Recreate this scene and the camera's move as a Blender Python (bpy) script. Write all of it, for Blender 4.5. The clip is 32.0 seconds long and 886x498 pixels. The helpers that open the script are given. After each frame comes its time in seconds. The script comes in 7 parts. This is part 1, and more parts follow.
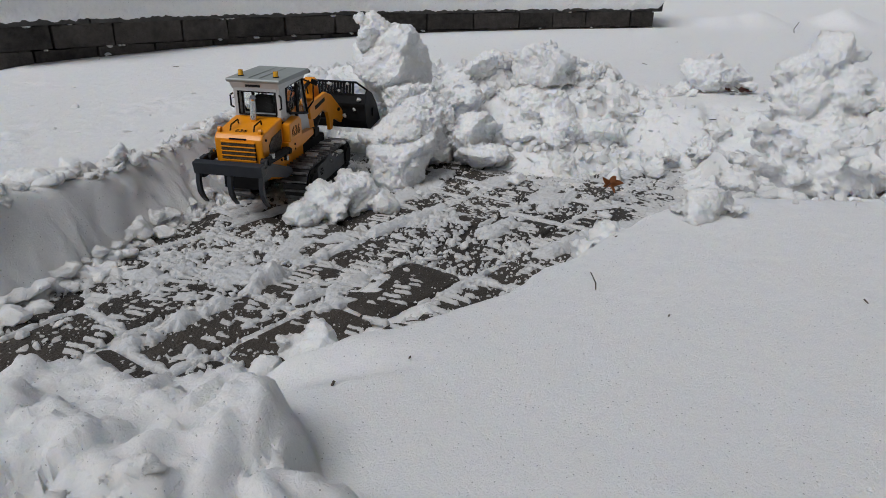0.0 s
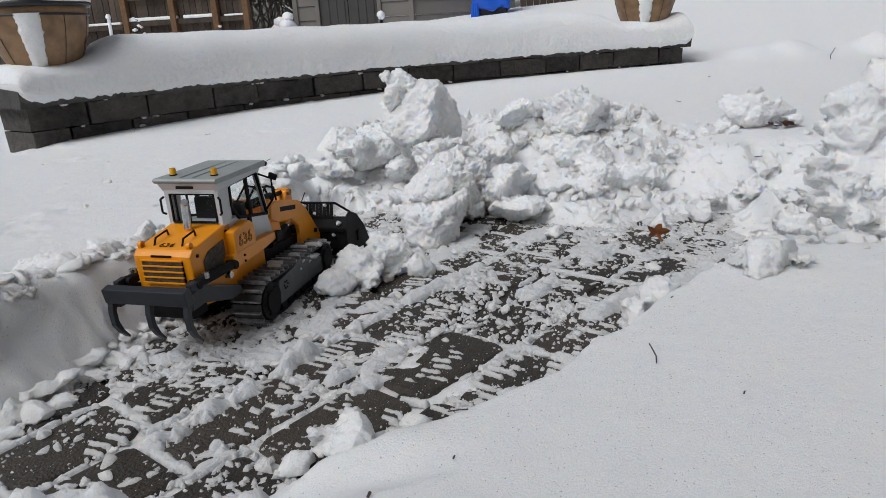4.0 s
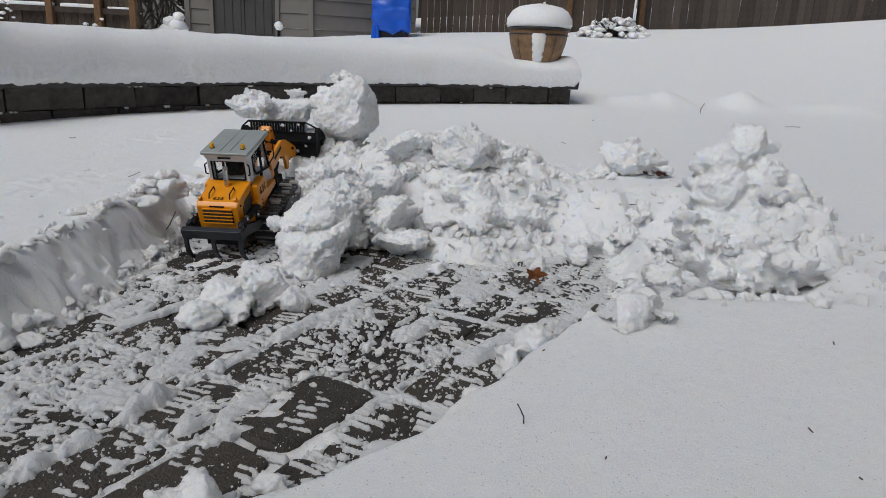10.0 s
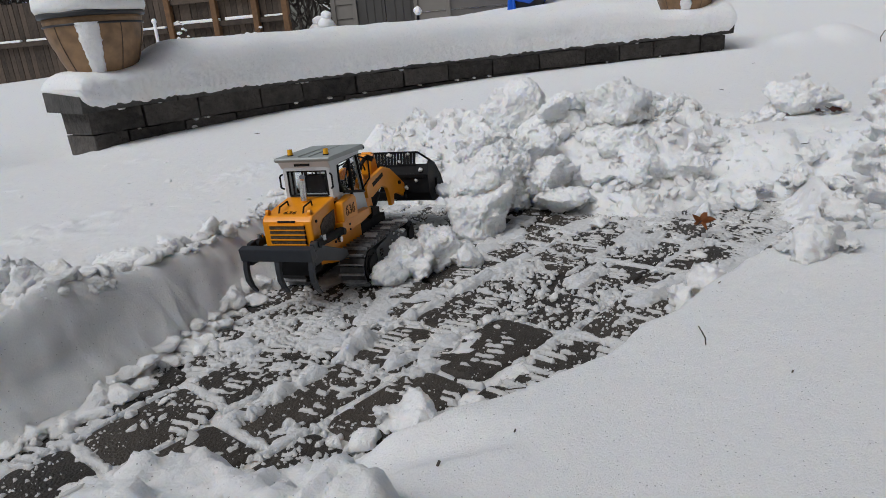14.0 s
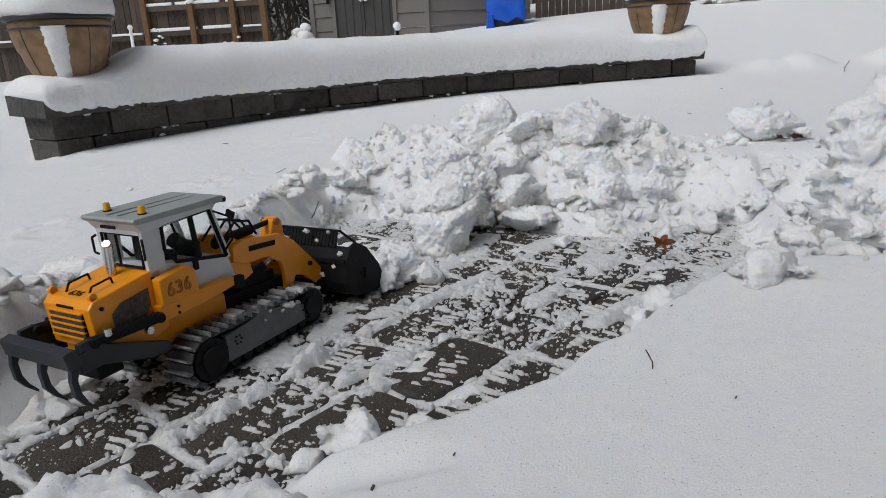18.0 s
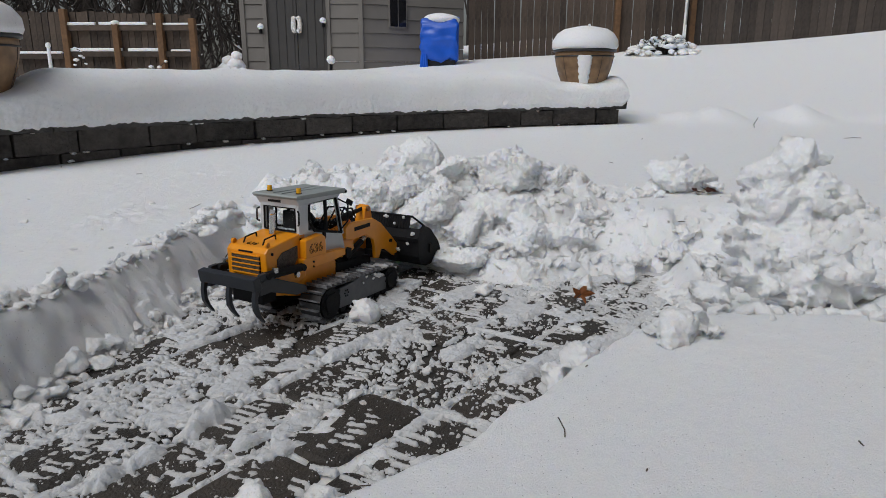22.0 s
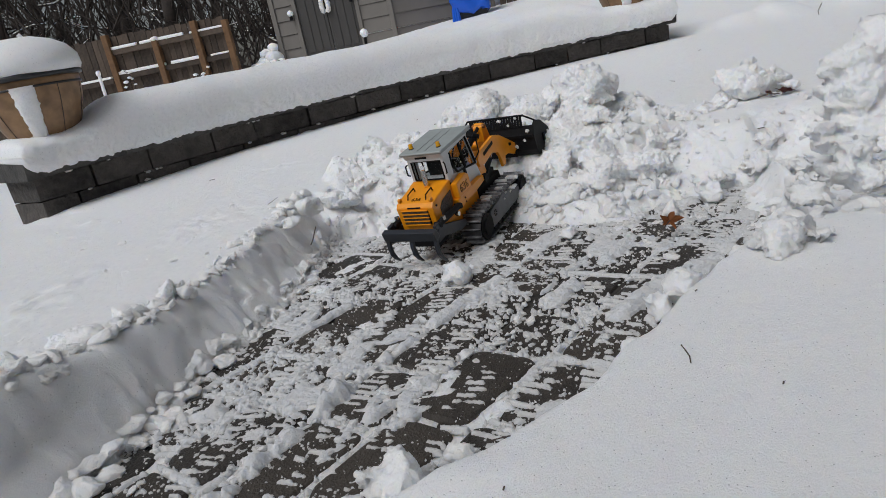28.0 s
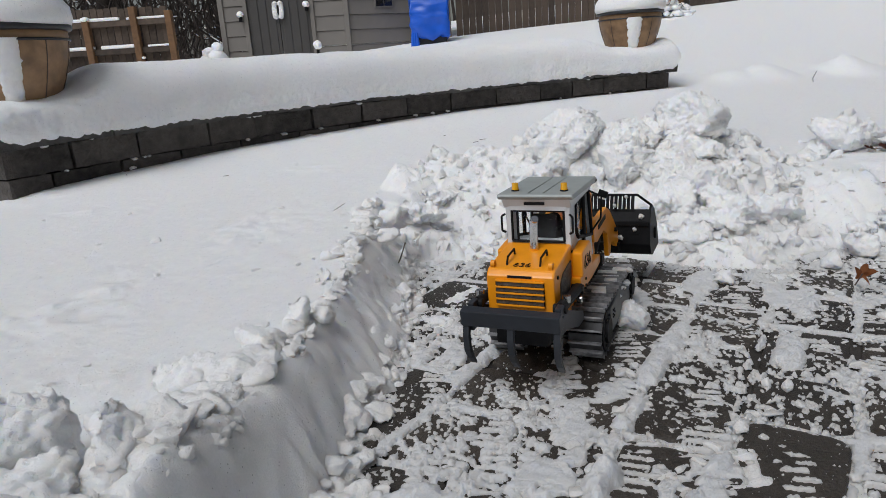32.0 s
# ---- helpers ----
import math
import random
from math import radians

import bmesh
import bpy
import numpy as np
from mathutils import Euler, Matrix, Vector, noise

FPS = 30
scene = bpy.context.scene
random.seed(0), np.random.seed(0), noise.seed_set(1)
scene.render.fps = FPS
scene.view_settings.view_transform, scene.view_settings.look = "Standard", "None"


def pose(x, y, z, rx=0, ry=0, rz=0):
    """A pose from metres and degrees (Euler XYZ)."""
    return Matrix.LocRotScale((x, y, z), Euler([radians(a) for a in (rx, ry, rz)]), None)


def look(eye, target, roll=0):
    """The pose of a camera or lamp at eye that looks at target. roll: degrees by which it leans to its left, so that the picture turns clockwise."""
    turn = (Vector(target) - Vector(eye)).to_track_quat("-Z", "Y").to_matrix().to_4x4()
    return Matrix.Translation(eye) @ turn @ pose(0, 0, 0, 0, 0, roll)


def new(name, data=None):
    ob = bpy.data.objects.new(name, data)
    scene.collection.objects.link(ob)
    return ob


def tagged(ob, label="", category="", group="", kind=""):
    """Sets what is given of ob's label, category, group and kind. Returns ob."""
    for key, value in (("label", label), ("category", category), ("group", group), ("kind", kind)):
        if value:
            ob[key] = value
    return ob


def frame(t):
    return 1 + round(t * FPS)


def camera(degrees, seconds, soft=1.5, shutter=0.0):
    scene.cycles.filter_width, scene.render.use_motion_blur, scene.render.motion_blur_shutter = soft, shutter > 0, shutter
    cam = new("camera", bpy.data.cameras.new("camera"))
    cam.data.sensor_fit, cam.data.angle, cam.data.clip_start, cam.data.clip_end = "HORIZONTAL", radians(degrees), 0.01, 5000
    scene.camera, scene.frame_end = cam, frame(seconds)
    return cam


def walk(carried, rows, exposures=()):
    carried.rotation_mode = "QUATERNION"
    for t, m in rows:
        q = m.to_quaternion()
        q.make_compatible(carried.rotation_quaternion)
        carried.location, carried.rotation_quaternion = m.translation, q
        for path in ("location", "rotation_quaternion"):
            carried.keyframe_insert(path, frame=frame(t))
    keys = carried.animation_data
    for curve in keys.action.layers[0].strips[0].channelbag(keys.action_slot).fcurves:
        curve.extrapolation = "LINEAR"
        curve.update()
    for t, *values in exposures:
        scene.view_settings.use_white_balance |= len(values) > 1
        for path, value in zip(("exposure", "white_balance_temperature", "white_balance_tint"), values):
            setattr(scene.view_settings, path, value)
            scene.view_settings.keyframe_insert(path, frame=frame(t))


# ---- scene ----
cam = camera(67.7, 32.0, soft=0.9)
PATH = [
    (0, (0.147, 0.2406, 0.4042), (0.0075, 2.0937, -0.3351), 0.82),
    (0.5, (0.1446, 0.2533, 0.4033), (-0.2645, 2.0809, -0.2982), -2.74),
    (1, (0.1547, 0.2545, 0.4036), (-0.3654, 2.0564, -0.2912), -4.23),
    (1.5, (0.1539, 0.2622, 0.4078), (-0.4235, 2.053, -0.2701), -4.61),
    (2, (0.148, 0.2606, 0.4118), (-0.5099, 2.0305, -0.2474), -4.07),
    (2.5, (0.1336, 0.26, 0.4134), (-0.4876, 2.0528, -0.219), -5.66),
    (3, (0.1375, 0.2733, 0.4119), (-0.4058, 2.0947, -0.2104), -4.51),
    (3.5, (0.1487, 0.2833, 0.4081), (-0.2215, 2.1414, -0.2324), -3.11),
    (4, (0.1398, 0.3072, 0.4146), (-0.1116, 2.1945, -0.1976), -3.16),
    (4.5, (0.1382, 0.322, 0.4164), (-0.0309, 2.2238, -0.179), -2.74),
    (6.5, (0.1311, 0.3475, 0.4211), (0.0625, 2.2693, -0.1283), -0.65),
    (7, (0.1407, 0.3566, 0.4282), (0.1086, 2.2878, -0.0908), 0.31),
    (7.5, (0.1399, 0.3527, 0.4268), (0.1256, 2.2829, -0.0967), -0.02),
    (8, (0.1393, 0.3378, 0.4251), (0.1229, 2.2545, -0.1458), 0.42),
    (8.5, (0.1409, 0.349, 0.432), (0.1413, 2.2777, -0.0972), 1.48),
    (9, (0.1412, 0.3493, 0.4346), (0.1484, 2.2809, -0.0839), 1.94),
    (9.5, (0.1467, 0.3529, 0.4376), (0.186, 2.2819, -0.0889), 2.47),
    (10, (0.156, 0.3473, 0.4355), (0.2352, 2.2662, -0.1228), 2.71),
    (10.5, (0.1294, 0.2915, 0.4222), (0.1277, 2.1534, -0.3083), -1.17),
    (11, (0.1222, 0.284, 0.4191), (0.0503, 2.1505, -0.2958), -1.86),
    (11.5, (0.1176, 0.2874, 0.4233), (-0.0064, 2.1656, -0.2529), -2.86),
    (12, (0.1275, 0.2759, 0.423), (-0.0273, 2.1499, -0.2583), -1.83),
    (12.5, (0.1211, 0.2716, 0.425), (-0.0609, 2.1591, -0.2109), -2.76),
    (13, (0.1269, 0.2635, 0.4263), (-0.0671, 2.1517, -0.204), -2.77),
    (13.5, (0.1293, 0.2602, 0.4239), (-0.1214, 2.1402, -0.2108), -3.59),
    (14, (0.1259, 0.2642, 0.4236), (-0.2388, 2.1299, -0.1977), -4.98),
    (14.5, (0.1231, 0.2723, 0.4265), (-0.3181, 2.1255, -0.1823), -5.52),
    (16.5, (0.1055, 0.2683, 0.4251), (-0.3931, 2.119, -0.1462), -7.20),
    (17, (0.1216, 0.2732, 0.4271), (-0.3063, 2.1452, -0.132), -6.15),
    (17.5, (0.1527, 0.2821, 0.4286), (-0.1178, 2.1847, -0.1253), -3.45),
    (18, (0.1537, 0.2787, 0.4218), (-0.1403, 2.1691, -0.1613), -3.01),
    (18.5, (0.1597, 0.2885, 0.424), (-0.1257, 2.1842, -0.1458), -2.36),
    (19, (0.1576, 0.2983, 0.4241), (-0.1086, 2.2011, -0.1312), -2.80),
    (19.5, (0.1571, 0.3035, 0.425), (-0.0781, 2.2115, -0.1264), -2.66),
    (20, (0.1591, 0.3129, 0.4261), (-0.0382, 2.2285, -0.1139), -1.84),
    (20.5, (0.1552, 0.3222, 0.4267), (-0.0167, 2.2441, -0.0996), -1.59),
    (21, (0.1584, 0.3238, 0.4296), (0.0252, 2.2511, -0.088), -1.12),
    (21.5, (0.1744, 0.3272, 0.4351), (0.1073, 2.2679, -0.0438), 0.51),
    (22, (0.171, 0.3201, 0.4372), (0.0862, 2.2572, -0.053), 0.11),
    (22.5, (0.1751, 0.3092, 0.4366), (0.1068, 2.2363, -0.094), -0.17),
    (23, (0.1853, 0.3111, 0.4386), (0.1556, 2.2382, -0.0958), 0.23),
    (23.5, (0.1954, 0.3124, 0.4398), (0.2288, 2.2359, -0.1073), 0.14),
    (24, (0.2048, 0.3133, 0.4361), (0.2826, 2.2262, -0.1423), 0.25),
    (24.5, (0.2177, 0.3171, 0.4351), (0.3377, 2.2196, -0.17), 0.40),
    (26.5, (0.2133, 0.3248, 0.4288), (0.2665, 2.1988, -0.2678), -6.24),
    (27, (0.1808, 0.3273, 0.4337), (0.0833, 2.2168, -0.2146), -8.84),
    (27.5, (0.1631, 0.3183, 0.4374), (-0.05, 2.2083, -0.1813), -9.92),
    (28, (0.1377, 0.3113, 0.4417), (-0.1522, 2.199, -0.1521), -11.38),
    (28.5, (0.1499, 0.3023, 0.4392), (-0.1309, 2.1902, -0.1582), -7.69),
    (29, (0.1452, 0.2994, 0.4353), (-0.2052, 2.1763, -0.1603), -6.55),
    (29.5, (0.1058, 0.341, 0.446), (-0.3186, 2.2295, -0.0573), -4.82),
    (30, (0.0755, 0.3285, 0.4459), (-0.3114, 2.2145, -0.0957), -4.18),
    (30.5, (0.0355, 0.3129, 0.4425), (-0.4263, 2.17, -0.1389), -3.90),
    (31, (-0.01, 0.3649, 0.4459), (-0.5803, 2.2064, -0.0866), -1.79),
    (31.5, (-0.1964, 0.4407, 0.404), (-0.6338, 2.3037, -0.1772), -5.41),
    (32, (-0.3223, 0.5197, 0.4231), (-0.308, 2.4437, -0.1228), -3.69),
]
EXPOSURES = [(0, 0.12), (1, 0.16), (2, 0.28), (4, 0.34), (7, 0.16), (9, 0.12), (11, 0.12), (14, 0.22), (17, 0.32), (18, 0.27), (21, 0.18), (24, 0.09), (28, 0.24), (30, 0.30), (32, 0.36)]
walk(cam, [(t, look(eye, target, roll)) for t, eye, target, roll in PATH], EXPOSURES)

# ---------------------------------------------------------------- light: overcast winter day
SUN_EL, SUN_AZ = radians(55), radians(-140)
world = bpy.data.worlds.new("overcast")
scene.world = world
world.use_nodes = True
wn, wl = world.node_tree.nodes, world.node_tree.links
wn.clear()
sky = wn.new("ShaderNodeTexSky")
sky.sky_type = "NISHITA"
sky.sun_disc = False
sky.sun_elevation, sky.sun_rotation = SUN_EL, SUN_AZ
sky.air_density, sky.dust_density, sky.ozone_density = 1.2, 3.0, 1.5
grey = wn.new("ShaderNodeHueSaturation")
grey.inputs["Saturation"].default_value = 0.42
bg = wn.new("ShaderNodeBackground")
bg.inputs["Strength"].default_value = 0.042
wo = wn.new("ShaderNodeOutputWorld")
wl.new(sky.outputs[0], grey.inputs["Color"])
wl.new(grey.outputs[0], bg.inputs["Color"])
wl.new(bg.outputs[0], wo.inputs["Surface"])
sun = new("sun", bpy.data.lights.new("sun", "SUN"))
sun.data.energy, sun.data.angle, sun.data.color = 1.57, radians(32), (0.93, 0.955, 1.0)
sun.matrix_basis = look((3 * math.sin(SUN_AZ), 3 * math.cos(SUN_AZ), 3 * math.tan(SUN_EL)), (0, 0, 0))


# ---------------------------------------------------------------- materials
def mat(name, col, rough=0.6, metal=0.0, var=0.12, scale=40.0, bump=0.0, bscale=200.0, tint=None, island=False, obrand=0.0, spec=0.5):
    """A principled material with colour variation at two scales and a fine relief, in metres of the object's own space."""
    m = bpy.data.materials.new(name)
    m.use_nodes = True
    n, k = m.node_tree.nodes, m.node_tree.links
    b = n["Principled BSDF"]
    b.inputs["Roughness"].default_value, b.inputs["Metallic"].default_value = rough, metal
    b.inputs["Specular IOR Level"].default_value = spec
    tc = n.new("ShaderNodeTexCoord")
    big = n.new("ShaderNodeTexNoise")
    big.inputs["Scale"].default_value, big.inputs["Detail"].default_value = scale * 0.18, 4
    fine = n.new("ShaderNodeTexNoise")
    fine.inputs["Scale"].default_value, fine.inputs["Detail"].default_value = scale, 6
    for q in (big, fine):
        k.new(tc.outputs["Object"], q.inputs["Vector"])
    add = n.new("ShaderNodeMath")
    add.operation = "ADD"
    k.new(big.outputs["Fac"], add.inputs[0])
    k.new(fine.outputs["Fac"], add.inputs[1])
    fac = add.outputs[0]
    if obrand or island:
        info = n.new("ShaderNodeNewGeometry" if island else "ShaderNodeObjectInfo")
        mul = n.new("ShaderNodeMath")
        mul.operation = "MULTIPLY_ADD"
        k.new(info.outputs["Random Per Island" if island else "Random"], mul.inputs[0])
        mul.inputs[1].default_value = obrand or 0.3
        k.new(fac, mul.inputs[2])
        fac = mul.outputs[0]
    rng = n.new("ShaderNodeMapRange")
    rng.inputs["From Min"].default_value, rng.inputs["From Max"].default_value = 0.65, 1.35 + (obrand or (0.3 if island else 0))
    k.new(fac, rng.inputs["Value"])
    mix = n.new("ShaderNodeMix")
    mix.data_type = "RGBA"
    lo = [c * (1 - var) for c in col]
    hi = tint or [min(1, c * (1 + var)) for c in col]
    mix.inputs["A"].default_value, mix.inputs["B"].default_value = (*lo, 1), (*hi, 1)
    k.new(rng.outputs["Result"], mix.inputs["Factor"])
    k.new(mix.outputs["Result"], b.inputs["Base Color"])
    if bump:
        rel = n.new("ShaderNodeTexNoise")
        rel.inputs["Scale"].default_value, rel.inputs["Detail"].default_value = bscale, 5
        k.new(tc.outputs["Object"], rel.inputs["Vector"])
        bp = n.new("ShaderNodeBump")
        bp.inputs["Strength"].default_value, bp.inputs["Distance"].default_value = min(1, bump), 0.004 if bump <= 1 else 0.004 * bump
        k.new(rel.outputs["Fac"], bp.inputs["Height"])
        k.new(bp.outputs["Normal"], b.inputs["Normal"])
    return m


def snow_mat(name, grain, specks, col=(0.955, 0.963, 0.976)):
    """Settled snow: soft white with a crystal grain; grey specks colour in debris and the grain's dark dots."""
    m = mat(name, col, 0.6, 0, 0.05, 420, 0.85, grain)
    for q in m.node_tree.nodes:
        if q.type == "TEX_NOISE" and q.inputs["Scale"].default_value == grain:
            q.inputs["Roughness"].default_value = 0.8
    n, k = m.node_tree.nodes, m.node_tree.links
    b = n["Principled BSDF"]
    b.inputs["Subsurface Weight"].default_value = 0.7
    # crystals leave small pits
    pn = n.new("ShaderNodeTexNoise")
    pn.inputs["Scale"].default_value, pn.inputs["Detail"].default_value = grain * 0.75, 2
    k.new(n["Texture Coordinate"].outputs["Object"], pn.inputs["Vector"])
    pr = n.new("ShaderNodeMapRange")
    pr.inputs["From Min"].default_value, pr.inputs["From Max"].default_value = 0.62, 0.72
    pr.inputs["To Min"].default_value, pr.inputs["To Max"].default_value = 0.0, -0.9
    k.new(pn.outputs["Fac"], pr.inputs["Value"])
    bump = n["Bump"]
    sm = n.new("ShaderNodeMath")
    sm.operation = "ADD"
    k.new(bump.inputs["Height"].links[0].from_socket, sm.inputs[0])
    k.new(pr.outputs["Result"], sm.inputs[1])
    k.new(sm.outputs[0], bump.inputs["Height"])
    b.inputs["Subsurface Radius"].default_value = (0.02, 0.023, 0.028)
    b.inputs["Subsurface Scale"].default_value = 0.8
    if specks:
        # grey dots: debris, and the grain's dark speckle put into the colour
        tc = n.new("ShaderNodeTexCoord")
        v = n.new("ShaderNodeTexVoronoi")
        v.inputs["Scale"].default_value = specks
        k.new(tc.outputs["Object"], v.inputs["Vector"])
        near = n.new("ShaderNodeMath")
        near.operation = "LESS_THAN"
        near.inputs[1].default_value = 0.13
        k.new(v.outputs["Distance"], near.inputs[0])
        few = n.new("ShaderNodeMath")
        few.operation = "GREATER_THAN"
        few.inputs[1].default_value = 0.62
        sep = n.new("ShaderNodeSeparateColor")
        k.new(v.outputs["Color"], sep.inputs[0])
        k.new(sep.outputs[0], few.inputs[0])
        both = n.new("ShaderNodeMath")
        both.operation = "MULTIPLY"
        k.new(near.outputs[0], both.inputs[0])
        k.new(few.outputs[0], both.inputs[1])
        base = b.inputs["Base Color"].links[0].from_socket
        mx = n.new("ShaderNodeMix")
        mx.data_type = "RGBA"
        k.new(both.outputs[0], mx.inputs["Factor"])
        k.new(base, mx.inputs["A"])
        mx.inputs["B"].default_value = (0.55, 0.55, 0.56, 1)
        k.new(mx.outputs["Result"], b.inputs["Base Color"])
    return m


SNOW = snow_mat("snow", 330, 190)
CLOD = snow_mat("clod_snow", 260, 0)
SLUSH = snow_mat("wet_scraped_snow", 260, 0, (0.68, 0.68, 0.682))
PAVER = mat("paver_concrete", (0.019, 0.017, 0.015), 0.5, 0, 0.5, 90, 0.9, 260, (0.068, 0.055, 0.043), obrand=0.6, spec=0.35)
BLOCK = mat("wall_block", (0.030, 0.027, 0.025), 0.85, 0, 0.75, 34, 3.5, 60, (0.125, 0.110, 0.098), obrand=0.5)
CAP = mat("cap_stone", (0.040, 0.038, 0.036), 0.85, 0, 0.5, 30, 1.8, 80, (0.11, 0.104, 0.097), obrand=0.4)
BED = mat("joint_sand", (0.035, 0.030, 0.025), 0.9, 0, 0.4, 60, 0.6, 200)
YELLOW = mat("yellow_paint", (0.80, 0.285, 0.006), 0.33, 0, 0.08, 60, 0.03, 300)
GREY = mat("light_grey_plastic", (0.60, 0.62, 0.63), 0.42, 0, 0.06, 50, 0.03, 300)
ROOFM = mat("roof_grey_plastic", (0.31, 0.335, 0.325), 0.4, 0, 0.1, 60, 0.03, 300)
FRAME = mat("frame_grey_paint", (0.095, 0.10, 0.105), 0.5, 0, 0.25, 80, 0.05, 300)
STEEL = mat("dark_grey_paint", (0.017, 0.020, 0.026), 0.45, 0, 0.2, 80, 0.05, 300)
BLACK = mat("black_metal", (0.006, 0.006, 0.007), 0.6, 0.0, 0.3, 90, 0.1, 400, (0.011, 0.011, 0.012), spec=0.15)
RUBBER = mat("track_steel", (0.018, 0.018, 0.019), 0.5, 0.0, 0.4, 120, 0.2, 500, (0.060, 0.060, 0.062))
# grouser bars are lighter than the shoe plates
PALE_STEEL = mat("pale_grouser_steel", (0.10, 0.10, 0.105), 0.42, 0.0, 0.5, 150, 0.2, 500, (0.40, 0.40, 0.41))
CHROME = mat("chrome", (0.6, 0.6, 0.6), 0.22, 1.0, 0.05)
MESHM = mat("mesh_screen", (0.03, 0.028, 0.027), 0.6, 0.2, 0.5, 900, 0.6, 900, (0.15, 0.13, 0.11))
AMBER = mat("amber_lens", (0.75, 0.36, 0.01), 0.15, 0, 0.1)
SEAT = mat("dark_upholstery", (0.02, 0.02, 0.022), 0.8, 0, 0.2)
LEAFM = mat("dry_leaf", (0.30, 0.095, 0.025), 0.7, 0, 0.4, 120, 0.4, 300, (0.42, 0.15, 0.045))
REDLEAF = mat("wet_leaf", (0.10, 0.03, 0.02), 0.6, 0, 0.4, 120)
TWIG = mat("dry_twig", (0.07, 0.05, 0.04), 0.8, 0, 0.3, 200)
CLAY = mat("barrel_clay", (0.17, 0.095, 0.045), 0.5, 0, 0.35, 25, 0.15, 120, (0.33, 0.195, 0.095))
BAND = mat("pot_rim", (0.02, 0.02, 0.022), 0.45, 0, 0.3)
FENCE = mat("weathered_fence", (0.038, 0.028, 0.022), 0.85, 0, 0.5, 25, 0.5, 90, (0.125, 0.090, 0.066), obrand=0.7)
DARKFENCE = mat("dark_fence", (0.045, 0.036, 0.030), 0.85, 0, 0.5, 25, 0.5, 90, (0.12, 0.093, 0.075), obrand=0.7)
CEDAR = mat("cedar_post", (0.15, 0.077, 0.033), 0.75, 0, 0.3, 25, 0.4, 90)
SIDING = mat("taupe_siding", (0.17, 0.155, 0.138), 0.65, 0, 0.1, 8, 0.15, 60, obrand=0.15)
DOORM = mat("shed_door_brown", (0.05, 0.046, 0.043), 0.6, 0, 0.15, 8, 0.15, 60)
TARP = mat("blue_tarp", (0.006, 0.09, 0.52), 0.35, 0, 0.25, 8, 0.5, 25)
BARK = mat("bark", (0.040, 0.031, 0.026), 0.9, 0, 0.4, 20, 0.6, 60)
GLASSD = mat("dark_window", (0.01, 0.01, 0.012), 0.1)
glass = bpy.data.materials.new("clear_glazing")
glass.use_nodes = True
gb = glass.node_tree.nodes["Principled BSDF"]
gb.inputs["Base Color"].default_value = (0.93, 0.95, 0.95, 1)
gb.inputs["Transmission Weight"].default_value, gb.inputs["Roughness"].default_value, gb.inputs["IOR"].default_value = 1.0, 0.03, 1.1


# ---------------------------------------------------------------- mesh helpers
def part(name, bm, material, parent=None, label="", smooth=False):
    me = bpy.data.meshes.new(name)
    bm.normal_update()
    bm.to_mesh(me)
    bm.free()
    me.materials.append(material)
    if smooth:
        me.polygons.foreach_set("use_smooth", [True] * len(me.polygons))
    ob = new(name, me)
    ob.parent = parent
    if label:
        tagged(ob, label)
    return ob


def raw(name, verts, faces, material, parent=None, label="", smooth=True):
    me = bpy.data.meshes.new(name)
    me.from_pydata(verts, [], faces)
    me.materials.append(material)
    if smooth:
        me.polygons.foreach_set("use_smooth", [True] * len(me.polygons))
    me.update()
    ob = new(name, me)
    ob.parent = parent
    if label:
        tagged(ob, label)
    return ob


def box(bm, x0, x1, y0, y1, z0, z1, bev=0.0, m=None):
    """A box between bounds, its edges bevelled, added to bm."""
    r = bmesh.ops.create_cube(bm, size=1)
    vs = r["verts"]
    t = Matrix.Translation(((x0 + x1) / 2, (y0 + y1) / 2, (z0 + z1) / 2)) @ Matrix.Diagonal((x1 - x0, y1 - y0, z1 - z0, 1))
    bmesh.ops.transform(bm, matrix=t, verts=vs)
    if bev:
        es = list({e for v in vs for e in v.link_edges})
        out = bmesh.ops.bevel(bm, geom=es, offset=bev, segments=2, affect="EDGES", profile=0.6)
        vs = list({v for f in out["faces"] for v in f.verts} | {v for v in vs if v.is_valid})
    if m is not None:
        bmesh.ops.transform(bm, matrix=m, verts=vs)
    return vs


def rod(bm, a, b, r, seg=10, r2=None):
    a, b = Vector(a), Vector(b)
    d = b - a
    m = Matrix.Translation((a + b) / 2) @ d.to_track_quat("Z", "Y").to_matrix().to_4x4()
    return bmesh.ops.create_cone(bm, cap_ends=True, segments=seg, radius1=r, radius2=r if r2 is None else r2, depth=d.length, matrix=m)["verts"]


def slab(bm, prof, x0, x1, bev=0.0):
    """A plate: the outline prof of (y, z) pulled from x0 to x1."""
    a = [bm.verts.new((x0, y, z)) for y, z in prof]
    b = [bm.verts.new((x1, y, z)) for y, z in prof]
    n = len(prof)
    fs = [bm.faces.new(a[::-1]), bm.faces.new(b)]
    for i in range(n):
        fs.append(bm.faces.new((a[i], a[(i + 1) % n], b[(i + 1) % n], b[i])))
    bmesh.ops.recalc_face_normals(bm, faces=fs)
    if bev:
        es = list({e for f in fs for e in f.edges})
        bmesh.ops.bevel(bm, geom=es, offset=bev, segments=2, affect="EDGES", profile=0.6)


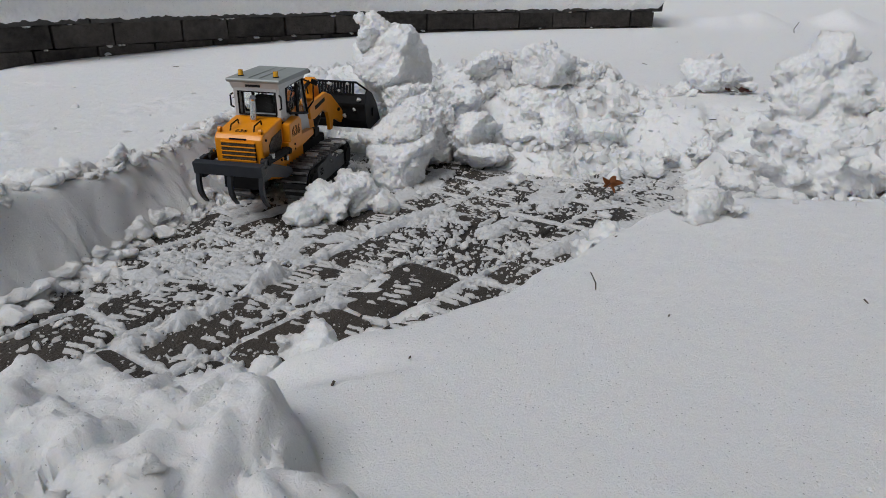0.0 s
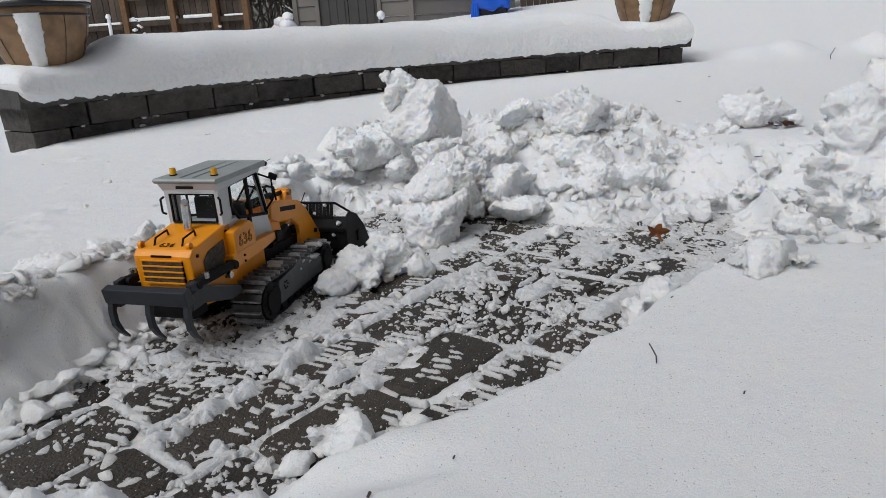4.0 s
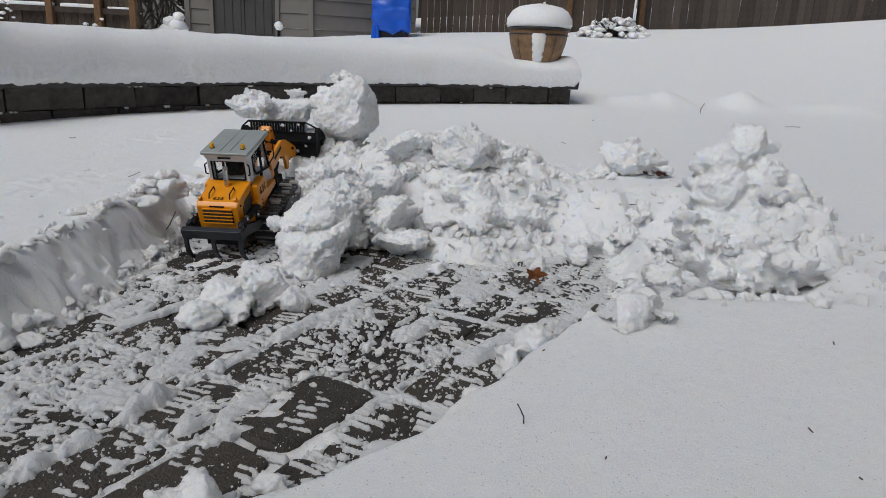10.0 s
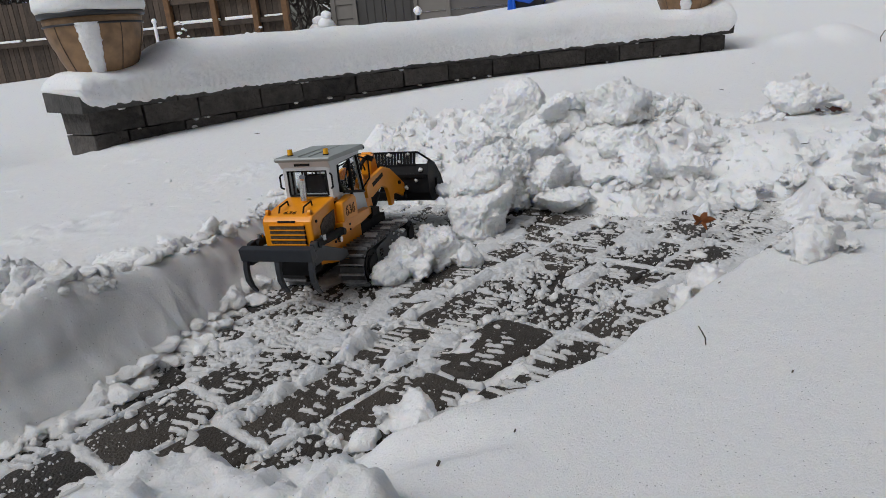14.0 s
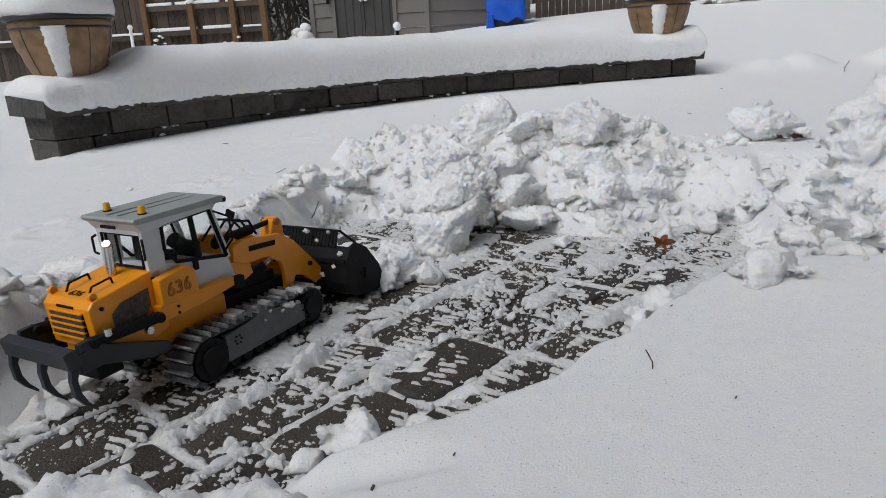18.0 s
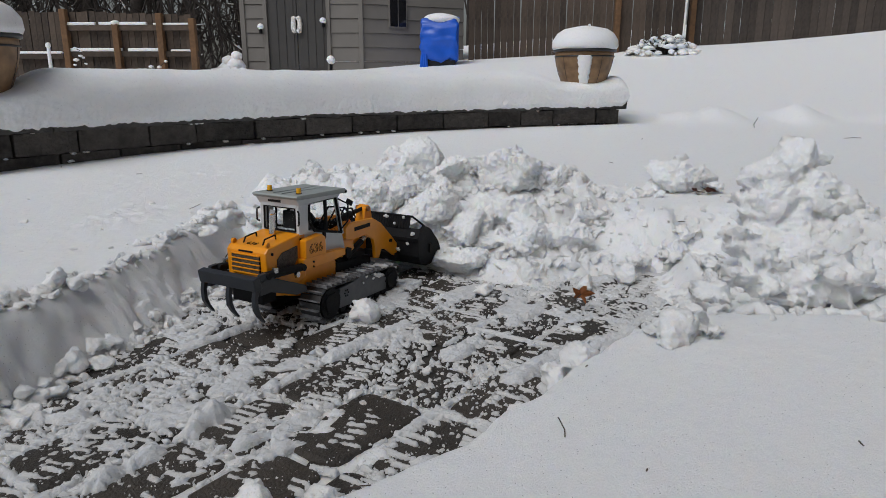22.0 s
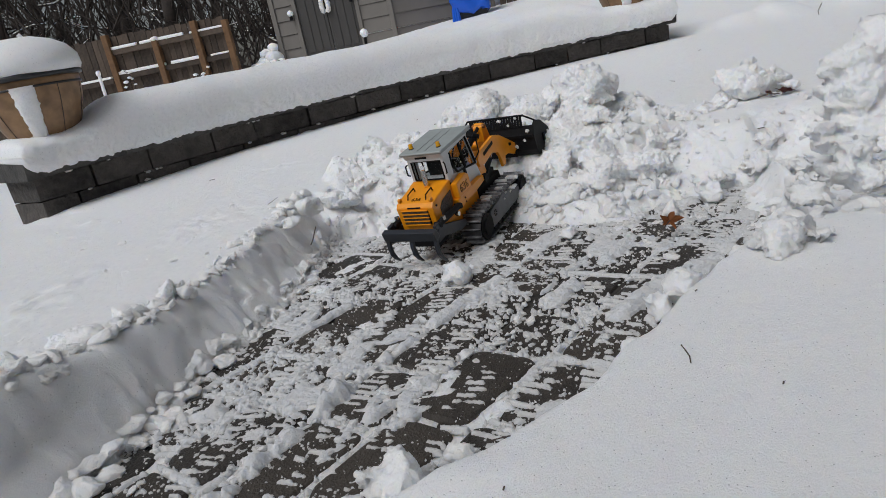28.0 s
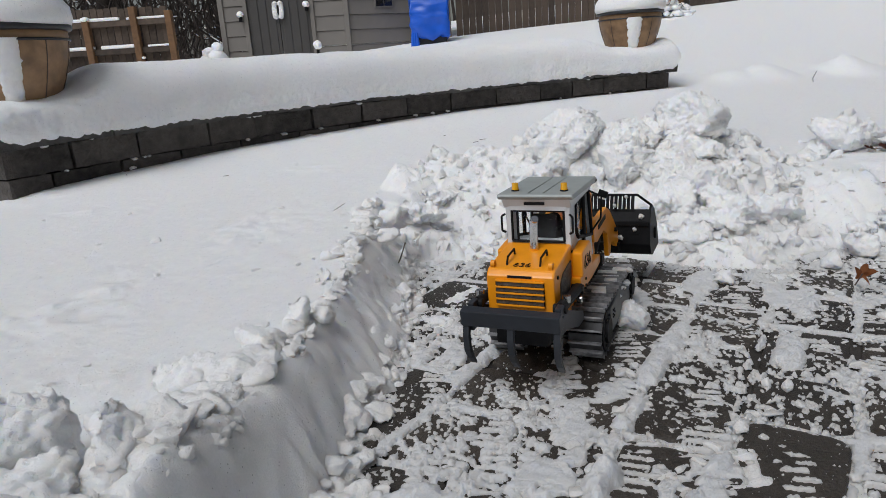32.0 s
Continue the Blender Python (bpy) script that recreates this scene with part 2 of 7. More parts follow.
def lathe(bm, prof, seg=40, m=None):
    """prof of (radius, z), turned about z."""
    rings = [[bm.verts.new((r * math.cos(2 * math.pi * i / seg), r * math.sin(2 * math.pi * i / seg), z)) for i in range(seg)] for r, z in prof]
    for a, b in zip(rings, rings[1:]):
        for i in range(seg):
            bm.faces.new((a[i], a[(i + 1) % seg], b[(i + 1) % seg], b[i]))
    bm.faces.new(rings[0][::-1])
    bm.faces.new(rings[-1])
    if m is not None:
        bmesh.ops.transform(bm, matrix=m, verts=[v for r in rings for v in r])


def hash2(i, j, s):
    n = np.sin(i * 127.1 + j * 311.7 + s * 74.7) * 43758.5453
    return n - np.floor(n)


def vnoise(x, y, s=0):
    """Smooth value noise, 0 to 1, on arrays."""
    i, j = np.floor(x), np.floor(y)
    u, v = x - i, y - j
    u, v = u * u * (3 - 2 * u), v * v * (3 - 2 * v)
    a, b = hash2(i, j, s), hash2(i + 1, j, s)
    c, d = hash2(i, j + 1, s), hash2(i + 1, j + 1, s)
    return (a * (1 - u) + b * u) * (1 - v) + (c * (1 - u) + d * u) * v


def fbm(x, y, octs=4, s=0, lump=False):
    t, amp, norm = 0, 1.0, 0
    for o in range(octs):
        n = vnoise(x * 2**o + 17.3 * o, y * 2**o - 9.1 * o, s + o)
        if lump:
            n = 1 - np.abs(2 * n - 1) ** 1.3
            n = np.sqrt(np.clip(n, 0, 1))
        t, norm, amp = t + amp * n, norm + amp, amp * 0.5
    return t / norm


def cells(x, y, s=0):
    """Domes over scattered cells, 0 to 1: the look of lumped snow."""
    i, j = np.floor(x), np.floor(y)
    best = np.full(np.shape(x), 9.0)
    hgt = np.zeros(np.shape(x))
    for di in (-1, 0, 1):
        for dj in (-1, 0, 1):
            ci, cj = i + di, j + dj
            px, py = ci + hash2(ci, cj, s), cj + hash2(ci, cj, s + 3)
            d = (x - px) ** 2 + (y - py) ** 2
            near = d < best
            best = np.where(near, d, best)
            hgt = np.where(near, hash2(ci, cj, s + 7), hgt)
    return np.sqrt(np.clip(1 - best * 0.9, 0, 1)) * (0.45 + 0.55 * hgt)


def step(a, b, x):
    t = np.clip((x - a) / (b - a), 0, 1)
    return t * t * (3 - 2 * t)


# ---------------------------------------------------------------- the snow cover, one sheet to the horizon
LEFT_Y = [0.2, 0.5, 0.70, 0.738, 0.783, 0.85, 0.92, 1.02, 1.225, 1.466, 1.753, 1.95, 2.2]
LEFT_X = [-1.0, -0.85, -0.665, -0.62, -0.58, -0.53, -0.502, -0.480, -0.462, -0.428, -0.412, -0.405, -0.40]
RIGHT_Y = [0.2, 0.5, 0.60, 0.64, 0.70, 0.757, 0.80, 0.825, 0.85, 0.90, 0.95, 1.0, 1.08, 1.14, 1.2, 1.26, 1.34, 1.5, 1.6, 1.9]
RIGHT_X = [-0.55, -0.42, -0.38, -0.34, -0.22, -0.095, -0.035, 0.018, 0.055, 0.11, 0.155, 0.195, 0.262, 0.315, 0.362, 0.412, 0.482, 0.58, 0.61, 0.66]
BACK_X = [-0.5, -0.33, -0.2, 0.0, 0.10, 0.20, 0.30, 0.44, 0.6]
BACK_Y = [1.97, 1.93, 1.92, 1.92, 1.86, 1.77, 1.74, 1.82, 1.86]


def lay(x, y):
    """The undisturbed snow's surface."""
    z = 0.087 + 0.034 * np.clip(y - 0.9, -0.7, 3.4)
    up = np.clip(y - 4.3, 0, 9)
    z = z + 0.1 * up + up * (0.010 * np.clip(x, 0, 12) + 0.012 * np.clip(x, -14, 0))
    z = z + 0.105 * np.exp(-np.abs((y - 4.42 + 0.07 * np.sin(x * 2.2)) / 0.17) ** 1.5) * step(1.2, 1.6, x) * np.clip(fbm(x * 4.2, y * 0.7, 2, 12) * 1.7 - 0.45, 0.12, 1)
    z = z + 0.2 * step(3.5, 9.0, x) * step(5.5, 9.4, y)
    z = z + 0.135 * np.clip(1 - ((x + 1.37) / 0.22) ** 2 - ((y - 1.32) / 0.19) ** 2, 0, 1) ** 0.6 + 0.03 * np.clip(1 - ((x + 1.02) / 0.14) ** 2 - ((y - 1.17) / 0.10) ** 2, 0, 1) ** 0.7
    z = z - 0.045 * np.exp(-(((x + 1.72) / 0.17) ** 2) - ((y - 2.42) / 0.22) ** 2) - 0.010 * np.exp(-(((x + 1.5) / 0.2) ** 2) - ((y - 2.22) / 0.13) ** 2)
    z = z + 0.02 * np.exp(-np.abs((y - 2.06 + 0.12 * (x + 2.3) ** 2) / 0.07) ** 1.6) * step(-1.75, -2.0, x) * step(-3.6, -2.6, x)
    z = z + 0.010 * (fbm(x * 1.7, y * 1.7, 3, 2) - 0.5) * step(0.2, 1.5, y) + 0.0026 * (fbm(x * 30, y * 30, 3, 5) - 0.5) + 0.017 * step(0.58, 0.74, fbm(x * 4.3, y * 4.3, 2, 15)) * (fbm(x * 26, y * 26, 3, 16) - 0.45) * step(-0.2, -0.5, x - 0.12 * y + 0.5)
    return z


PILES = [  # centre, radii, height, flatness
    (0.27, 2.12, 0.17, 0.11, 0.080, 2.2), (0.10, 2.13, 0.12, 0.10, 0.055, 2.2),
    (-0.17, 2.14, 0.17, 0.11, 0.050, 2.2), (0.00, 2.05, 0.14, 0.12, 0.05, 2.2),
     
    (0.87, 1.77, 0.07, 0.07, 0.11, 1.6), (0.89, 1.73, 0.09, 0.08, 0.055, 2.2), (0.85, 1.52, 0.06, 0.05, 0.035, 2.2),
    (0.70, 1.40, 0.09, 0.04, 0.03, 2.0),
    (-0.105, 0.575, 0.085, 0.068, 0.080, 2.6), (-0.02, 0.52, 0.07, 0.05, 0.035, 2.0),
    (-0.70, 0.93, 0.06, 0.07, 0.02, 2.0), (-0.80, 0.86, 0.08, 0.09, 0.04, 2.4),
]


def inside(x, y):
    """How far a place lies within the cleared lane, in metres; below zero outside."""
    w = 0.012 * (fbm(x * 18, y * 18, 3, 21) - 0.5) * 2
    d = np.minimum(x - np.interp(y, LEFT_Y, LEFT_X) + 0.020 * (fbm(x * 6, y * 6, 3, 33) - 0.5) * 2, (np.interp(y, RIGHT_Y, RIGHT_X) - x) * 0.8 + 0.012 * (fbm(x * 7, y * 7, 2, 95) - 0.5))
    d = np.minimum(d, np.interp(x, BACK_X, BACK_Y) - y)
    d = np.minimum(d, y - 0.2)
    return d + w * np.where(x < np.interp(y, LEFT_Y, LEFT_X) + 0.12, 0.15, 1.0)


def height(x, y):
    z = lay(x, y)
    near = np.exp(-((np.clip(np.abs(y - 1.4) - 1.2, 0, 9)) ** 2) * 40) * np.exp(-((np.clip(np.abs(x - 0.1) - 1.2, 0, 9)) ** 2) * 40)
    heap = 0 * x
    rough = 0 * x
    wx = x + 0.05 * (fbm(x * 11, y * 11, 3, 31) - 0.5) * 2
    wy = y + 0.05 * (fbm(x * 11, y * 11, 3, 37) - 0.5) * 2
    for cx, cy, rx, ry, h, p in PILES:
        r = np.sqrt(((wx - cx) / rx) ** 2 + ((wy - cy) / ry) ** 2)
        g = np.clip(1 - (r / 1.6) ** p, 0, 1)
        heap = np.maximum(heap, h * g * (2 - g)) if h < 0.06 else heap + h * g * (2 - g) * 0.8
        rough = np.maximum(rough, step(0.0, 0.5, g))
    # churned snow between the lane's end and the heaps
    churn = step(-0.05, 0.1, y - np.interp(x, BACK_X, BACK_Y)) * step(2.45, 2.25, y) * step(-0.42, -0.3, x) * step(0.66, 0.48, x)
    churn = np.maximum(churn, step(0.0, 0.05, x - np.interp(y, RIGHT_Y, RIGHT_X)) * step(1.25, 1.45, y) * step(2.12, 1.95, y) * step(0.95, 0.75, x) * 0.8)
    smooth_fg = step(0.8, 0.7, y)
    rough = np.maximum(rough * (1 - 0.12 * smooth_fg), churn)
    jx = wx + 0.014 * (fbm(x * 45, y * 45, 3, 71) - 0.5) * 2
    jy = wy + 0.014 * (fbm(x * 45, y * 45, 3, 73) - 0.5) * 2
    lumps = cells(jx * 14, jy * 14, 3) * 0.55 + cells(jx * 31, jy * 31, 5) * 0.32 + fbm(x * 75, y * 75, 4, 8) * 0.28
    z = z + (heap + rough * (lumps - 0.55) * 0.075) * near
    # trodden thin towards the lane
    bd = y - np.interp(x, BACK_X, BACK_Y)
    thin = 1 - 0.9 * churn * step(0.30, -0.02, bd)
    thin = np.minimum(thin, 1 - churn * 0.6 * step(0.95, 0.6, x) * step(2.2, 1.75, y))
    z = z * thin
    d = inside(x, y)
    # a ridge of crumbs along the left bank's edge
    ridge = np.exp(-(((d + 0.045) / 0.035) ** 2)) * step(1.95, 1.75, y) * step(0.1, -0.1, x - np.interp(y, LEFT_Y, LEFT_X))
    z = z + ridge * cells(wx * 22, wy * 22, 9) * 0.010 * near * step(0.35, 0.6, fbm(x * 5, y * 5, 2, 91))
    # the bank's shoulder, heaped up by the bucket's edge as it came by
    dl = x - np.interp(y, LEFT_Y, LEFT_X)
    top = np.interp(y, [0.4, 0.62, 0.80, 1.0, 1.10, 1.2, 1.32, 1.5], [0.05, 0.070, 0.074, 0.052, 0.034, 0.016, 0.006, 0.0])
    shoulder = step(-0.21, -0.06, dl) * (dl < 0.15)
    z = z + shoulder * top * (0.48 + 0.50 * cells(wx * 9, wy * 9, 61) + 0.26 * cells(jx * 21, jy * 21, 63))
    rim = step(0.0, 0.035, -d) * 0.35 + 0.65
    fg = step(0.80, 0.70, y)
    rim = rim * (1 - fg) + fg * np.clip(-d / 0.15, 0, 1) ** 0.8
    low = np.where(x > np.interp(y, RIGHT_Y, RIGHT_X) - 0.2, rim, 1.0)
    z = np.where(y < 1.9, z * np.where(d > -0.2, low, 1.0), z)
    patch = fbm(x * 14 + 0.3 * y, y * 9, 4, 41) + 0.35 * (fbm(x * 60, y * 60, 3, 43) - 0.5)
    floor = -0.0145 + 0.0135 * fbm(x * 8, y * 8, 3, 97) + 0.009 * step(0.55 - 0.13 * step(1.45, 1.75, y), 0.9 - 0.13 * step(1.45, 1.75, y), patch) * (0.5 + fbm(x * 90, y * 90, 2, 3))
    floor = floor + 0.034 * step(0.055, 0.0, d) * cells(wx * 36, wy * 36, 13) * (0.4 + fbm(x * 9, y * 9, 2, 18))
    wide = step(0.0, 0.05, x - np.interp(y, LEFT_Y, LEFT_X) - 0.1)
    rear = step(-0.02, 0.06, y - np.interp(x, BACK_X, BACK_Y) + 0.06) * wide
    left = 1 - wide
    t = step(-0.012 - 0.004 * wide - 0.11 * rear - 0.044 * left, 0.012 + 0.006 * wide + 0.02 * rear + 0.018 * left, d + 0.006 * left * (fbm(x * 9, y * 9, 3, 77) - 0.5) * 2)
    return z * (1 - t) + floor * t


def graded(lo, hi, fine_lo, fine_hi, fine, grow):
    v = list(np.arange(fine_lo, fine_hi + fine / 2, fine))
    s, a = fine, v[0]
    while a > lo:
        s *= grow
        a -= s
        v.insert(0, a)
    s, b = fine, v[-1]
    while b < hi:
        s *= grow
        b += s
        v.append(b)
    return np.array(v)


def grid_mesh(name, X, Y, Z, material):
    ny, nx = X.shape
    co = np.stack([X, Y, Z], -1).reshape(-1, 3)
    i = np.arange((ny - 1) * (nx - 1))
    r, c = i // (nx - 1), i % (nx - 1)
    a = r * nx + c
    q = np.stack([a, a + 1, a + nx + 1, a + nx], -1).ravel()
    me = bpy.data.meshes.new(name)
    me.vertices.add(len(co))
    me.vertices.foreach_set("co", co.ravel())
    me.loops.add(len(q))
    me.loops.foreach_set("vertex_index", q)
    me.polygons.add(len(i))
    me.polygons.foreach_set("loop_start", np.arange(0, len(q), 4))
    me.polygons.foreach_set("use_smooth", np.ones(len(i), bool))
    me.update(calc_edges=True)
    me.materials.append(material)
    return new(name, me)


gx = graded(-150, 150, -0.92, 1.15, 0.0042, 1.05)
gy = graded(-30, 300, 0.42, 2.46, 0.0042, 1.045)
GX, GY = np.meshgrid(gx, gy)
GZ = height(GX, GY)
face = np.exp(-((inside(GX, GY) / 0.035) ** 2)) * (GX < np.interp(GY, LEFT_Y, LEFT_X) + 0.2) * (GY > 0.45) * (GY < 2.0)
face = face * step(-0.005, 0.012, GZ)
SX = face * (0.026 * (fbm(GY * 10, GZ * 19 + GX * 9, 2, 81) - 0.5) + 0.009 * (fbm(GY * 36, GZ * 44 + GX * 20, 2, 83) - 0.5))
SZ = face * 0.010 * (fbm(GY * 40, GX * 40, 3, 85) - 0.5)
ground = tagged(grid_mesh("ground", GX + SX, GY, GZ + SZ, SNOW), "deep white snow cover with a ploughed lane and lumpy heaps", "snow", kind="structure")

# ---------------------------------------------------------------- the paved lane, stone by stone
pavement = tagged(new("pavement"), "dark wet concrete pavers with snow in the joints", "pavement", kind="structure")


PAVE_ANG = radians(58)
PAVE_U = (math.cos(PAVE_ANG), math.sin(PAVE_ANG))
PAVE_N = (math.sin(PAVE_ANG), -math.cos(PAVE_ANG))
ROW_AT, ROW_W, JOINT = -0.854, 0.1165, 0.013


def wander(x, y):
    """How far the joints stray from straight rows: hand-laid stones."""
    return 0.013 * (fbm(x * 6.0, y * 6.0, 2, 201) - 0.5) * 2, 0.016 * (fbm(x * 6.0, y * 6.0, 2, 207) - 0.5) * 2


def row_joints(k):
    """The cross joints of row k, in metres along the row."""
    rnd = random.Random(k * 7 + 3)
    at = {-1: 0.655, 1: 0.80, 3: 1.04}.get(k, rnd.uniform(0.6, 0.75))
    out = [at]
    while out[-1] < 2.4:
        out.append(out[-1] + rnd.uniform(0.115, 0.185))
    while out[0] > -0.3:
        out.insert(0, out[0] - rnd.uniform(0.115, 0.185))
    return out


def joint_distance(x, y):
    """The distance of a place to the nearest joint's middle."""
    a, b = wander(x, y)
    n = x * PAVE_N[0] + y * PAVE_N[1] + a
    u = x * PAVE_U[0] + y * PAVE_U[1] + b
    r = (n - ROW_AT) / ROW_W
    k = np.floor(r)
    d = np.minimum(r - k, 1 - (r - k)) * ROW_W
    for q in range(int(k.min()), int(k.max()) + 1):
        m = k == q
        if m.any():
            js = np.array(row_joints(q))
            w = u[m]
            i = np.clip(np.searchsorted(js, w), 1, len(js) - 1)
            d[m] = np.minimum(d[m], np.minimum(np.abs(w - js[i - 1]), np.abs(js[i] - w)))
    return d


def paver_mesh(n0, n1, u0, u1, rnd):
    """One stone between two row lines and two cross joints, its corners rounded and its arrises worn."""
    g = JOINT / 2
    n0, n1, u0, u1 = n0 + g, n1 - g, u0 + g, u1 - g
    r = rnd.uniform(0.012, 0.022)
    line = []
    for cn, cu, a0 in ((n1 - r, u1 - r, 0), (n0 + r, u1 - r, 90), (n0 + r, u0 + r, 180), (n1 - r, u0 + r, 270)):
        for q in range(4):
            a = radians(a0 + q * 30)
            line.append((cn + r * math.cos(a), cu + r * math.sin(a)))
    pts = []
    for n, u in line:
        x, y = n * PAVE_N[0] + u * PAVE_U[0], n * PAVE_N[1] + u * PAVE_U[1]
        bx, by = x, y
        for _ in range(3):
            a, b = wander(np.array(x), np.array(y))
            x = bx - float(a) * PAVE_N[0] - float(b) * PAVE_U[0]
            y = by - float(a) * PAVE_N[1] - float(b) * PAVE_U[1]
        pts.append((x + rnd.uniform(-0.001, 0.001), y + rnd.uniform(-0.001, 0.001)))
    mx, my = sum(q[0] for q in pts) / len(pts), sum(q[1] for q in pts) / len(pts)
    bm = bmesh.new()
    ring = lambda k, z: [bm.verts.new(((x - mx) * k, (y - my) * k, z)) for x, y in pts]
    bot, mid, rim, top = ring(1.0, -0.03), ring(1.0, -0.006), ring(0.965, -0.0012), ring(0.90, 0.0)
    bm.faces.new(top)
    for a, b in ((bot, mid), (mid, rim), (rim, top)):
        for i in range(len(pts)):
            j = (i + 1) % len(pts)
            bm.faces.new((a[i], a[j], b[j], b[i]))
    bmesh.ops.recalc_face_normals(bm, faces=bm.faces[:])
    me = bpy.data.meshes.new("paver")
    bm.to_mesh(me)
    bm.free()
    me.polygons.foreach_set("use_smooth", [True] * len(me.polygons))
    me.materials.append(PAVER)
    return me, (mx, my)


def lay_bed():
    """The sand that the pavers are bedded in, seen in the joints where no snow fills them."""
    xs, ys = np.arange(-1.0, 0.75, 0.05), np.arange(0.2, 2.05, 0.05)
    X, Y = np.meshgrid(xs, ys)
    keep = inside(X, Y) > -0.05
    idx = {}
    V, Fs = [], []
    for j in range(len(ys) - 1):
        for i in range(len(xs) - 1):
            quad = [(i, j), (i + 1, j), (i + 1, j + 1), (i, j + 1)]
            if all(keep[b, a] for a, b in quad):
                for a, b in quad:
                    if (a, b) not in idx:
                        idx[(a, b)] = len(V)
                        V.append((X[b, a], Y[b, a], -0.0075))
                Fs.append([idx[q] for q in quad])
    raw("bedding", V, Fs, BED, pavement, "dark damp sand in the joints")


def lay_pavers():
    rnd = random.Random(4)
    for k in range(-6, 14):
        js = row_joints(k)
        for u0, u1 in zip(js, js[1:]):
            n = ROW_AT + (k + 0.5) * ROW_W
            u = (u0 + u1) / 2
            x, y = n * PAVE_N[0] + u * PAVE_U[0], n * PAVE_N[1] + u * PAVE_U[1]
            if float(inside(np.array(x), np.array(y))) < -0.07 or not 0.3 < y < 2.1:
                continue
            me, at = paver_mesh(ROW_AT + k * ROW_W, ROW_AT + (k + 1) * ROW_W, u0, u1, rnd)
            ob = new("paver", me)
            ob.parent = pavement
            ob.matrix_basis = Matrix.Translation((*at, rnd.uniform(-0.0015, 0.001))) @ Matrix.Rotation(rnd.uniform(-0.006, 0.006), 4, "X") @ Matrix.Rotation(rnd.uniform(-0.006, 0.006), 4, "Y")


# ---------------------------------------------------------------- curved garden wall
ENDS = Vector((-1.537, 2.271)), Vector((1.023, 4.269))
SAG = 0.36
CH = (ENDS[1] - ENDS[0]).length
RAD = (CH * CH / 4 + SAG * SAG) / (2 * SAG)
DIRW = (ENDS[1] - ENDS[0]) / CH
NRM = Vector((-DIRW.y, DIRW.x))
CEN = (ENDS[0] + ENDS[1]) / 2 + NRM * (SAG - RAD)
A0 = math.atan2((ENDS[0] - CEN).y, (ENDS[0] - CEN).x)
A1 = math.atan2((ENDS[1] - CEN).y, (ENDS[1] - CEN).x)
ARC = abs(A1 - A0) * RAD


def on_arc(s, off, z):
    """A place s metres along the wall's front face, off metres behind it; the wall's bed climbs a little to the right."""
    a = A0 + (A1 - A0) * s / ARC
    return Vector((CEN.x + (RAD + off) * math.cos(a), CEN.y + (RAD + off) * math.sin(a), z + 0.008 * s))


def arc_block(s0, s1, o0, o1, z0, z1, bev, rnd, n=3):
    bm = bmesh.new()
    rings = []
    for i in range(n + 1):
        s = s0 + (s1 - s0) * i / n
        rings.append([bm.verts.new(on_arc(s, o, z)) for o, z in ((o0, z0), (o1, z0), (o1, z1), (o0, z1))])
    for a, b in zip(rings, rings[1:]):
        for k in range(4):
            bm.faces.new((a[k], b[k], b[(k + 1) % 4], a[(k + 1) % 4]))
    bm.faces.new(rings[0])
    bm.faces.new(rings[-1][::-1])
    es = [e for e in bm.edges if e.calc_face_angle(0) > 0.6]
    bmesh.ops.bevel(bm, geom=es, offset=bev, segments=2, affect="EDGES", profile=0.6)
    for v in bm.verts:
        v.co += Vector([rnd.uniform(-1, 1) * bev * 0.3 for _ in range(3)])
    return bm


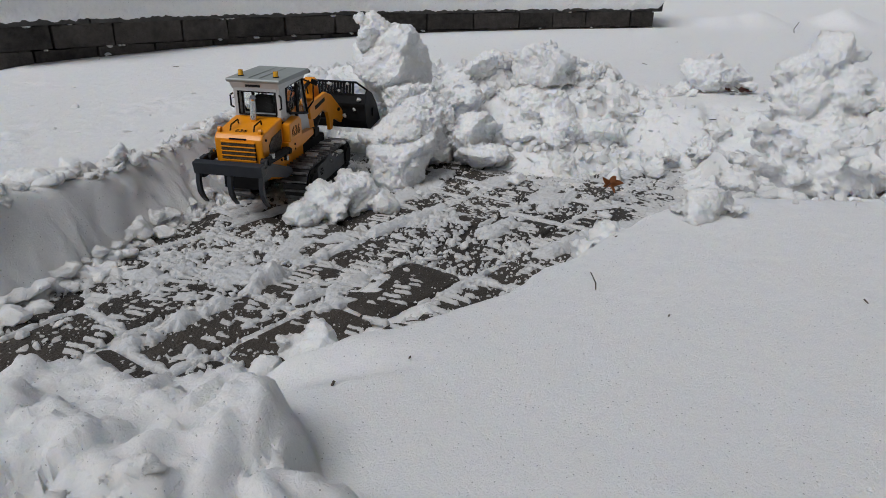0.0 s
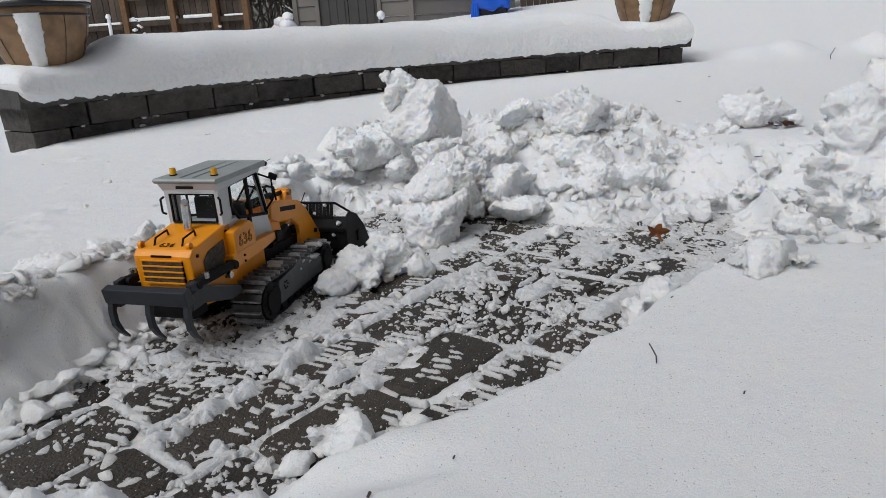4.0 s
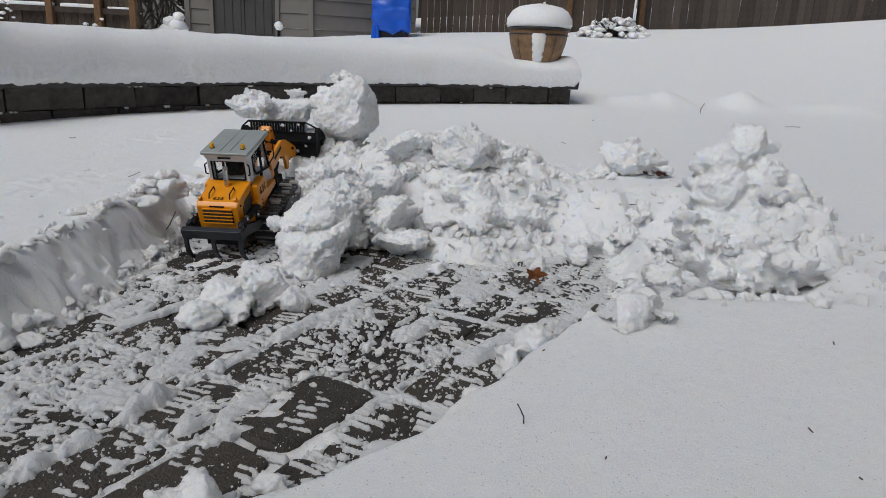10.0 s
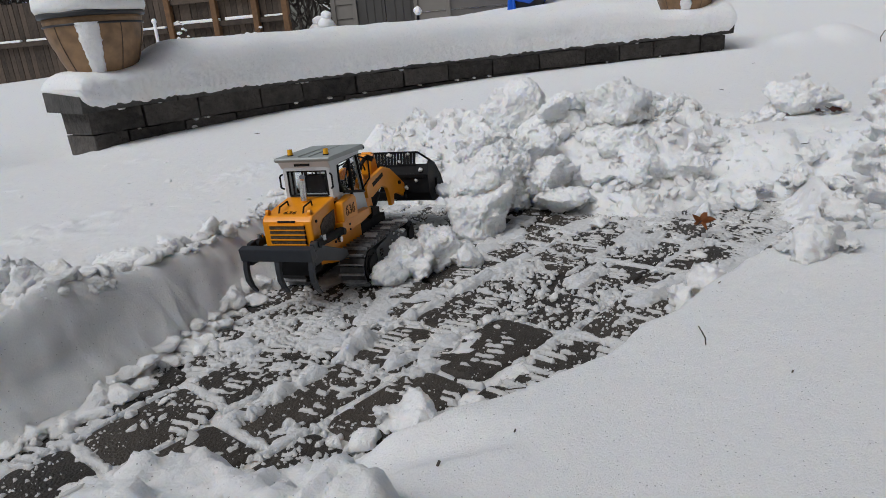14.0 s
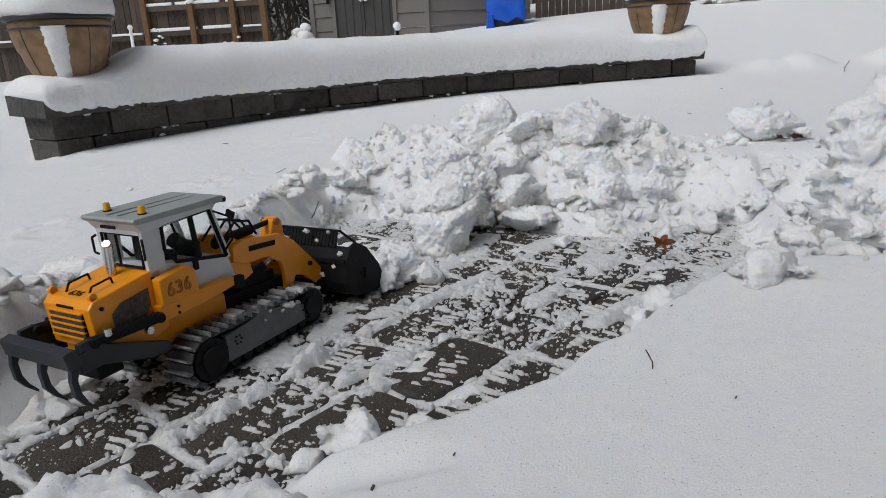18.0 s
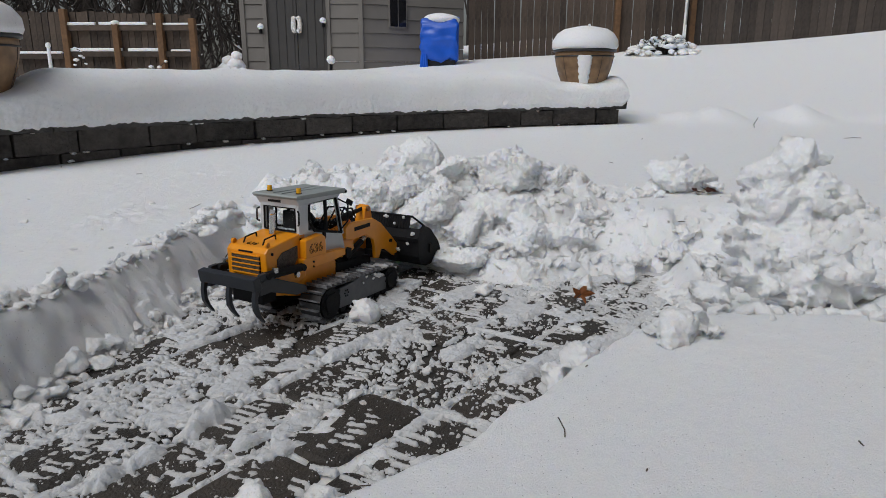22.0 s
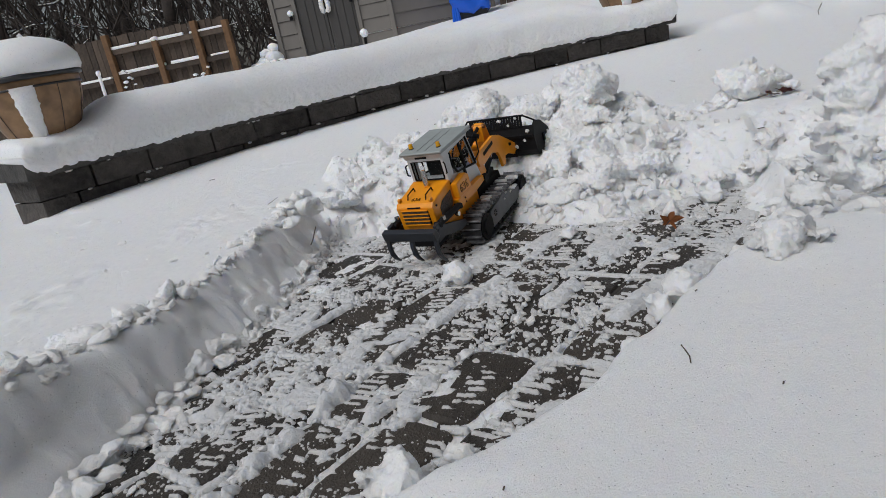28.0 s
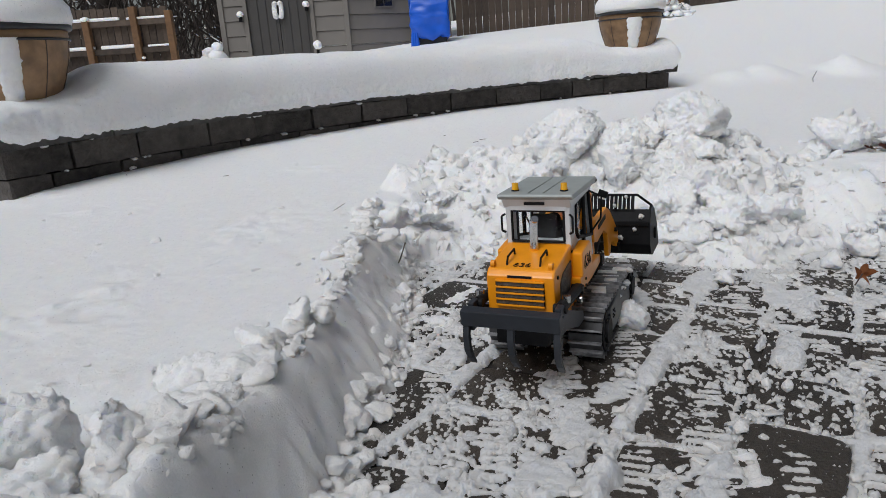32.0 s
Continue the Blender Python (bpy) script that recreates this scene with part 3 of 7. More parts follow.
def build_wall():
    rnd = random.Random(9)
    wall = tagged(new("garden_wall"), "low curved garden wall of weathered grey-brown concrete blocks", "wall", kind="structure")
    depth = 0.215
    for row, (z0, z1) in enumerate(((0.02, 0.096), (0.100, 0.177), (0.181, 0.258))):
        s = 0.09
        first = True
        while s < ARC - 0.01:
            w = (0.13 if row % 2 else 0.2) if first else rnd.choice((0.20, 0.22, 0.25, 0.27))
            e = min(ARC, s + w)
            if ARC - e < 0.08:
                e = ARC
            part("block", arc_block(s + 0.004, e - 0.004, rnd.uniform(-0.005, 0.006), depth, z0, z1, 0.008, rnd, 6), BLOCK, wall)
            s, first = e, False
    s = 0.06
    while s < ARC + 0.02:
        e = min(ARC + 0.03, s + rnd.choice((0.30, 0.36, 0.4)))
        if ARC + 0.03 - e < 0.12:
            e = ARC + 0.03
        part("cap_stone", arc_block(s + 0.002, e - 0.002, -0.028, depth + 0.03, 0.262, 0.338, 0.012, rnd), CAP, wall)
        s = e
    # the snow that lies on it: a pillow with its lip over the cap's front
    n, m = 620, 120
    verts, faces = [], []
    for i in range(n + 1):
        f = i / n
        s = 0.06 + (ARC - 0.03) * f
        end = min(1, (f * (ARC + 0.056)) / 0.07, ((1 - f) * (ARC + 0.056)) / 0.07)
        end = math.sqrt(max(0, 1 - (1 - end) ** 2))
        dip = 1 - 0.6 * math.exp(-(((s - 0.20) / 0.20) ** 4)) - 0.45 * math.exp(-(((s - (ARC - 0.24)) / 0.24) ** 4))
        h = 0.135 * dip * end + 0.006
        prof = [(-0.050, -0.062 * end), (-0.060, -0.040 * end)]
        for k in range(25):
            a = math.pi * k / 24
            c, q = math.cos(a), math.sin(a)
            prof.append((0.100 - math.copysign(abs(c) ** 0.75, c) * 0.158, h * max(0.0, q) ** 0.7))
        dist = [0.0]
        for p, q in zip(prof, prof[1:]):
            dist.append(dist[-1] + math.hypot(q[0] - p[0], q[1] - p[1]))
        at = np.linspace(0, dist[-1], m + 1)
        ox, oz = np.interp(at, dist, [p[0] for p in prof]), np.interp(at, dist, [p[1] for p in prof])
        tx, tz = np.gradient(ox), np.gradient(oz)
        for j in range(m + 1):
            l = math.hypot(tx[j], tz[j]) or 1.0
            p = Vector((s, ox[j], oz[j]))
            low = max(0.12, 1 - at[j] / 0.16)
            d = 0.007 * noise.noise(p * 7) + low * (0.0045 * noise.noise(p * 26) + 0.0048 * noise.noise(p * 62)) + 0.0016 * noise.noise(p * 120)
            lip = 0.008 * noise.fractal(Vector((s * 19, 3.1, 0)), 0.6, 2.3, 5) * max(0.0, 1 - j / 15)
            verts.append(on_arc(s, ox[j] - tz[j] / l * d, 0.338 + oz[j] + tx[j] / l * d + lip))
    for i in range(n):
        for j in range(m):
            a = i * (m + 1) + j
            faces.append((a, a + 1, a + m + 2, a + m + 1))
    faces.append([i for i in range(m + 1)][::-1])
    faces.append([n * (m + 1) + i for i in range(m + 1)])
    for i in range(n):
        a, b = i * (m + 1), i * (m + 1) + m
        faces.append((b, a, a + m + 1, b + m + 1))
    tagged(raw("snow_ridge", verts, faces, SNOW), "thick rounded ridge of snow on top of the garden wall", "snow")
    return wall


garden_wall = build_wall()


def add_shade_wall():
    """Plain unseen wall behind the camera, added to block light from the right."""
    bm = bmesh.new()
    box(bm, 0.0, 11.0, -0.2, 0.0, -0.3, 4.6)
    wall = tagged(part("wall_house", bm, SIDING), "unseen taupe wall added behind the camera to shade the right side", "wall", kind="structure")
    wall.matrix_basis = Matrix.Translation((0.9, -1.7, 0)) @ Matrix.Rotation(math.atan2(0.6, 0.8), 4, "Z")


add_shade_wall()


# ---------------------------------------------------------------- the model crawler loader
LOADER_ROWS = [  # seconds, place, pitch, lean, heading
    (0, -0.2860, 1.4888, 0.0073, 2.19, 1.04, -5.83),
    (0.5, -0.3105, 1.4250, 0.0027, 0.64, 0.99, -6.19),
    (1, -0.3261, 1.3505, -0.0008, -0.12, 0.88, -6.27),
    (1.5, -0.3371, 1.2670, -0.0005, -0.43, 0.87, -6.78),
    (2, -0.3499, 1.1939, -0.0002, -0.74, 0.96, -7.76),
    (2.5, -0.3594, 1.1394, 0.0010, -1.12, 1.04, -8.92),
    (3, -0.3495, 1.1239, 0.0053, -1.16, 0.91, -9.55),
    (3.5, -0.3522, 1.1645, 0.0006, -0.81, 0.65, -8.64),
    (4, -0.3372, 1.2421, 0.0001, 0.04, 0.21, -7.13),
    (4.5, -0.3194, 1.3256, -0.0000, 0.07, 0.03, -5.79),
    (6.5, -0.2934, 1.5433, -0.0061, -0.74, -0.87, -7.04),
    (7, -0.2870, 1.5779, -0.0043, -0.72, -0.33, -6.40),
    (7.5, -0.2878, 1.5949, -0.0073, -0.47, 0.10, -5.79),
    (8, -0.2801, 1.6774, -0.0087, 0.48, 0.10, -5.71),
    (8.5, -0.2751, 1.7293, -0.0085, 2.51, -0.03, -6.09),
    (9, -0.2658, 1.7866, -0.0070, 5.98, -0.25, -6.12),
    (9.5, -0.2513, 1.8155, -0.0035, 10.41, -0.55, -5.97),
    (10, -0.2471, 1.8787, -0.0009, 13.70, -0.84, -5.85),
    (10.5, -0.2408, 1.9013, -0.0012, 13.31, -0.91, -6.50),
    (11, -0.2423, 1.8423, -0.0067, 9.97, -0.89, -7.18),
    (11.5, -0.2512, 1.7662, -0.0058, 4.99, -0.77, -7.56),
    (12, -0.2713, 1.7021, -0.0068, 0.86, -0.62, -7.33),
    (12.5, -0.2840, 1.6167, -0.0032, -1.04, -0.45, -6.73),
    (13, -0.2890, 1.5248, -0.0033, -1.29, -0.17, -6.24),
    (13.5, -0.3017, 1.4547, -0.0047, -1.23, 0.04, -6.38),
    (14, -0.2984, 1.3563, 0.0020, -1.74, -0.19, -6.59),
    (14.5, -0.3126, 1.2916, -0.0038, -1.92, -0.78, -6.13),
    (16.5, -0.3634, 1.0328, -0.0005, -1.32, -0.98, -19.14),
    (17, -0.3724, 1.0127, -0.0009, -1.30, -1.17, -19.48),
    (17.5, -0.3743, 1.0197, 0.0000, -0.46, -0.97, -20.06),
    (18, -0.3592, 1.0653, -0.0004, -0.13, -0.64, -20.10),
    (18.5, -0.3246, 1.1546, 0.0007, 0.08, -0.36, -19.61),
    (19, -0.2834, 1.2469, -0.0003, -0.18, -0.09, -19.87),
    (19.5, -0.2519, 1.3350, 0.0001, 0.39, -0.00, -20.93),
    (20, -0.2231, 1.4049, 0.0001, 0.14, 0.07, -22.67),
    (20.5, -0.1954, 1.4618, 0.0001, -0.57, 0.09, -24.04),
    (21, -0.1693, 1.5084, 0.0004, -1.89, 0.17, -25.09),
    (21.5, -0.1616, 1.5170, -0.0009, -2.17, 0.29, -25.22),
    (22, -0.1624, 1.5224, -0.0004, -2.20, 0.50, -25.05),
    (22.5, -0.1356, 1.5850, -0.0030, -1.47, 0.53, -24.95),
    (23, -0.1066, 1.6254, -0.0014, -0.19, 0.01, -25.32),
    (23.5, -0.0832, 1.6733, -0.0027, 2.10, -0.74, -25.88),
    (24, -0.0561, 1.7179, -0.0054, 5.87, -1.66, -26.43),
    (24.5, -0.0390, 1.7949, -0.0067, 10.09, -2.64, -27.13),
    (26.5, 0.0106, 1.9199, 0.0194, 19.33, -6.90, -22.71),
    (27, -0.0058, 1.8727, 0.0090, 15.43, -4.28, -23.58),
    (27.5, -0.0221, 1.7836, 0.0075, 11.44, -1.77, -24.43),
    (28, -0.0395, 1.7557, 0.0033, 9.50, -0.05, -24.21),
    (28.5, -0.0436, 1.7552, 0.0015, 9.32, 0.79, -23.34),
    (29, -0.0445, 1.7434, 0.0022, 8.53, 1.35, -23.42),
    (29.5, -0.0757, 1.7098, 0.0051, 5.49, 1.94, -24.77),
    (30, -0.1181, 1.6330, 0.0033, 1.84, 1.98, -25.03),
    (30.5, -0.1190, 1.5928, 0.0015, 0.44, 1.45, -23.91),
    (31, -0.1280, 1.5877, 0.0034, -0.09, 0.77, -24.35),
    (31.5, -0.1500, 1.5065, 0.0050, -0.49, -0.13, -25.10),
    (32, -0.1630, 1.4218, 0.0056, -0.93, -1.25, -25.62),
]


def lettering(words, size, thick):
    """Raised figures, their own space at the lower left corner."""
    cu = bpy.data.curves.new("figures", "FONT")
    cu.body, cu.size, cu.fill_mode = words, size, "NONE"
    cu.bevel_depth, cu.bevel_resolution, cu.space_character = thick, 1, 1.05
    tmp = bpy.data.objects.new("figures", cu)
    me = bpy.data.meshes.new_from_object(tmp)
    bpy.data.objects.remove(tmp)
    me.materials.append(BLACK)
    return new("model_number", me)


def build_loader():
    rnd = random.Random(2)
    root = tagged(new("crawler_loader"), "yellow and grey model crawler loader with black bucket and rear ripper", "loader")

    # --- undercarriage
    def side(sx):
        xo, xi = 0.082, 0.036  # outer and inner edge of the shoes
        tr = part("track", slab_bm(TRACK_IN, sx * 0.050, sx * 0.068), RUBBER, root, "black steel crawler track with snow between its shoes")
        n = 40
        for i in range(n):
            p, tang = along(TRACK_OUT, i / n)
            bm = bmesh.new()
            m = Matrix.Translation((sx * (xo + xi) / 2, p[0], p[1])) @ Matrix.Rotation(math.atan2(-tang[1], -tang[0]), 4, "X")
            w = (xo - xi) / 2
            box(bm, -w, w, -0.0068, 0.0068, -0.0012, 0.0012, 0, m)
            box(bm, -w, w, -0.0068, -0.0042, 0.001, 0.0072, 0, m)
            shoe = part("track_shoe", bm, RUBBER, tr)
            shoe.data.materials.append(PALE_STEEL)
            for f in shoe.data.polygons[6:]:
                f.material_index = 1
        for i in range(5, 21, 1):
            if rnd.random() < (0.9 if i < 14 else 0.6):
                p, tang = along(TRACK_OUT, (i + 0.5) / n)
                bm = bmesh.new()
                m = Matrix.Translation((sx * (0.06 + rnd.uniform(-0.01, 0.008)), p[0], p[1])) @ Matrix.Rotation(math.atan2(-tang[1], -tang[0]), 4, "X")
                box(bm, -rnd.uniform(0.008, 0.02), rnd.uniform(0.008, 0.02), -0.0040, 0.0062, 0.001, rnd.uniform(0.0045, 0.0090), 0.0012, m)
                part("packed_snow", bm, CLOD, tr, "white snow packed between the shoes")
        bm = bmesh.new()
        slab(bm, [(0.020, 0.019), (0.185, 0.019), (0.185, 0.046), (0.150, 0.056), (0.095, 0.068), (0.071, 0.062), (0.022, 0.058)], sx * 0.070, sx * 0.0832, 0.002)
        part("track_frame", bm, FRAME, root, "grey track frame plate")
        for y, r, nm in ((-0.006, 0.029, "sprocket"), (0.202, 0.026, "idler_wheel")):
            bm = bmesh.new()
            rod(bm, (sx * 0.052, y, 0.036), (sx * 0.083, y, 0.036), r, 24)
            rod(bm, (sx * 0.080, y, 0.036), (sx * 0.087, y, 0.036), r * 0.62, 24)
            for k in range(6):
                a = k * math.pi / 3
                rod(bm, (sx * 0.083, y + 0.75 * r * math.cos(a), 0.036 + 0.75 * r * math.sin(a)), (sx * 0.085, y + 0.75 * r * math.cos(a), 0.036 + 0.75 * r * math.sin(a)), 0.0022, 6)
            part(nm, bm, BLACK, root)
        for k in range(7):
            y = 0.035 + k * 0.024
            bm = bmesh.new()
            rod(bm, (sx * 0.055, y, 0.017), (sx * 0.081, y, 0.017), 0.0095, 14)
            part("track_roller", bm, BLACK, root)
        for k in range(6):
            bm = bmesh.new()
            a = k * math.pi / 3
            rod(bm, (sx * 0.082, 0.042 + 0.006 * math.cos(a), 0.045 + 0.006 * math.sin(a)), (sx * 0.0845, 0.042 + 0.006 * math.cos(a), 0.045 + 0.006 * math.sin(a)), 0.0017, 8)
            part("bolt", bm, BLACK, root)
        for k in range(9):
            bm = clod_bm(rnd.uniform(0.003, 0.008), k * 3 + 1, 2, 0.7, 0.8)
            bmesh.ops.translate(bm, verts=bm.verts, vec=(sx * rnd.uniform(0.079, 0.0845), rnd.uniform(0.085, 0.185), rnd.uniform(0.05, 0.070)))
            part("packed_snow", bm, CLOD, root, "white snow stuck to the track frame", True)

    def slab_bm(prof, x0, x1):
        bm = bmesh.new()
        slab(bm, prof, min(x0, x1), max(x0, x1))
        return bm

    for sx in (-1, 1):
        side(sx)

    # --- hull, hood, side boxes
    bm = bmesh.new()
    slab(bm, [(-0.125, 0.078), (-0.06, 0.056), (0.0, 0.042), (0.075, 0.041), (0.075, 0.097), (-0.125, 0.105)], -0.034, 0.034, 0.003)
    part("hull", bm, YELLOW, root)
    # black stands in for the shaded gap under the boom
    bm = bmesh.new()
    slab(bm, [(0.077, 0.041), (0.17, 0.040), (0.205, 0.058), (0.200, 0.084), (0.077, 0.090)], -0.033, 0.033, 0.003)
    part("front_hull", bm, BLACK, root, "front of the hull, coloured black as the shaded gap under the boom")
    bm = bmesh.new()
    slab(bm, [(-0.132, 0.098), (-0.136, 0.150), (-0.128, 0.158), (-0.045, 0.171), (-0.03, 0.171), (-0.03, 0.088), (-0.08, 0.075)], -0.0445, 0.0445, 0.003)
    hood = part("hood", bm, YELLOW, root)
    bm = bmesh.new()
    box(bm, -0.032, 0.032, -0.1368, -0.133, 0.111, 0.1455, 0.001)
    part("grille_opening", bm, BLACK, hood)
    for k in range(5):
        bm = bmesh.new()
        z = 0.1125 + k * 0.008
        box(bm, -0.032, 0.032, -0.1395, -0.135, z - 0.0009, z + 0.0010, 0.0004)
        part("grille_slat", bm, YELLOW, hood)
        if k < 4:
            bm = bmesh.new()
            box(bm, -0.031, 0.031, -0.1376, -0.1366, z + 0.0018, z + 0.0068)
            part("grille_mesh", bm, MESHM, hood)
    bm = bmesh.new()
    box(bm, -0.016, 0.016, -0.1365, -0.1352, 0.1485, 0.1515)
    part("name_bar", bm, BLACK, hood, "small black name plate")
    for sx in (-1, 1):
        for y, z in ((-0.12, 0.147), (-0.045, 0.160), (-0.06, 0.095), (-0.12, 0.105)):
            bm = bmesh.new()
            rod(bm, (sx * 0.044, y, z), (sx * 0.0462, y, z), 0.0026, 8)
            part("bolt", bm, BLACK, hood)
        bm = bmesh.new()
        slab(bm, [(-0.108, 0.103), (-0.108, 0.135), (-0.095, 0.145), (-0.055, 0.151), (-0.055, 0.128), (-0.075, 0.105)], sx * 0.0445, sx * 0.0462)
        part("side_screen", bm, MESHM, hood, "dark mesh side screen")
        bm = bmesh.new()
        slab(bm, [(-0.050, 0.118), (-0.050, 0.126), (-0.043, 0.126), (-0.043, 0.118)], sx * 0.0445, sx * 0.0458)
        part("emblem", bm, BLACK, hood)
        # handle hoops and lugs on the hood
        bm = bmesh.new()
        x = sx * 0.022
        for a, b in (((x, -0.118, 0.158), (x, -0.112, 0.169)), ((x, -0.112, 0.169), (x, -0.086, 0.1725)), ((x, -0.086, 0.1725), (x, -0.084, 0.164))):
            rod(bm, a, b, 0.0014, 8)
        part("grab_handle", bm, BLACK, hood)
        bm = bmesh.new()
        rod(bm, (sx * 0.0355, -0.124, 0.1625), (sx * 0.0405, -0.124, 0.1625), 0.0048, 12)
        box(bm, min(sx * 0.0355, sx * 0.0405), max(sx * 0.0355, sx * 0.0405), -0.1275, -0.1205, 0.154, 0.1625)
        part("lifting_lug", bm, YELLOW, hood)
    number = lettering("636", 0.015, 0.00032)
    number.matrix_basis = pose(-0.013, -0.122, 0.1596, 9, 0, 0)
    number.parent = hood
    bm = bmesh.new()
    rod(bm, (0, -0.068, 0.160), (0, -0.068, 0.170), 0.0066, 14, 0.0058)
    part("exhaust_base", bm, YELLOW, hood)
    bm = bmesh.new()
    rod(bm, (0, -0.068, 0.168), (0, -0.066, 0.207), 0.0058, 16)
    rod(bm, (0.0, -0.066, 0.205), (0.003, -0.070, 0.210), 0.0050, 16)
    part("exhaust_pipe", bm, CHROME, hood)

    for sx in (-1, 1):
        bm = bmesh.new()
        slab(bm, [(-0.048, 0.125), (-0.048, 0.160), (-0.002, 0.166), (0.010, 0.158), (0.012, 0.125)], sx * 0.044, sx * 0.060, 0.003)
        part("side_box", bm, YELLOW, root)
        number = lettering("636", 0.025, 0.00042)
        number.matrix_basis = Matrix(((0, 0, sx, sx * 0.0602), (sx, 0, 0, -0.039 if sx > 0 else 0.006), (0, 1, 0, 0.1345), (0, 0, 0, 1)))
        number.parent = root
        bm = bmesh.new()
        slab(bm, [(-0.050, 0.104), (-0.054, 0.126), (0.010, 0.1275), (0.076, 0.124), (0.082, 0.112), (0.02, 0.105)], sx * 0.036, sx * 0.058, 0.0025)
        part("fender", bm, YELLOW, root)
        for y, z in ((-0.025, 0.117), (-0.025, 0.108)):
            bm = bmesh.new()
            rod(bm, (sx * 0.057, y, z), (sx * 0.0595, y, z), 0.002, 8)
            part("bolt", bm, BLACK, root)
        bm = bmesh.new()
        box(bm, min(sx * 0.050, sx * 0.061), max(sx * 0.050, sx * 0.061), 0.074, 0.092, 0.106, 0.1225, 0.0015)
        part("step_box", bm, BLACK, root)
        bm = bmesh.new()
        box(bm, min(sx * 0.043, sx * 0.0475), max(sx * 0.043, sx * 0.0475), 0.020, 0.028, 0.150, 0.164, 0.0015)
        part("door_latch", bm, BLACK, root)

    # --- cab
    cab = part("cab", slab_bm([(-0.045, 0.124), (-0.045, 0.172), (-0.02, 0.172), (0.0, 0.168), (0.082, 0.152), (0.092, 0.120)], -0.0435, 0.0435), GREY, root)
    for sx in (-1, 1):
        for y0, y1, yt0, yt1, nm in ((-0.046, -0.022, -0.049, -0.020, "cab_pillar"), (0.080, 0.088, 0.060, 0.068, "cab_pillar")):
            bm = bmesh.new()
            slab(bm, [(y0, 0.150), (y1, 0.150), (yt1, 0.228), (yt0, 0.228)], sx * 0.0375, sx * 0.0445, 0.001)
            part(nm, bm, GREY, cab)
        bm = bmesh.new()
        for a, b in (((-0.020, 0.190), (-0.019, 0.223)), ((-0.019, 0.223), (0.060, 0.226)), ((0.060, 0.226), (0.080, 0.154)), ((0.080, 0.154), (-0.004, 0.170)), ((-0.004, 0.170), (-0.020, 0.190)), ((0.030, 0.164), (0.026, 0.224)), ((0.033, 0.164), (0.029, 0.224))):
            rod(bm, (sx * 0.0445, *a), (sx * 0.0445, *b), 0.0026, 8)
        part("window_seal", bm, BLACK, cab)
        bm = bmesh.new()
        slab(bm, [(-0.020, 0.190), (-0.019, 0.223), (0.060, 0.226), (0.080, 0.154), (-0.004, 0.170)], sx * 0.0425, sx * 0.0431)
        pane = part("side_pane", bm, glass, cab)
        pane.visible_shadow = False
        bm = bmesh.new()
        for a, b in (((sx * 0.046, 0.075, 0.160), (sx * 0.058, 0.083, 0.178)), ((sx * 0.058, 0.083, 0.178), (sx * 0.060, 0.080, 0.212)), ((sx * 0.060, 0.080, 0.212), (sx * 0.046, 0.066, 0.222))):
            rod(bm, a, b, 0.0015, 8)
        part("mirror_bracket", bm, BLACK, cab)
        bm = bmesh.new()
        box(bm, -0.007, 0.007, -0.002, 0.002, -0.005, 0.005, 0.001, Matrix.Translation((sx * 0.062, 0.082, 0.215)) @ Matrix.Rotation(radians(20), 4, "Y"))
        part("mirror", bm, BLACK, cab)
        bm = bmesh.new()
        for a, b in (((sx * 0.0445, -0.050, 0.186), (sx * 0.049, -0.053, 0.189)), ((sx * 0.049, -0.053, 0.189), (sx * 0.049, -0.053, 0.209)), ((sx * 0.049, -0.053, 0.209), (sx * 0.0445, -0.050, 0.212))):
            rod(bm, a, b, 0.0016, 8)
        part("grab_rail", bm, BLACK, cab)
    for a, b in (((-0.036, 0.174), (0.036, 0.174)), ((0.036, 0.174), (0.036, 0.216)), ((0.036, 0.216), (-0.036, 0.216)), ((-0.036, 0.216), (-0.036, 0.174)), ((-0.008, 0.174), (-0.008, 0.216)), ((-0.028, 0.174), (-0.028, 0.216))):
        bm = bmesh.new()
        rod(bm, (a[0], -0.0475, a[1]), (b[0], -0.0475, b[1]), 0.0018, 8)
        part("window_bar", bm, BLACK, cab)
    bm = bmesh.new()
    box(bm, -0.037, 0.037, -0.0472, -0.0466, 0.172, 0.217)
    pane = part("rear_pane", bm, glass, cab)
    pane.visible_shadow = False
    bm = bmesh.new()
    box(bm, -0.037, 0.037, 0.069, 0.0695, 0.162, 0.224, 0, Matrix.Rotation(radians(-3), 4, "X"))
    pane = part("windscreen", bm, glass, cab)
    pane.visible_shadow = False
    bm = bmesh.new()
    slab(bm, [(-0.05, 0.217), (-0.05, 0.228), (0.06, 0.228), (0.062, 0.224), (-0.044, 0.217)], -0.040, 0.040)
    part("window_head", bm, GREY, cab)
    bm = bmesh.new()
    slab(bm, [(-0.062, 0.2375), (-0.060, 0.2405), (0.082, 0.2415), (0.088, 0.237), (0.086, 0.232), (-0.058, 0.233)], -0.0515, 0.0515, 0.0015)
    roof = part("roof", bm, ROOFM, cab, "darker grey roof plate")
    bm = bmesh.new()
    slab(bm, [(-0.048, 0.220), (-0.059, 0.2345), (0.078, 0.2345), (0.066, 0.225)], -0.047, 0.047, 0.0015)
    part("roof_fascia", bm, GREY, roof, "light grey fascia under the roof plate")
    for sx in (-1, 1):
        bm = bmesh.new()
        box(bm, min(sx * 0.010, sx * 0.0105) - 0.0003, max(sx * 0.010, sx * 0.0105) + 0.0003, -0.052, 0.072, 0.2408, 0.2420)
        part("roof_rib", bm, ROOFM, roof)
    bm = bmesh.new()
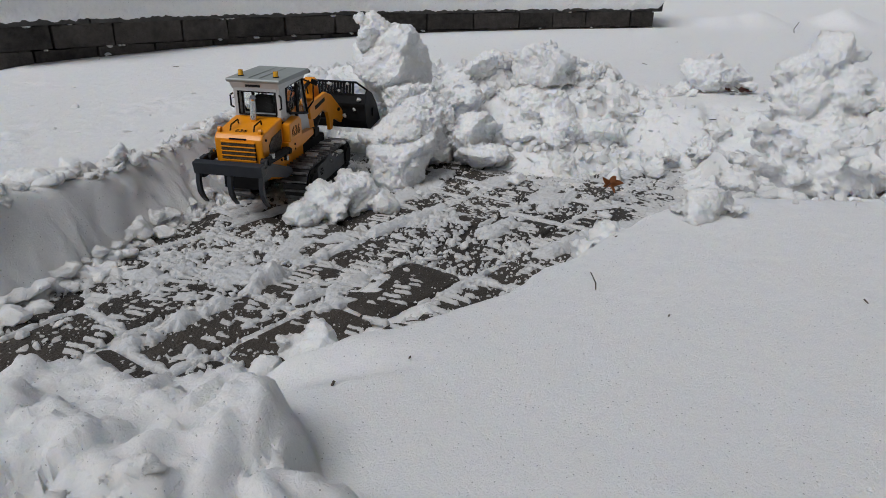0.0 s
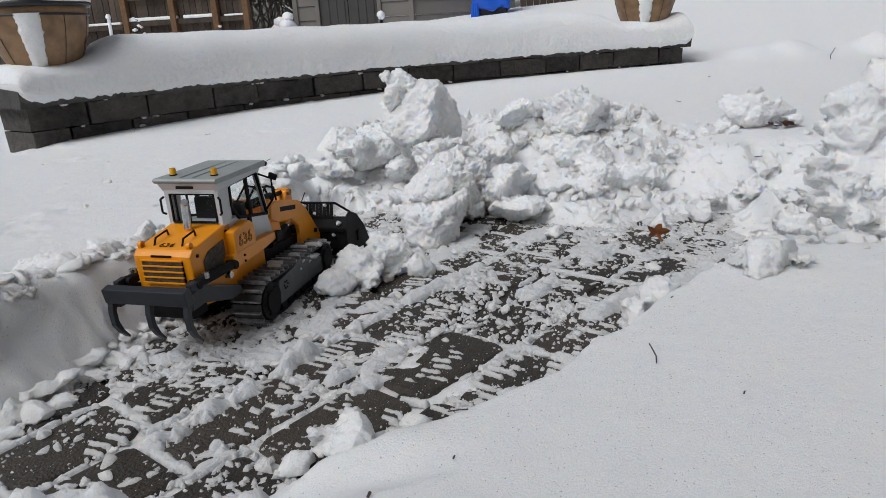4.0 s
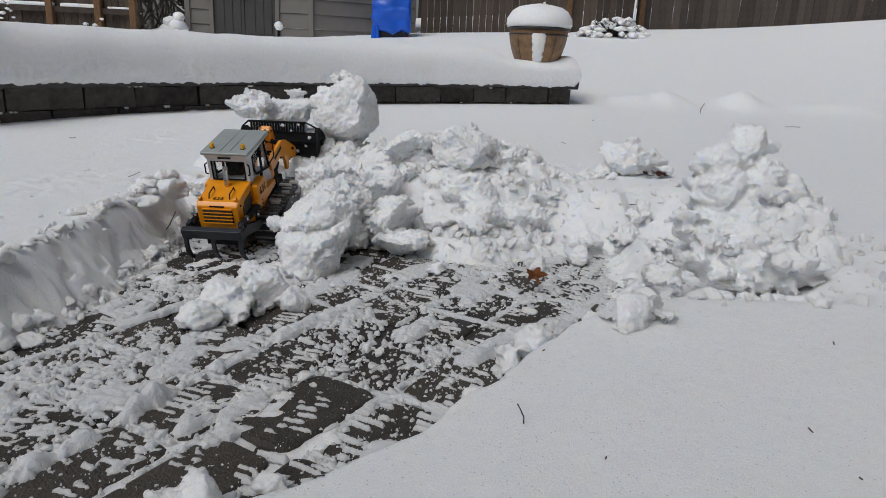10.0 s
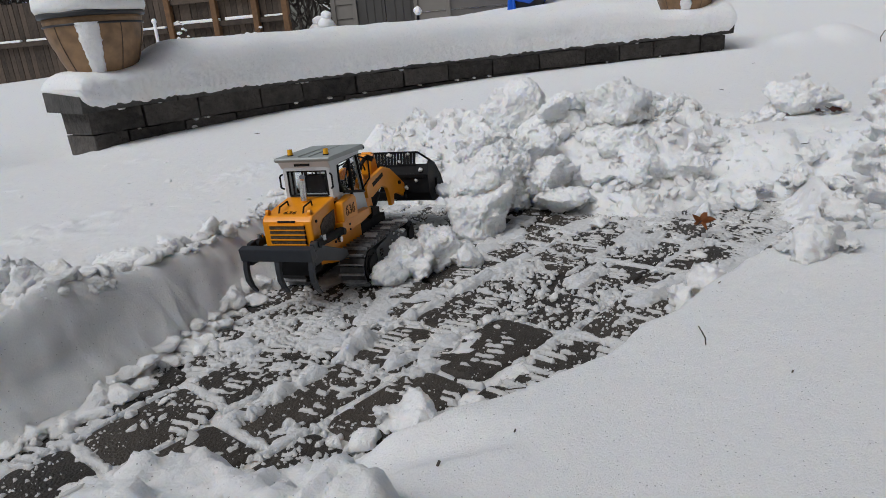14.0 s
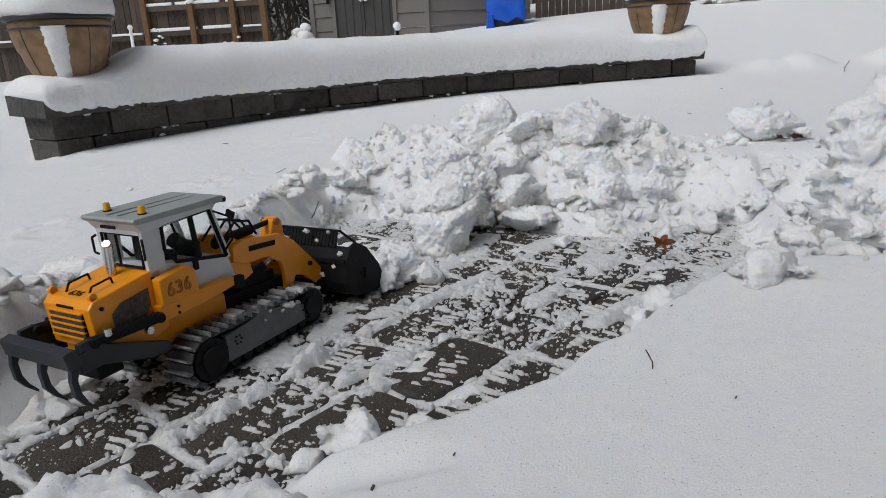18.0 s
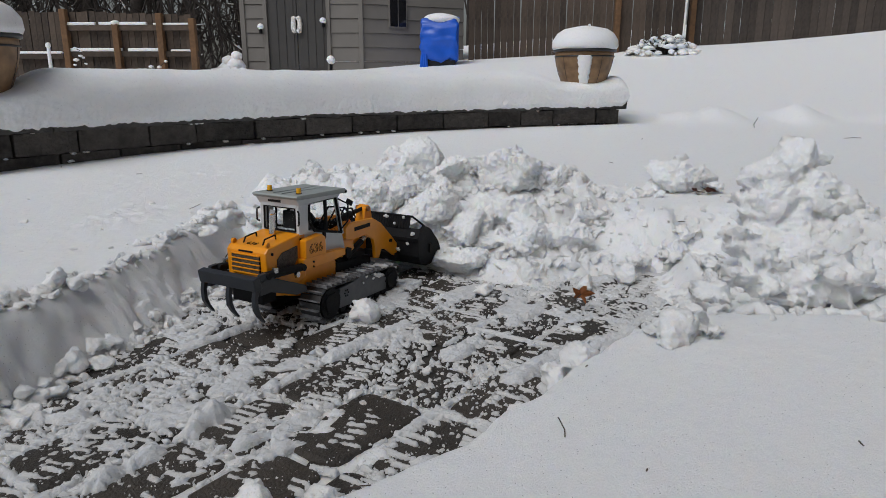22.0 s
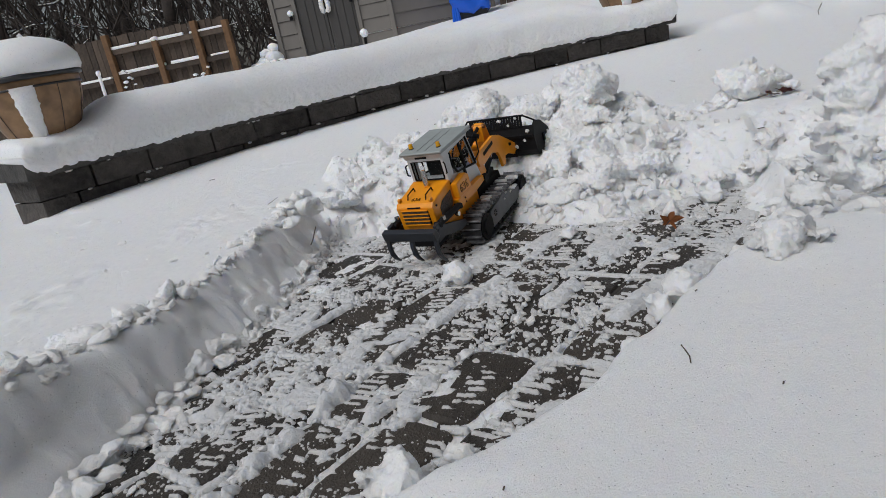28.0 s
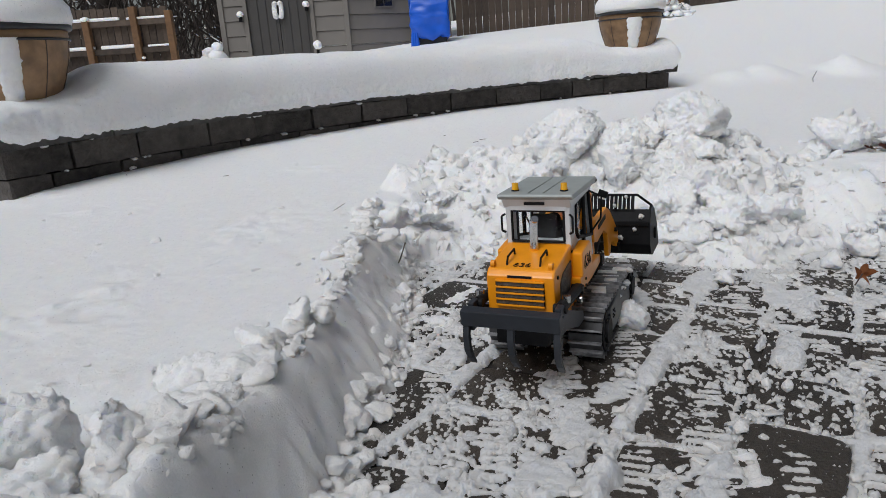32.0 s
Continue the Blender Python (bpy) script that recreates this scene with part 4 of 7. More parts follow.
    box(bm, -0.014, 0.014, -0.0615, -0.0598, 0.2265, 0.2305)
    part("name_bar", bm, BLACK, roof)
    for x in (-0.034, 0.034):
        bm = bmesh.new()
        rod(bm, (x, -0.034, 0.240), (x, -0.034, 0.2425), 0.0055, 14)
        part("beacon_base", bm, BLACK, roof)
        bm = bmesh.new()
        rod(bm, (x, -0.034, 0.2425), (x, -0.034, 0.2515), 0.0048, 14, 0.0042)
        part("beacon", bm, AMBER, roof, "amber warning beacon")
    for x, y in ((0.048, 0.082), (-0.048, 0.082), (0.0, 0.082)):
        bm = bmesh.new()
        rod(bm, (x, y, 0.235), (x, y + 0.006, 0.2345), 0.0042, 12)
        part("work_light", bm, BLACK, roof)
    bm = bmesh.new()
    box(bm, -0.018, 0.018, -0.012, 0.02, 0.155, 0.178, 0.005)
    box(bm, -0.018, 0.018, -0.020, -0.010, 0.165, 0.205, 0.004)
    part("driver_seat", bm, SEAT, cab, "black driver's seat")
    bm = bmesh.new()
    box(bm, -0.020, 0.020, 0.045, 0.06, 0.15, 0.180, 0.004)
    rod(bm, (0, 0.04, 0.178), (0, 0.03, 0.188), 0.011, 14)
    part("console", bm, SEAT, cab)

    # --- ripper
    bm = bmesh.new()
    slab(bm, [(-0.182, 0.097), (-0.186, 0.118), (-0.172, 0.121), (-0.164, 0.100)], -0.063, 0.063, 0.0016)
    part("ripper_beam", bm, STEEL, root, "dark grey ripper beam")
    for sx in (-1, 1):
        bm = bmesh.new()
        slab(bm, [(-0.168, 0.086), (-0.165, 0.122), (-0.150, 0.123), (-0.128, 0.108), (-0.05, 0.079), (-0.045, 0.066), (-0.075, 0.066), (-0.14, 0.087)], sx * 0.052, sx * 0.060, 0.0012)
        part("ripper_arm", bm, STEEL, root)
        bm = bmesh.new()
        rod(bm, (sx * 0.054, -0.146, 0.116), (sx * 0.054, -0.05, 0.112), 0.0072, 14)
        rod(bm, (sx * 0.046, -0.146, 0.116), (sx * 0.062, -0.146, 0.116), 0.006, 12)
        rod(bm, (sx * 0.046, -0.055, 0.112), (sx * 0.062, -0.055, 0.112), 0.006, 12)
        part("ripper_cylinder", bm, BLACK, root)
        bm = bmesh.new()
        rod(bm, (sx * 0.057, -0.127, 0.118), (sx * 0.057, -0.127, 0.127), 0.0055, 12)
        part("cylinder_pin", bm, CHROME, root)
        bm = bmesh.new()
        rod(bm, (sx * 0.058, -0.075, 0.104), (sx * 0.064, -0.075, 0.104), 0.005, 12)
        part("cylinder_pin", bm, CHROME, root)
    for x in (-0.058, 0.0, 0.058):
        bm = bmesh.new()
        slab(bm, [(-0.172, 0.108), (-0.179, 0.102), (-0.1825, 0.084), (-0.181, 0.064), (-0.172, 0.050), (-0.160, 0.038), (-0.159, 0.041), (-0.168, 0.053), (-0.174, 0.068), (-0.175, 0.084), (-0.170, 0.096), (-0.160, 0.102), (-0.158, 0.112)], x - 0.0040, x + 0.0040, 0.0008)
        part("ripper_tooth", bm, STEEL, root)
    bm = bmesh.new()
    box(bm, -0.035, 0.035, -0.135, -0.10, 0.058, 0.085, 0.003)
    part("rear_crossmember", bm, BLACK, root)
    bm = bmesh.new()
    slab(bm, [(-0.122, 0.070), (-0.128, 0.082), (-0.05, 0.09), (-0.05, 0.056)], -0.034, 0.034, 0.002)
    part("rear_plate", bm, YELLOW, root)

    # --- boom tower
    for sx in (-1, 1):
        bm = bmesh.new()
        slab(bm, [(0.088, 0.10), (0.088, 0.160), (0.105, 0.172), (0.120, 0.160), (0.135, 0.10)], sx * 0.030, sx * 0.038, 0.0015)
        part("boom_tower", bm, YELLOW, root)
    # deck is black as well, for that same shaded gap
    bm = bmesh.new()
    box(bm, -0.029, 0.029, 0.085, 0.185, 0.080, 0.100, 0.003)
    part("front_deck", bm, BLACK, root)

    # boom: its own space starts at the pivot
    boom = part("boom", boom_mesh(), YELLOW, root, "yellow lifting boom")
    for sx in (-1, 1):
        bm = bmesh.new()
        rod(bm, (sx * 0.034, 0.0, -0.058), (sx * 0.034, 0.058, -0.034), 0.0068, 12)
        part("lift_cylinder", bm, BLACK, boom)
        bm = bmesh.new()
        rod(bm, (sx * 0.034, 0.058, -0.034), (sx * 0.034, 0.088, -0.024), 0.0036, 12)
        part("cylinder_rod", bm, CHROME, boom)
        bm = bmesh.new()
        rod(bm, (sx * 0.050, 0.152, -0.050), (sx * 0.030, 0.152, -0.050), 0.004, 10)
        part("pin", bm, BLACK, boom)
        bm = bmesh.new()
        box(bm, min(sx * 0.046, sx * 0.0468), max(sx * 0.046, sx * 0.0468), 0.018, 0.074, -0.0035, 0.0045)
        part("name_bar", bm, BLACK, boom)
    bm = bmesh.new()
    rod(bm, (0, -0.005, 0.008), (0, 0.070, 0.018), 0.008, 14)
    rod(bm, (0, 0.070, 0.018), (0, 0.116, 0.024), 0.0042, 12)
    part("tilt_cylinder", bm, BLACK, boom)
    bm = bmesh.new()
    slab(bm, [(0.100, -0.010), (0.108, 0.026), (0.120, 0.032), (0.130, 0.024), (0.140, -0.038), (0.118, -0.04)], -0.012, 0.012, 0.0025)
    part("tilt_lever", bm, YELLOW, boom)
    bm = bmesh.new()
    rod(bm, (-0.016, 0.116, 0.024), (0.016, 0.116, 0.024), 0.0055, 12)
    part("lever_pin", bm, mat("bronze", (0.25, 0.10, 0.03), 0.4, 0.6), boom)
    for x in (-0.02, 0.0, 0.02):
        bm = bmesh.new()
        pts = [(x, -0.01, 0.012), (x, 0.02, 0.04), (x * 0.9, 0.05, 0.036), (x * 0.6, 0.07, 0.012)]
        for a, b in zip(pts, pts[1:]):
            rod(bm, a, b, 0.0018, 8)
        part("hydraulic_hose", bm, BLACK, boom)

    # bucket: its own space starts at its hinge
    bucket = part("bucket", bucket_mesh(), BLACK, boom, "black bucket with a slotted spill guard, snow inside")
    for k in range(26):
        x = -0.092 + k * 0.184 / 25
        if abs(x) > 0.075:
            continue
        bm = bmesh.new()
        slab(bm, [(0.004, 0.060), (0.012, 0.086), (0.015, 0.086), (0.008, 0.060)], x - 0.0028, x + 0.0028)
        part("guard_slat", bm, BLACK, bucket)
    bm = bmesh.new()
    box(bm, -0.078, 0.078, 0.0105, 0.0165, 0.0845, 0.0885, 0.001)
    part("guard_rail", bm, BLACK, bucket)
    for sx in (-1, 1):
        bm = bmesh.new()
        rod(bm, (sx * 0.078, 0.013, 0.0865), (sx * 0.100, 0.026, 0.066), 0.0022, 8)
        part("guard_rail", bm, BLACK, bucket)
        bm = bmesh.new()
        box(bm, min(sx * 0.098, sx * 0.106), max(sx * 0.098, sx * 0.106), 0.045, 0.055, 0.0, 0.02, 0.001)
        part("side_cutter", bm, BLACK, bucket)
    for k in range(8):
        x = -0.09 + k * 0.18 / 7
        bm = bmesh.new()
        slab(bm, [(0.104, -0.026), (0.126, -0.028), (0.126, -0.0265), (0.105, -0.020)], x - 0.004, x + 0.004)
        part("bucket_tooth", bm, BLACK, bucket)
    for k in range(6):
        bm = bmesh.new()
        box(bm, -0.085 + k * 0.030, -0.065 + k * 0.030, -0.0035, 0.001, 0.018, 0.024, 0.0008)
        part("rib", bm, BLACK, bucket)
    for x, y, z, r in ((-0.03, -0.012, 0.060, 0.020), (-0.045, -0.008, 0.035, 0.012), (0.02, -0.004, 0.085, 0.006), (0.05, -0.004, 0.012, 0.006), (0.075, -0.004, 0.028, 0.005), (0.04, -0.003, 0.07, 0.004), (0.06, 0.004, 0.085, 0.004), (0.086, 0.0, 0.05, 0.006), (0.02, -0.006, -0.012, 0.006)):
        bm = clod_bm(r * 0.72, rnd.randrange(99), 3, 0.9, 0.75)
        bmesh.ops.translate(bm, verts=bm.verts, vec=(x, y, z))
        part("stuck_snow", bm, CLOD, bucket, "white snow stuck to the bucket", True)
    return root, boom, bucket


def boom_mesh():
    bm = bmesh.new()
    prof = [(-0.012, -0.014), (-0.012, 0.008), (0.007, 0.016), (0.086, 0.012), (0.117, -0.004), (0.160, -0.042), (0.190, -0.070), (0.189, -0.090), (0.178, -0.094), (0.139, -0.068), (0.118, -0.062), (0.108, -0.080), (0.094, -0.078), (0.092, -0.050), (0.086, -0.034), (0.059, -0.019), (0.011, -0.021)]
    for sx in (-1, 1):
        slab(bm, prof, sx * 0.038, sx * 0.046, 0.0015)
    rod(bm, (-0.04, 0.118, -0.026), (0.04, 0.118, -0.026), 0.009, 14)
    return bm


def bucket_mesh():
    bm = bmesh.new()
    # back, floor and lip as one bent plate, then the cheeks
    out = [(0.008, 0.062), (-0.003, 0.040), (-0.003, 0.0), (0.010, -0.020), (0.032, -0.028), (0.110, -0.028)]
    inn = [(0.112, -0.025), (0.033, -0.024), (0.013, -0.016), (0.001, 0.002), (0.001, 0.039), (0.012, 0.060)]
    slab(bm, out + inn, -0.100, 0.100, 0.0008)
    for sx in (-1, 1):
        slab(bm, [(0.008, 0.062), (-0.003, 0.040), (-0.003, 0.0), (0.010, -0.020), (0.032, -0.028), (0.118, -0.028), (0.092, 0.018), (0.055, 0.054), (0.024, 0.068)], sx * 0.098, sx * 0.102, 0.0008)
    box(bm, -0.05, 0.05, -0.014, -0.002, -0.012, 0.004, 0.002)
    box(bm, -0.098, 0.098, -0.006, -0.001, 0.034, 0.042, 0.001)
    return bm


def clod_bm(r, seed, sub=2, flat=0.8, rough=0.34):
    """A lump of broken snow: a ball cut by noise."""
    bm = bmesh.new()
    bmesh.ops.create_icosphere(bm, subdivisions=sub, radius=1)
    o = Vector((seed * 3.1, seed * 1.7, seed * 0.9))
    for v in bm.verts:
        n = noise.fractal(v.co * 1.1 + o, 1.0, 2.0, 3) + 0.35 * noise.noise(v.co * 4 + o)
        v.co = v.co * (1 + rough * n) * r
        v.co.z *= flat
    return bm


def oval(y0, y1, z0, z1, n=60):
    """A track's line round its two wheels, in (y, z), going back along the top."""
    r0, r1 = (z1 - z0) / 2, (z1 - z0) / 2 * 0.93
    c0, c1 = (y0 + r0, z0 + r0), (y1 - r1, z0 + r1)
    pts = []
    for i in range(n):
        a = -math.pi / 2 + math.pi * i / (n - 1)
        pts.append((c1[0] + r1 * math.cos(a), c1[1] + r1 * math.sin(a)))
    for i in range(n):
        a = math.pi / 2 + math.pi * i / (n - 1)
        pts.append((c0[0] + r0 * math.cos(a), c0[1] + r0 * math.sin(a)))
    return pts


TRACK_OUT = oval(-0.040, 0.232, 0.005, 0.067)
TRACK_IN = oval(-0.036, 0.228, 0.009, 0.063, 10)


def along(pts, f):
    d = [0.0]
    n = len(pts)
    for i in range(n):
        a, b = pts[i], pts[(i + 1) % n]
        d.append(d[-1] + math.hypot(b[0] - a[0], b[1] - a[1]))
    s = (f % 1) * d[-1]
    i = max(k for k in range(n) if d[k] <= s)
    a, b = pts[i], pts[(i + 1) % n]
    q = (s - d[i]) / max(1e-9, d[i + 1] - d[i])
    t = (b[0] - a[0], b[1] - a[1])
    if math.hypot(*t) < 1e-9:
        t = (pts[(i + 2) % n][0] - a[0], pts[(i + 2) % n][1] - a[1])
    return (a[0] + (b[0] - a[0]) * q, a[1] + (b[1] - a[1]) * q), t


loader, boom, bucket = build_loader()
BOOM_AT, BUCKET_AT = (0.0, 0.104, 0.152), (0.0, 0.184, -0.088)
ARM_ROWS = [  # seconds, boom's lift, bucket's tilt back
    (0, 8, 4), (1.5, 3, 4), (2, 0, 4), (3, -6, 3), (4, -10, 2), (4.5, -9, 2), (6.5, 2, 4), (7.5, 5, 4), (9, 8, 6), (10, 10, 6), (11, 10, 6), (12, 11, 4), (13.5, 12, 4),
    (14.5, 10, 2), (16.5, 3, 0), (17, 0, -4), (18, -5, -6), (19, -10, -4), (21, -8, 0), (22, 2, 2), (22.5, 8, 4), (24, 10, 6), (24.5, 10, 6),
    (26.5, 10, 6), (27.5, 8, 4), (30.5, 9, 4), (32, 6, 0),
]


# ---------------------------------------------------------------- planters on the wall
def clod_into(bm, r, seed, at, sub=2, flat=0.8, rough=0.34, sx=1.0, sy=1.0):
    b = clod_bm(r, seed, sub, flat, rough)
    me = bpy.data.meshes.new("tmp")
    b.to_mesh(me)
    b.free()
    me.transform(Matrix.Translation(at) @ Matrix.Diagonal((sx, sy, 1, 1)))
    bm.from_mesh(me)
    bpy.data.meshes.remove(me)


dab_rnd = random.Random(14)
for k in range(26):
    s = dab_rnd.uniform(0.15, ARC - 0.05)
    bm = clod_bm(dab_rnd.uniform(0.006, 0.013), k, 2, 0.5, 0.6)
    bmesh.ops.transform(bm, matrix=Matrix.Translation(on_arc(s, dab_rnd.uniform(-0.004, 0.001), dab_rnd.choice((0.178, 0.178, 0.15, 0.259)))), verts=bm.verts)
    part("snow_dab", bm, CLOD, garden_wall, "small dab of snow on the wall's face", True)


def planter(s, k, stripe, label):
    c = on_arc(s, 0.115, 0.342)
    root = tagged(new("planter"), label, "planter", "planters on the wall")
    root.matrix_basis = Matrix.Translation(c)
    R = lambda z: k * (0.090 + 0.074 * math.sin(min(1, z / 0.24) * 1.60))
    bm = bmesh.new()
    prof = [(R(0) * 0.97, 0.0)] + [(R(0.24 * i / 12) + (-0.003 if i == 6 else 0), 0.24 * k * i / 12) for i in range(0, 13)]
    lathe(bm, prof, 48)
    body = part("pot_body", bm, CLAY, root, "brown glazed barrel body with stave seams", True)
    bm = bmesh.new()
    zt = 0.24 * k
    rt = R(0.24)
    lathe(bm, [(rt, zt - 0.008), (rt + 0.010, zt - 0.006), (rt + 0.013, zt - 0.002), (rt + 0.013, zt + 0.010), (rt + 0.006, zt + 0.012), (rt - 0.01, zt + 0.006)], 48)
    part("pot_rim", bm, BAND, root, "black moulded rim", True)
    bm = bmesh.new()
    lathe(bm, [(rt - 0.004, zt - 0.036), (rt + 0.004, zt - 0.034), (rt + 0.004, zt - 0.029), (rt - 0.004, zt - 0.027)], 48)
    part("pot_band", bm, BAND, root, "thin black band under the rim", True)
    for i in range(9):
        a = 2 * math.pi * i / 9 + 0.3
        bm = bmesh.new()
        pts = [(math.cos(a) * (R(z) + 0.0006), math.sin(a) * (R(z) + 0.0006), z * k) for z in (0.01, 0.06, 0.12, 0.17, 0.205)]
        for p, q in zip(pts, pts[1:]):
            rod(bm, p, q, 0.0016, 6)
        part("stave_seam", bm, TWIG, body)
    # a strip of wind-blown snow down the front
    bm = bmesh.new()
    rows = []
    for i in range(31):
        z = 0.012 + 0.20 * i / 30
        w = 0.19 + 0.05 * i / 30 + 0.04 * noise.noise(Vector((i * 0.45, s, 7)))
        row = []
        for j in range(9):
            f = j / 8 * 2 - 1
            a = stripe + f * w + 0.03 * noise.noise(Vector((i * 0.8, j * 0.5, s)))
            t = 0.013 * (1 - f * f) ** 0.5 + 0.0012 + 0.007 * noise.noise(Vector((i * 1.7, j * 1.4, s)))
            row.append(bm.verts.new((math.cos(a) * (R(z) + t), math.sin(a) * (R(z) + t), z * k)))
        rows.append(row)
    for a, b in zip(rows, rows[1:]):
        for j in range(8):
            bm.faces.new((a[j], a[j + 1], b[j + 1], b[j]))
    part("snow_strip", bm, CLOD, root, "strip of snow stuck to the pot", True)
    bm = bmesh.new()
    lathe(bm, [(rt + 0.012, 0), (rt + 0.021, 0.018), (rt + 0.018, 0.05), (rt - 0.008, 0.088), (rt - 0.045, 0.112), (rt - 0.1, 0.125), (0.02, 0.13)], 48)
    for v in bm.verts:
        v.co += v.normal * 0.0 + Vector((0, 0, 1)) * 0.008 * noise.noise(v.co * 9 + Vector((s, 0, 0)))
    dome = tagged(part("snow_mound", bm, SNOW, None, "", True), "rounded cap of fresh snow on the planter", "snow")
    dome.matrix_basis = Matrix.Translation(c + Vector((0, 0, zt + 0.008)))
    bm = bmesh.new()
    for a, b in (((0.02, 0.02, 0.09), (0.026, 0.015, 0.128)), ((0.026, 0.015, 0.128), (0.02, 0.01, 0.14))):
        rod(bm, a, b, 0.007, 8)
    part("snowy_stem", bm, CLOD, dome)


planter(0.235, 1.0, radians(-62), "brown barrel-shaped planter with a black rim, heaped with snow")
planter(ARC - 0.185, 1.02, radians(-98), "brown barrel-shaped planter with a black rim, heaped with snow")


# ---------------------------------------------------------------- the far side of the garden
def gz(x, y):
    return float(lay(np.array(float(x)), np.array(float(y))))


def board_mesh(w, h, t, seed, wood):
    rnd = random.Random(seed)
    bm = bmesh.new()
    top = h + rnd.uniform(-0.012, 0.012)
    slab(bm, [(0, -0.1), (t, -0.1), (t, top), (0, top)], -w / 2, w / 2)
    for v in bm.verts:
        if v.co.z > 0:
            v.co.x *= rnd.uniform(0.94, 1.0)
    me = bpy.data.meshes.new("board")
    bm.to_mesh(me)
    bm.free()
    me.materials.append(wood)
    return me


def fence(name, label, x0, x1, y, top0, top1, posts, rails, w=0.078, snow=True, wood=None):
    rnd = random.Random(int(abs(x0) * 10))
    f = tagged(new(name), label, "fence")
    n = int((x1 - x0) / w)
    kinds = [board_mesh(w - 0.005, 1.0, 0.016, k, wood or FENCE) for k in range(6)]
    for i in range(n):
        x = x0 + (i + 0.5) * w
        b = new("board", kinds[rnd.randrange(6)])
        b.parent = f
        g = gz(x, y) - 0.05
        top = top0 + (top1 - top0) * i / n
        b.matrix_basis = Matrix.Translation((x, y + rnd.uniform(0, 0.008), g)) @ Matrix.Rotation(rnd.uniform(-0.008, 0.008), 4, "Y") @ Matrix.Diagonal((1, 1, top - g, 1))
    for x, h in posts:
        bm = bmesh.new()
        g = gz(x, y)
        box(bm, x - 0.036, x + 0.036, y - 0.085, y - 0.006, g - 0.1, h, 0.008)
        p = part("fence_post", bm, CEDAR, f, "newer orange cedar post")
        if snow and h < 1.15:
            bm = bmesh.new()
            clod_into(bm, 0.05, int(x * 7) % 50, (x, y - 0.05, h + 0.01), 2, 0.7, 0.2)
            part("post_snow", bm, CLOD, p, "cap of snow", True)
    for a, b, z in rails:
        bm = bmesh.new()
        box(bm, a, b, y - 0.05, y - 0.004, z - 0.035, z + 0.03, 0.004)
        r = part("rail", bm, FENCE, f)
        if snow:
            x = a + 0.02
            while x < b - 0.05:
                e = min(b - 0.01, x + rnd.uniform(0.25, 0.7))
                bm = bmesh.new()
                box(bm, x, e, y - 0.056, y - 0.008, z + 0.026, z + 0.026 + rnd.uniform(0.022, 0.04), 0.010)
                part("rail_snow", bm, CLOD, r, "line of snow on the rail")
                x = e + rnd.uniform(0.02, 0.12)
    return f


fence("board_fence", "old grey-brown board fence with snow on its rails", -13.0, -4.75, 8.5, 1.25, 1.25, [(-8.28, 1.27)], [(-13, -4.8, 0.735)])
fence("cedar_fence", "board fence with newer cedar posts and snowy rails", -4.75, -3.12, 8.46, 1.25, 1.20,
      [(-4.71, 1.27), (-4.09, 1.10), (-3.55, 1.22), (-3.16, 1.16)], [(-4.75, -3.12, 1.06), (-4.75, -3.12, 0.76)])
fence("tall_fence", "tall weathered board fence beside the shed", 0.10, 2.98, 9.45, 2.4, 2.4, [(2.02, 2.4)], [], 0.085, False)
fence("back_fence", "dark tall board fence at the back of the lawn", 3.0, 14.0, 9.7, 2.6, 2.9, [(3.05, 2.6)], [], 0.10, False, DARKFENCE)


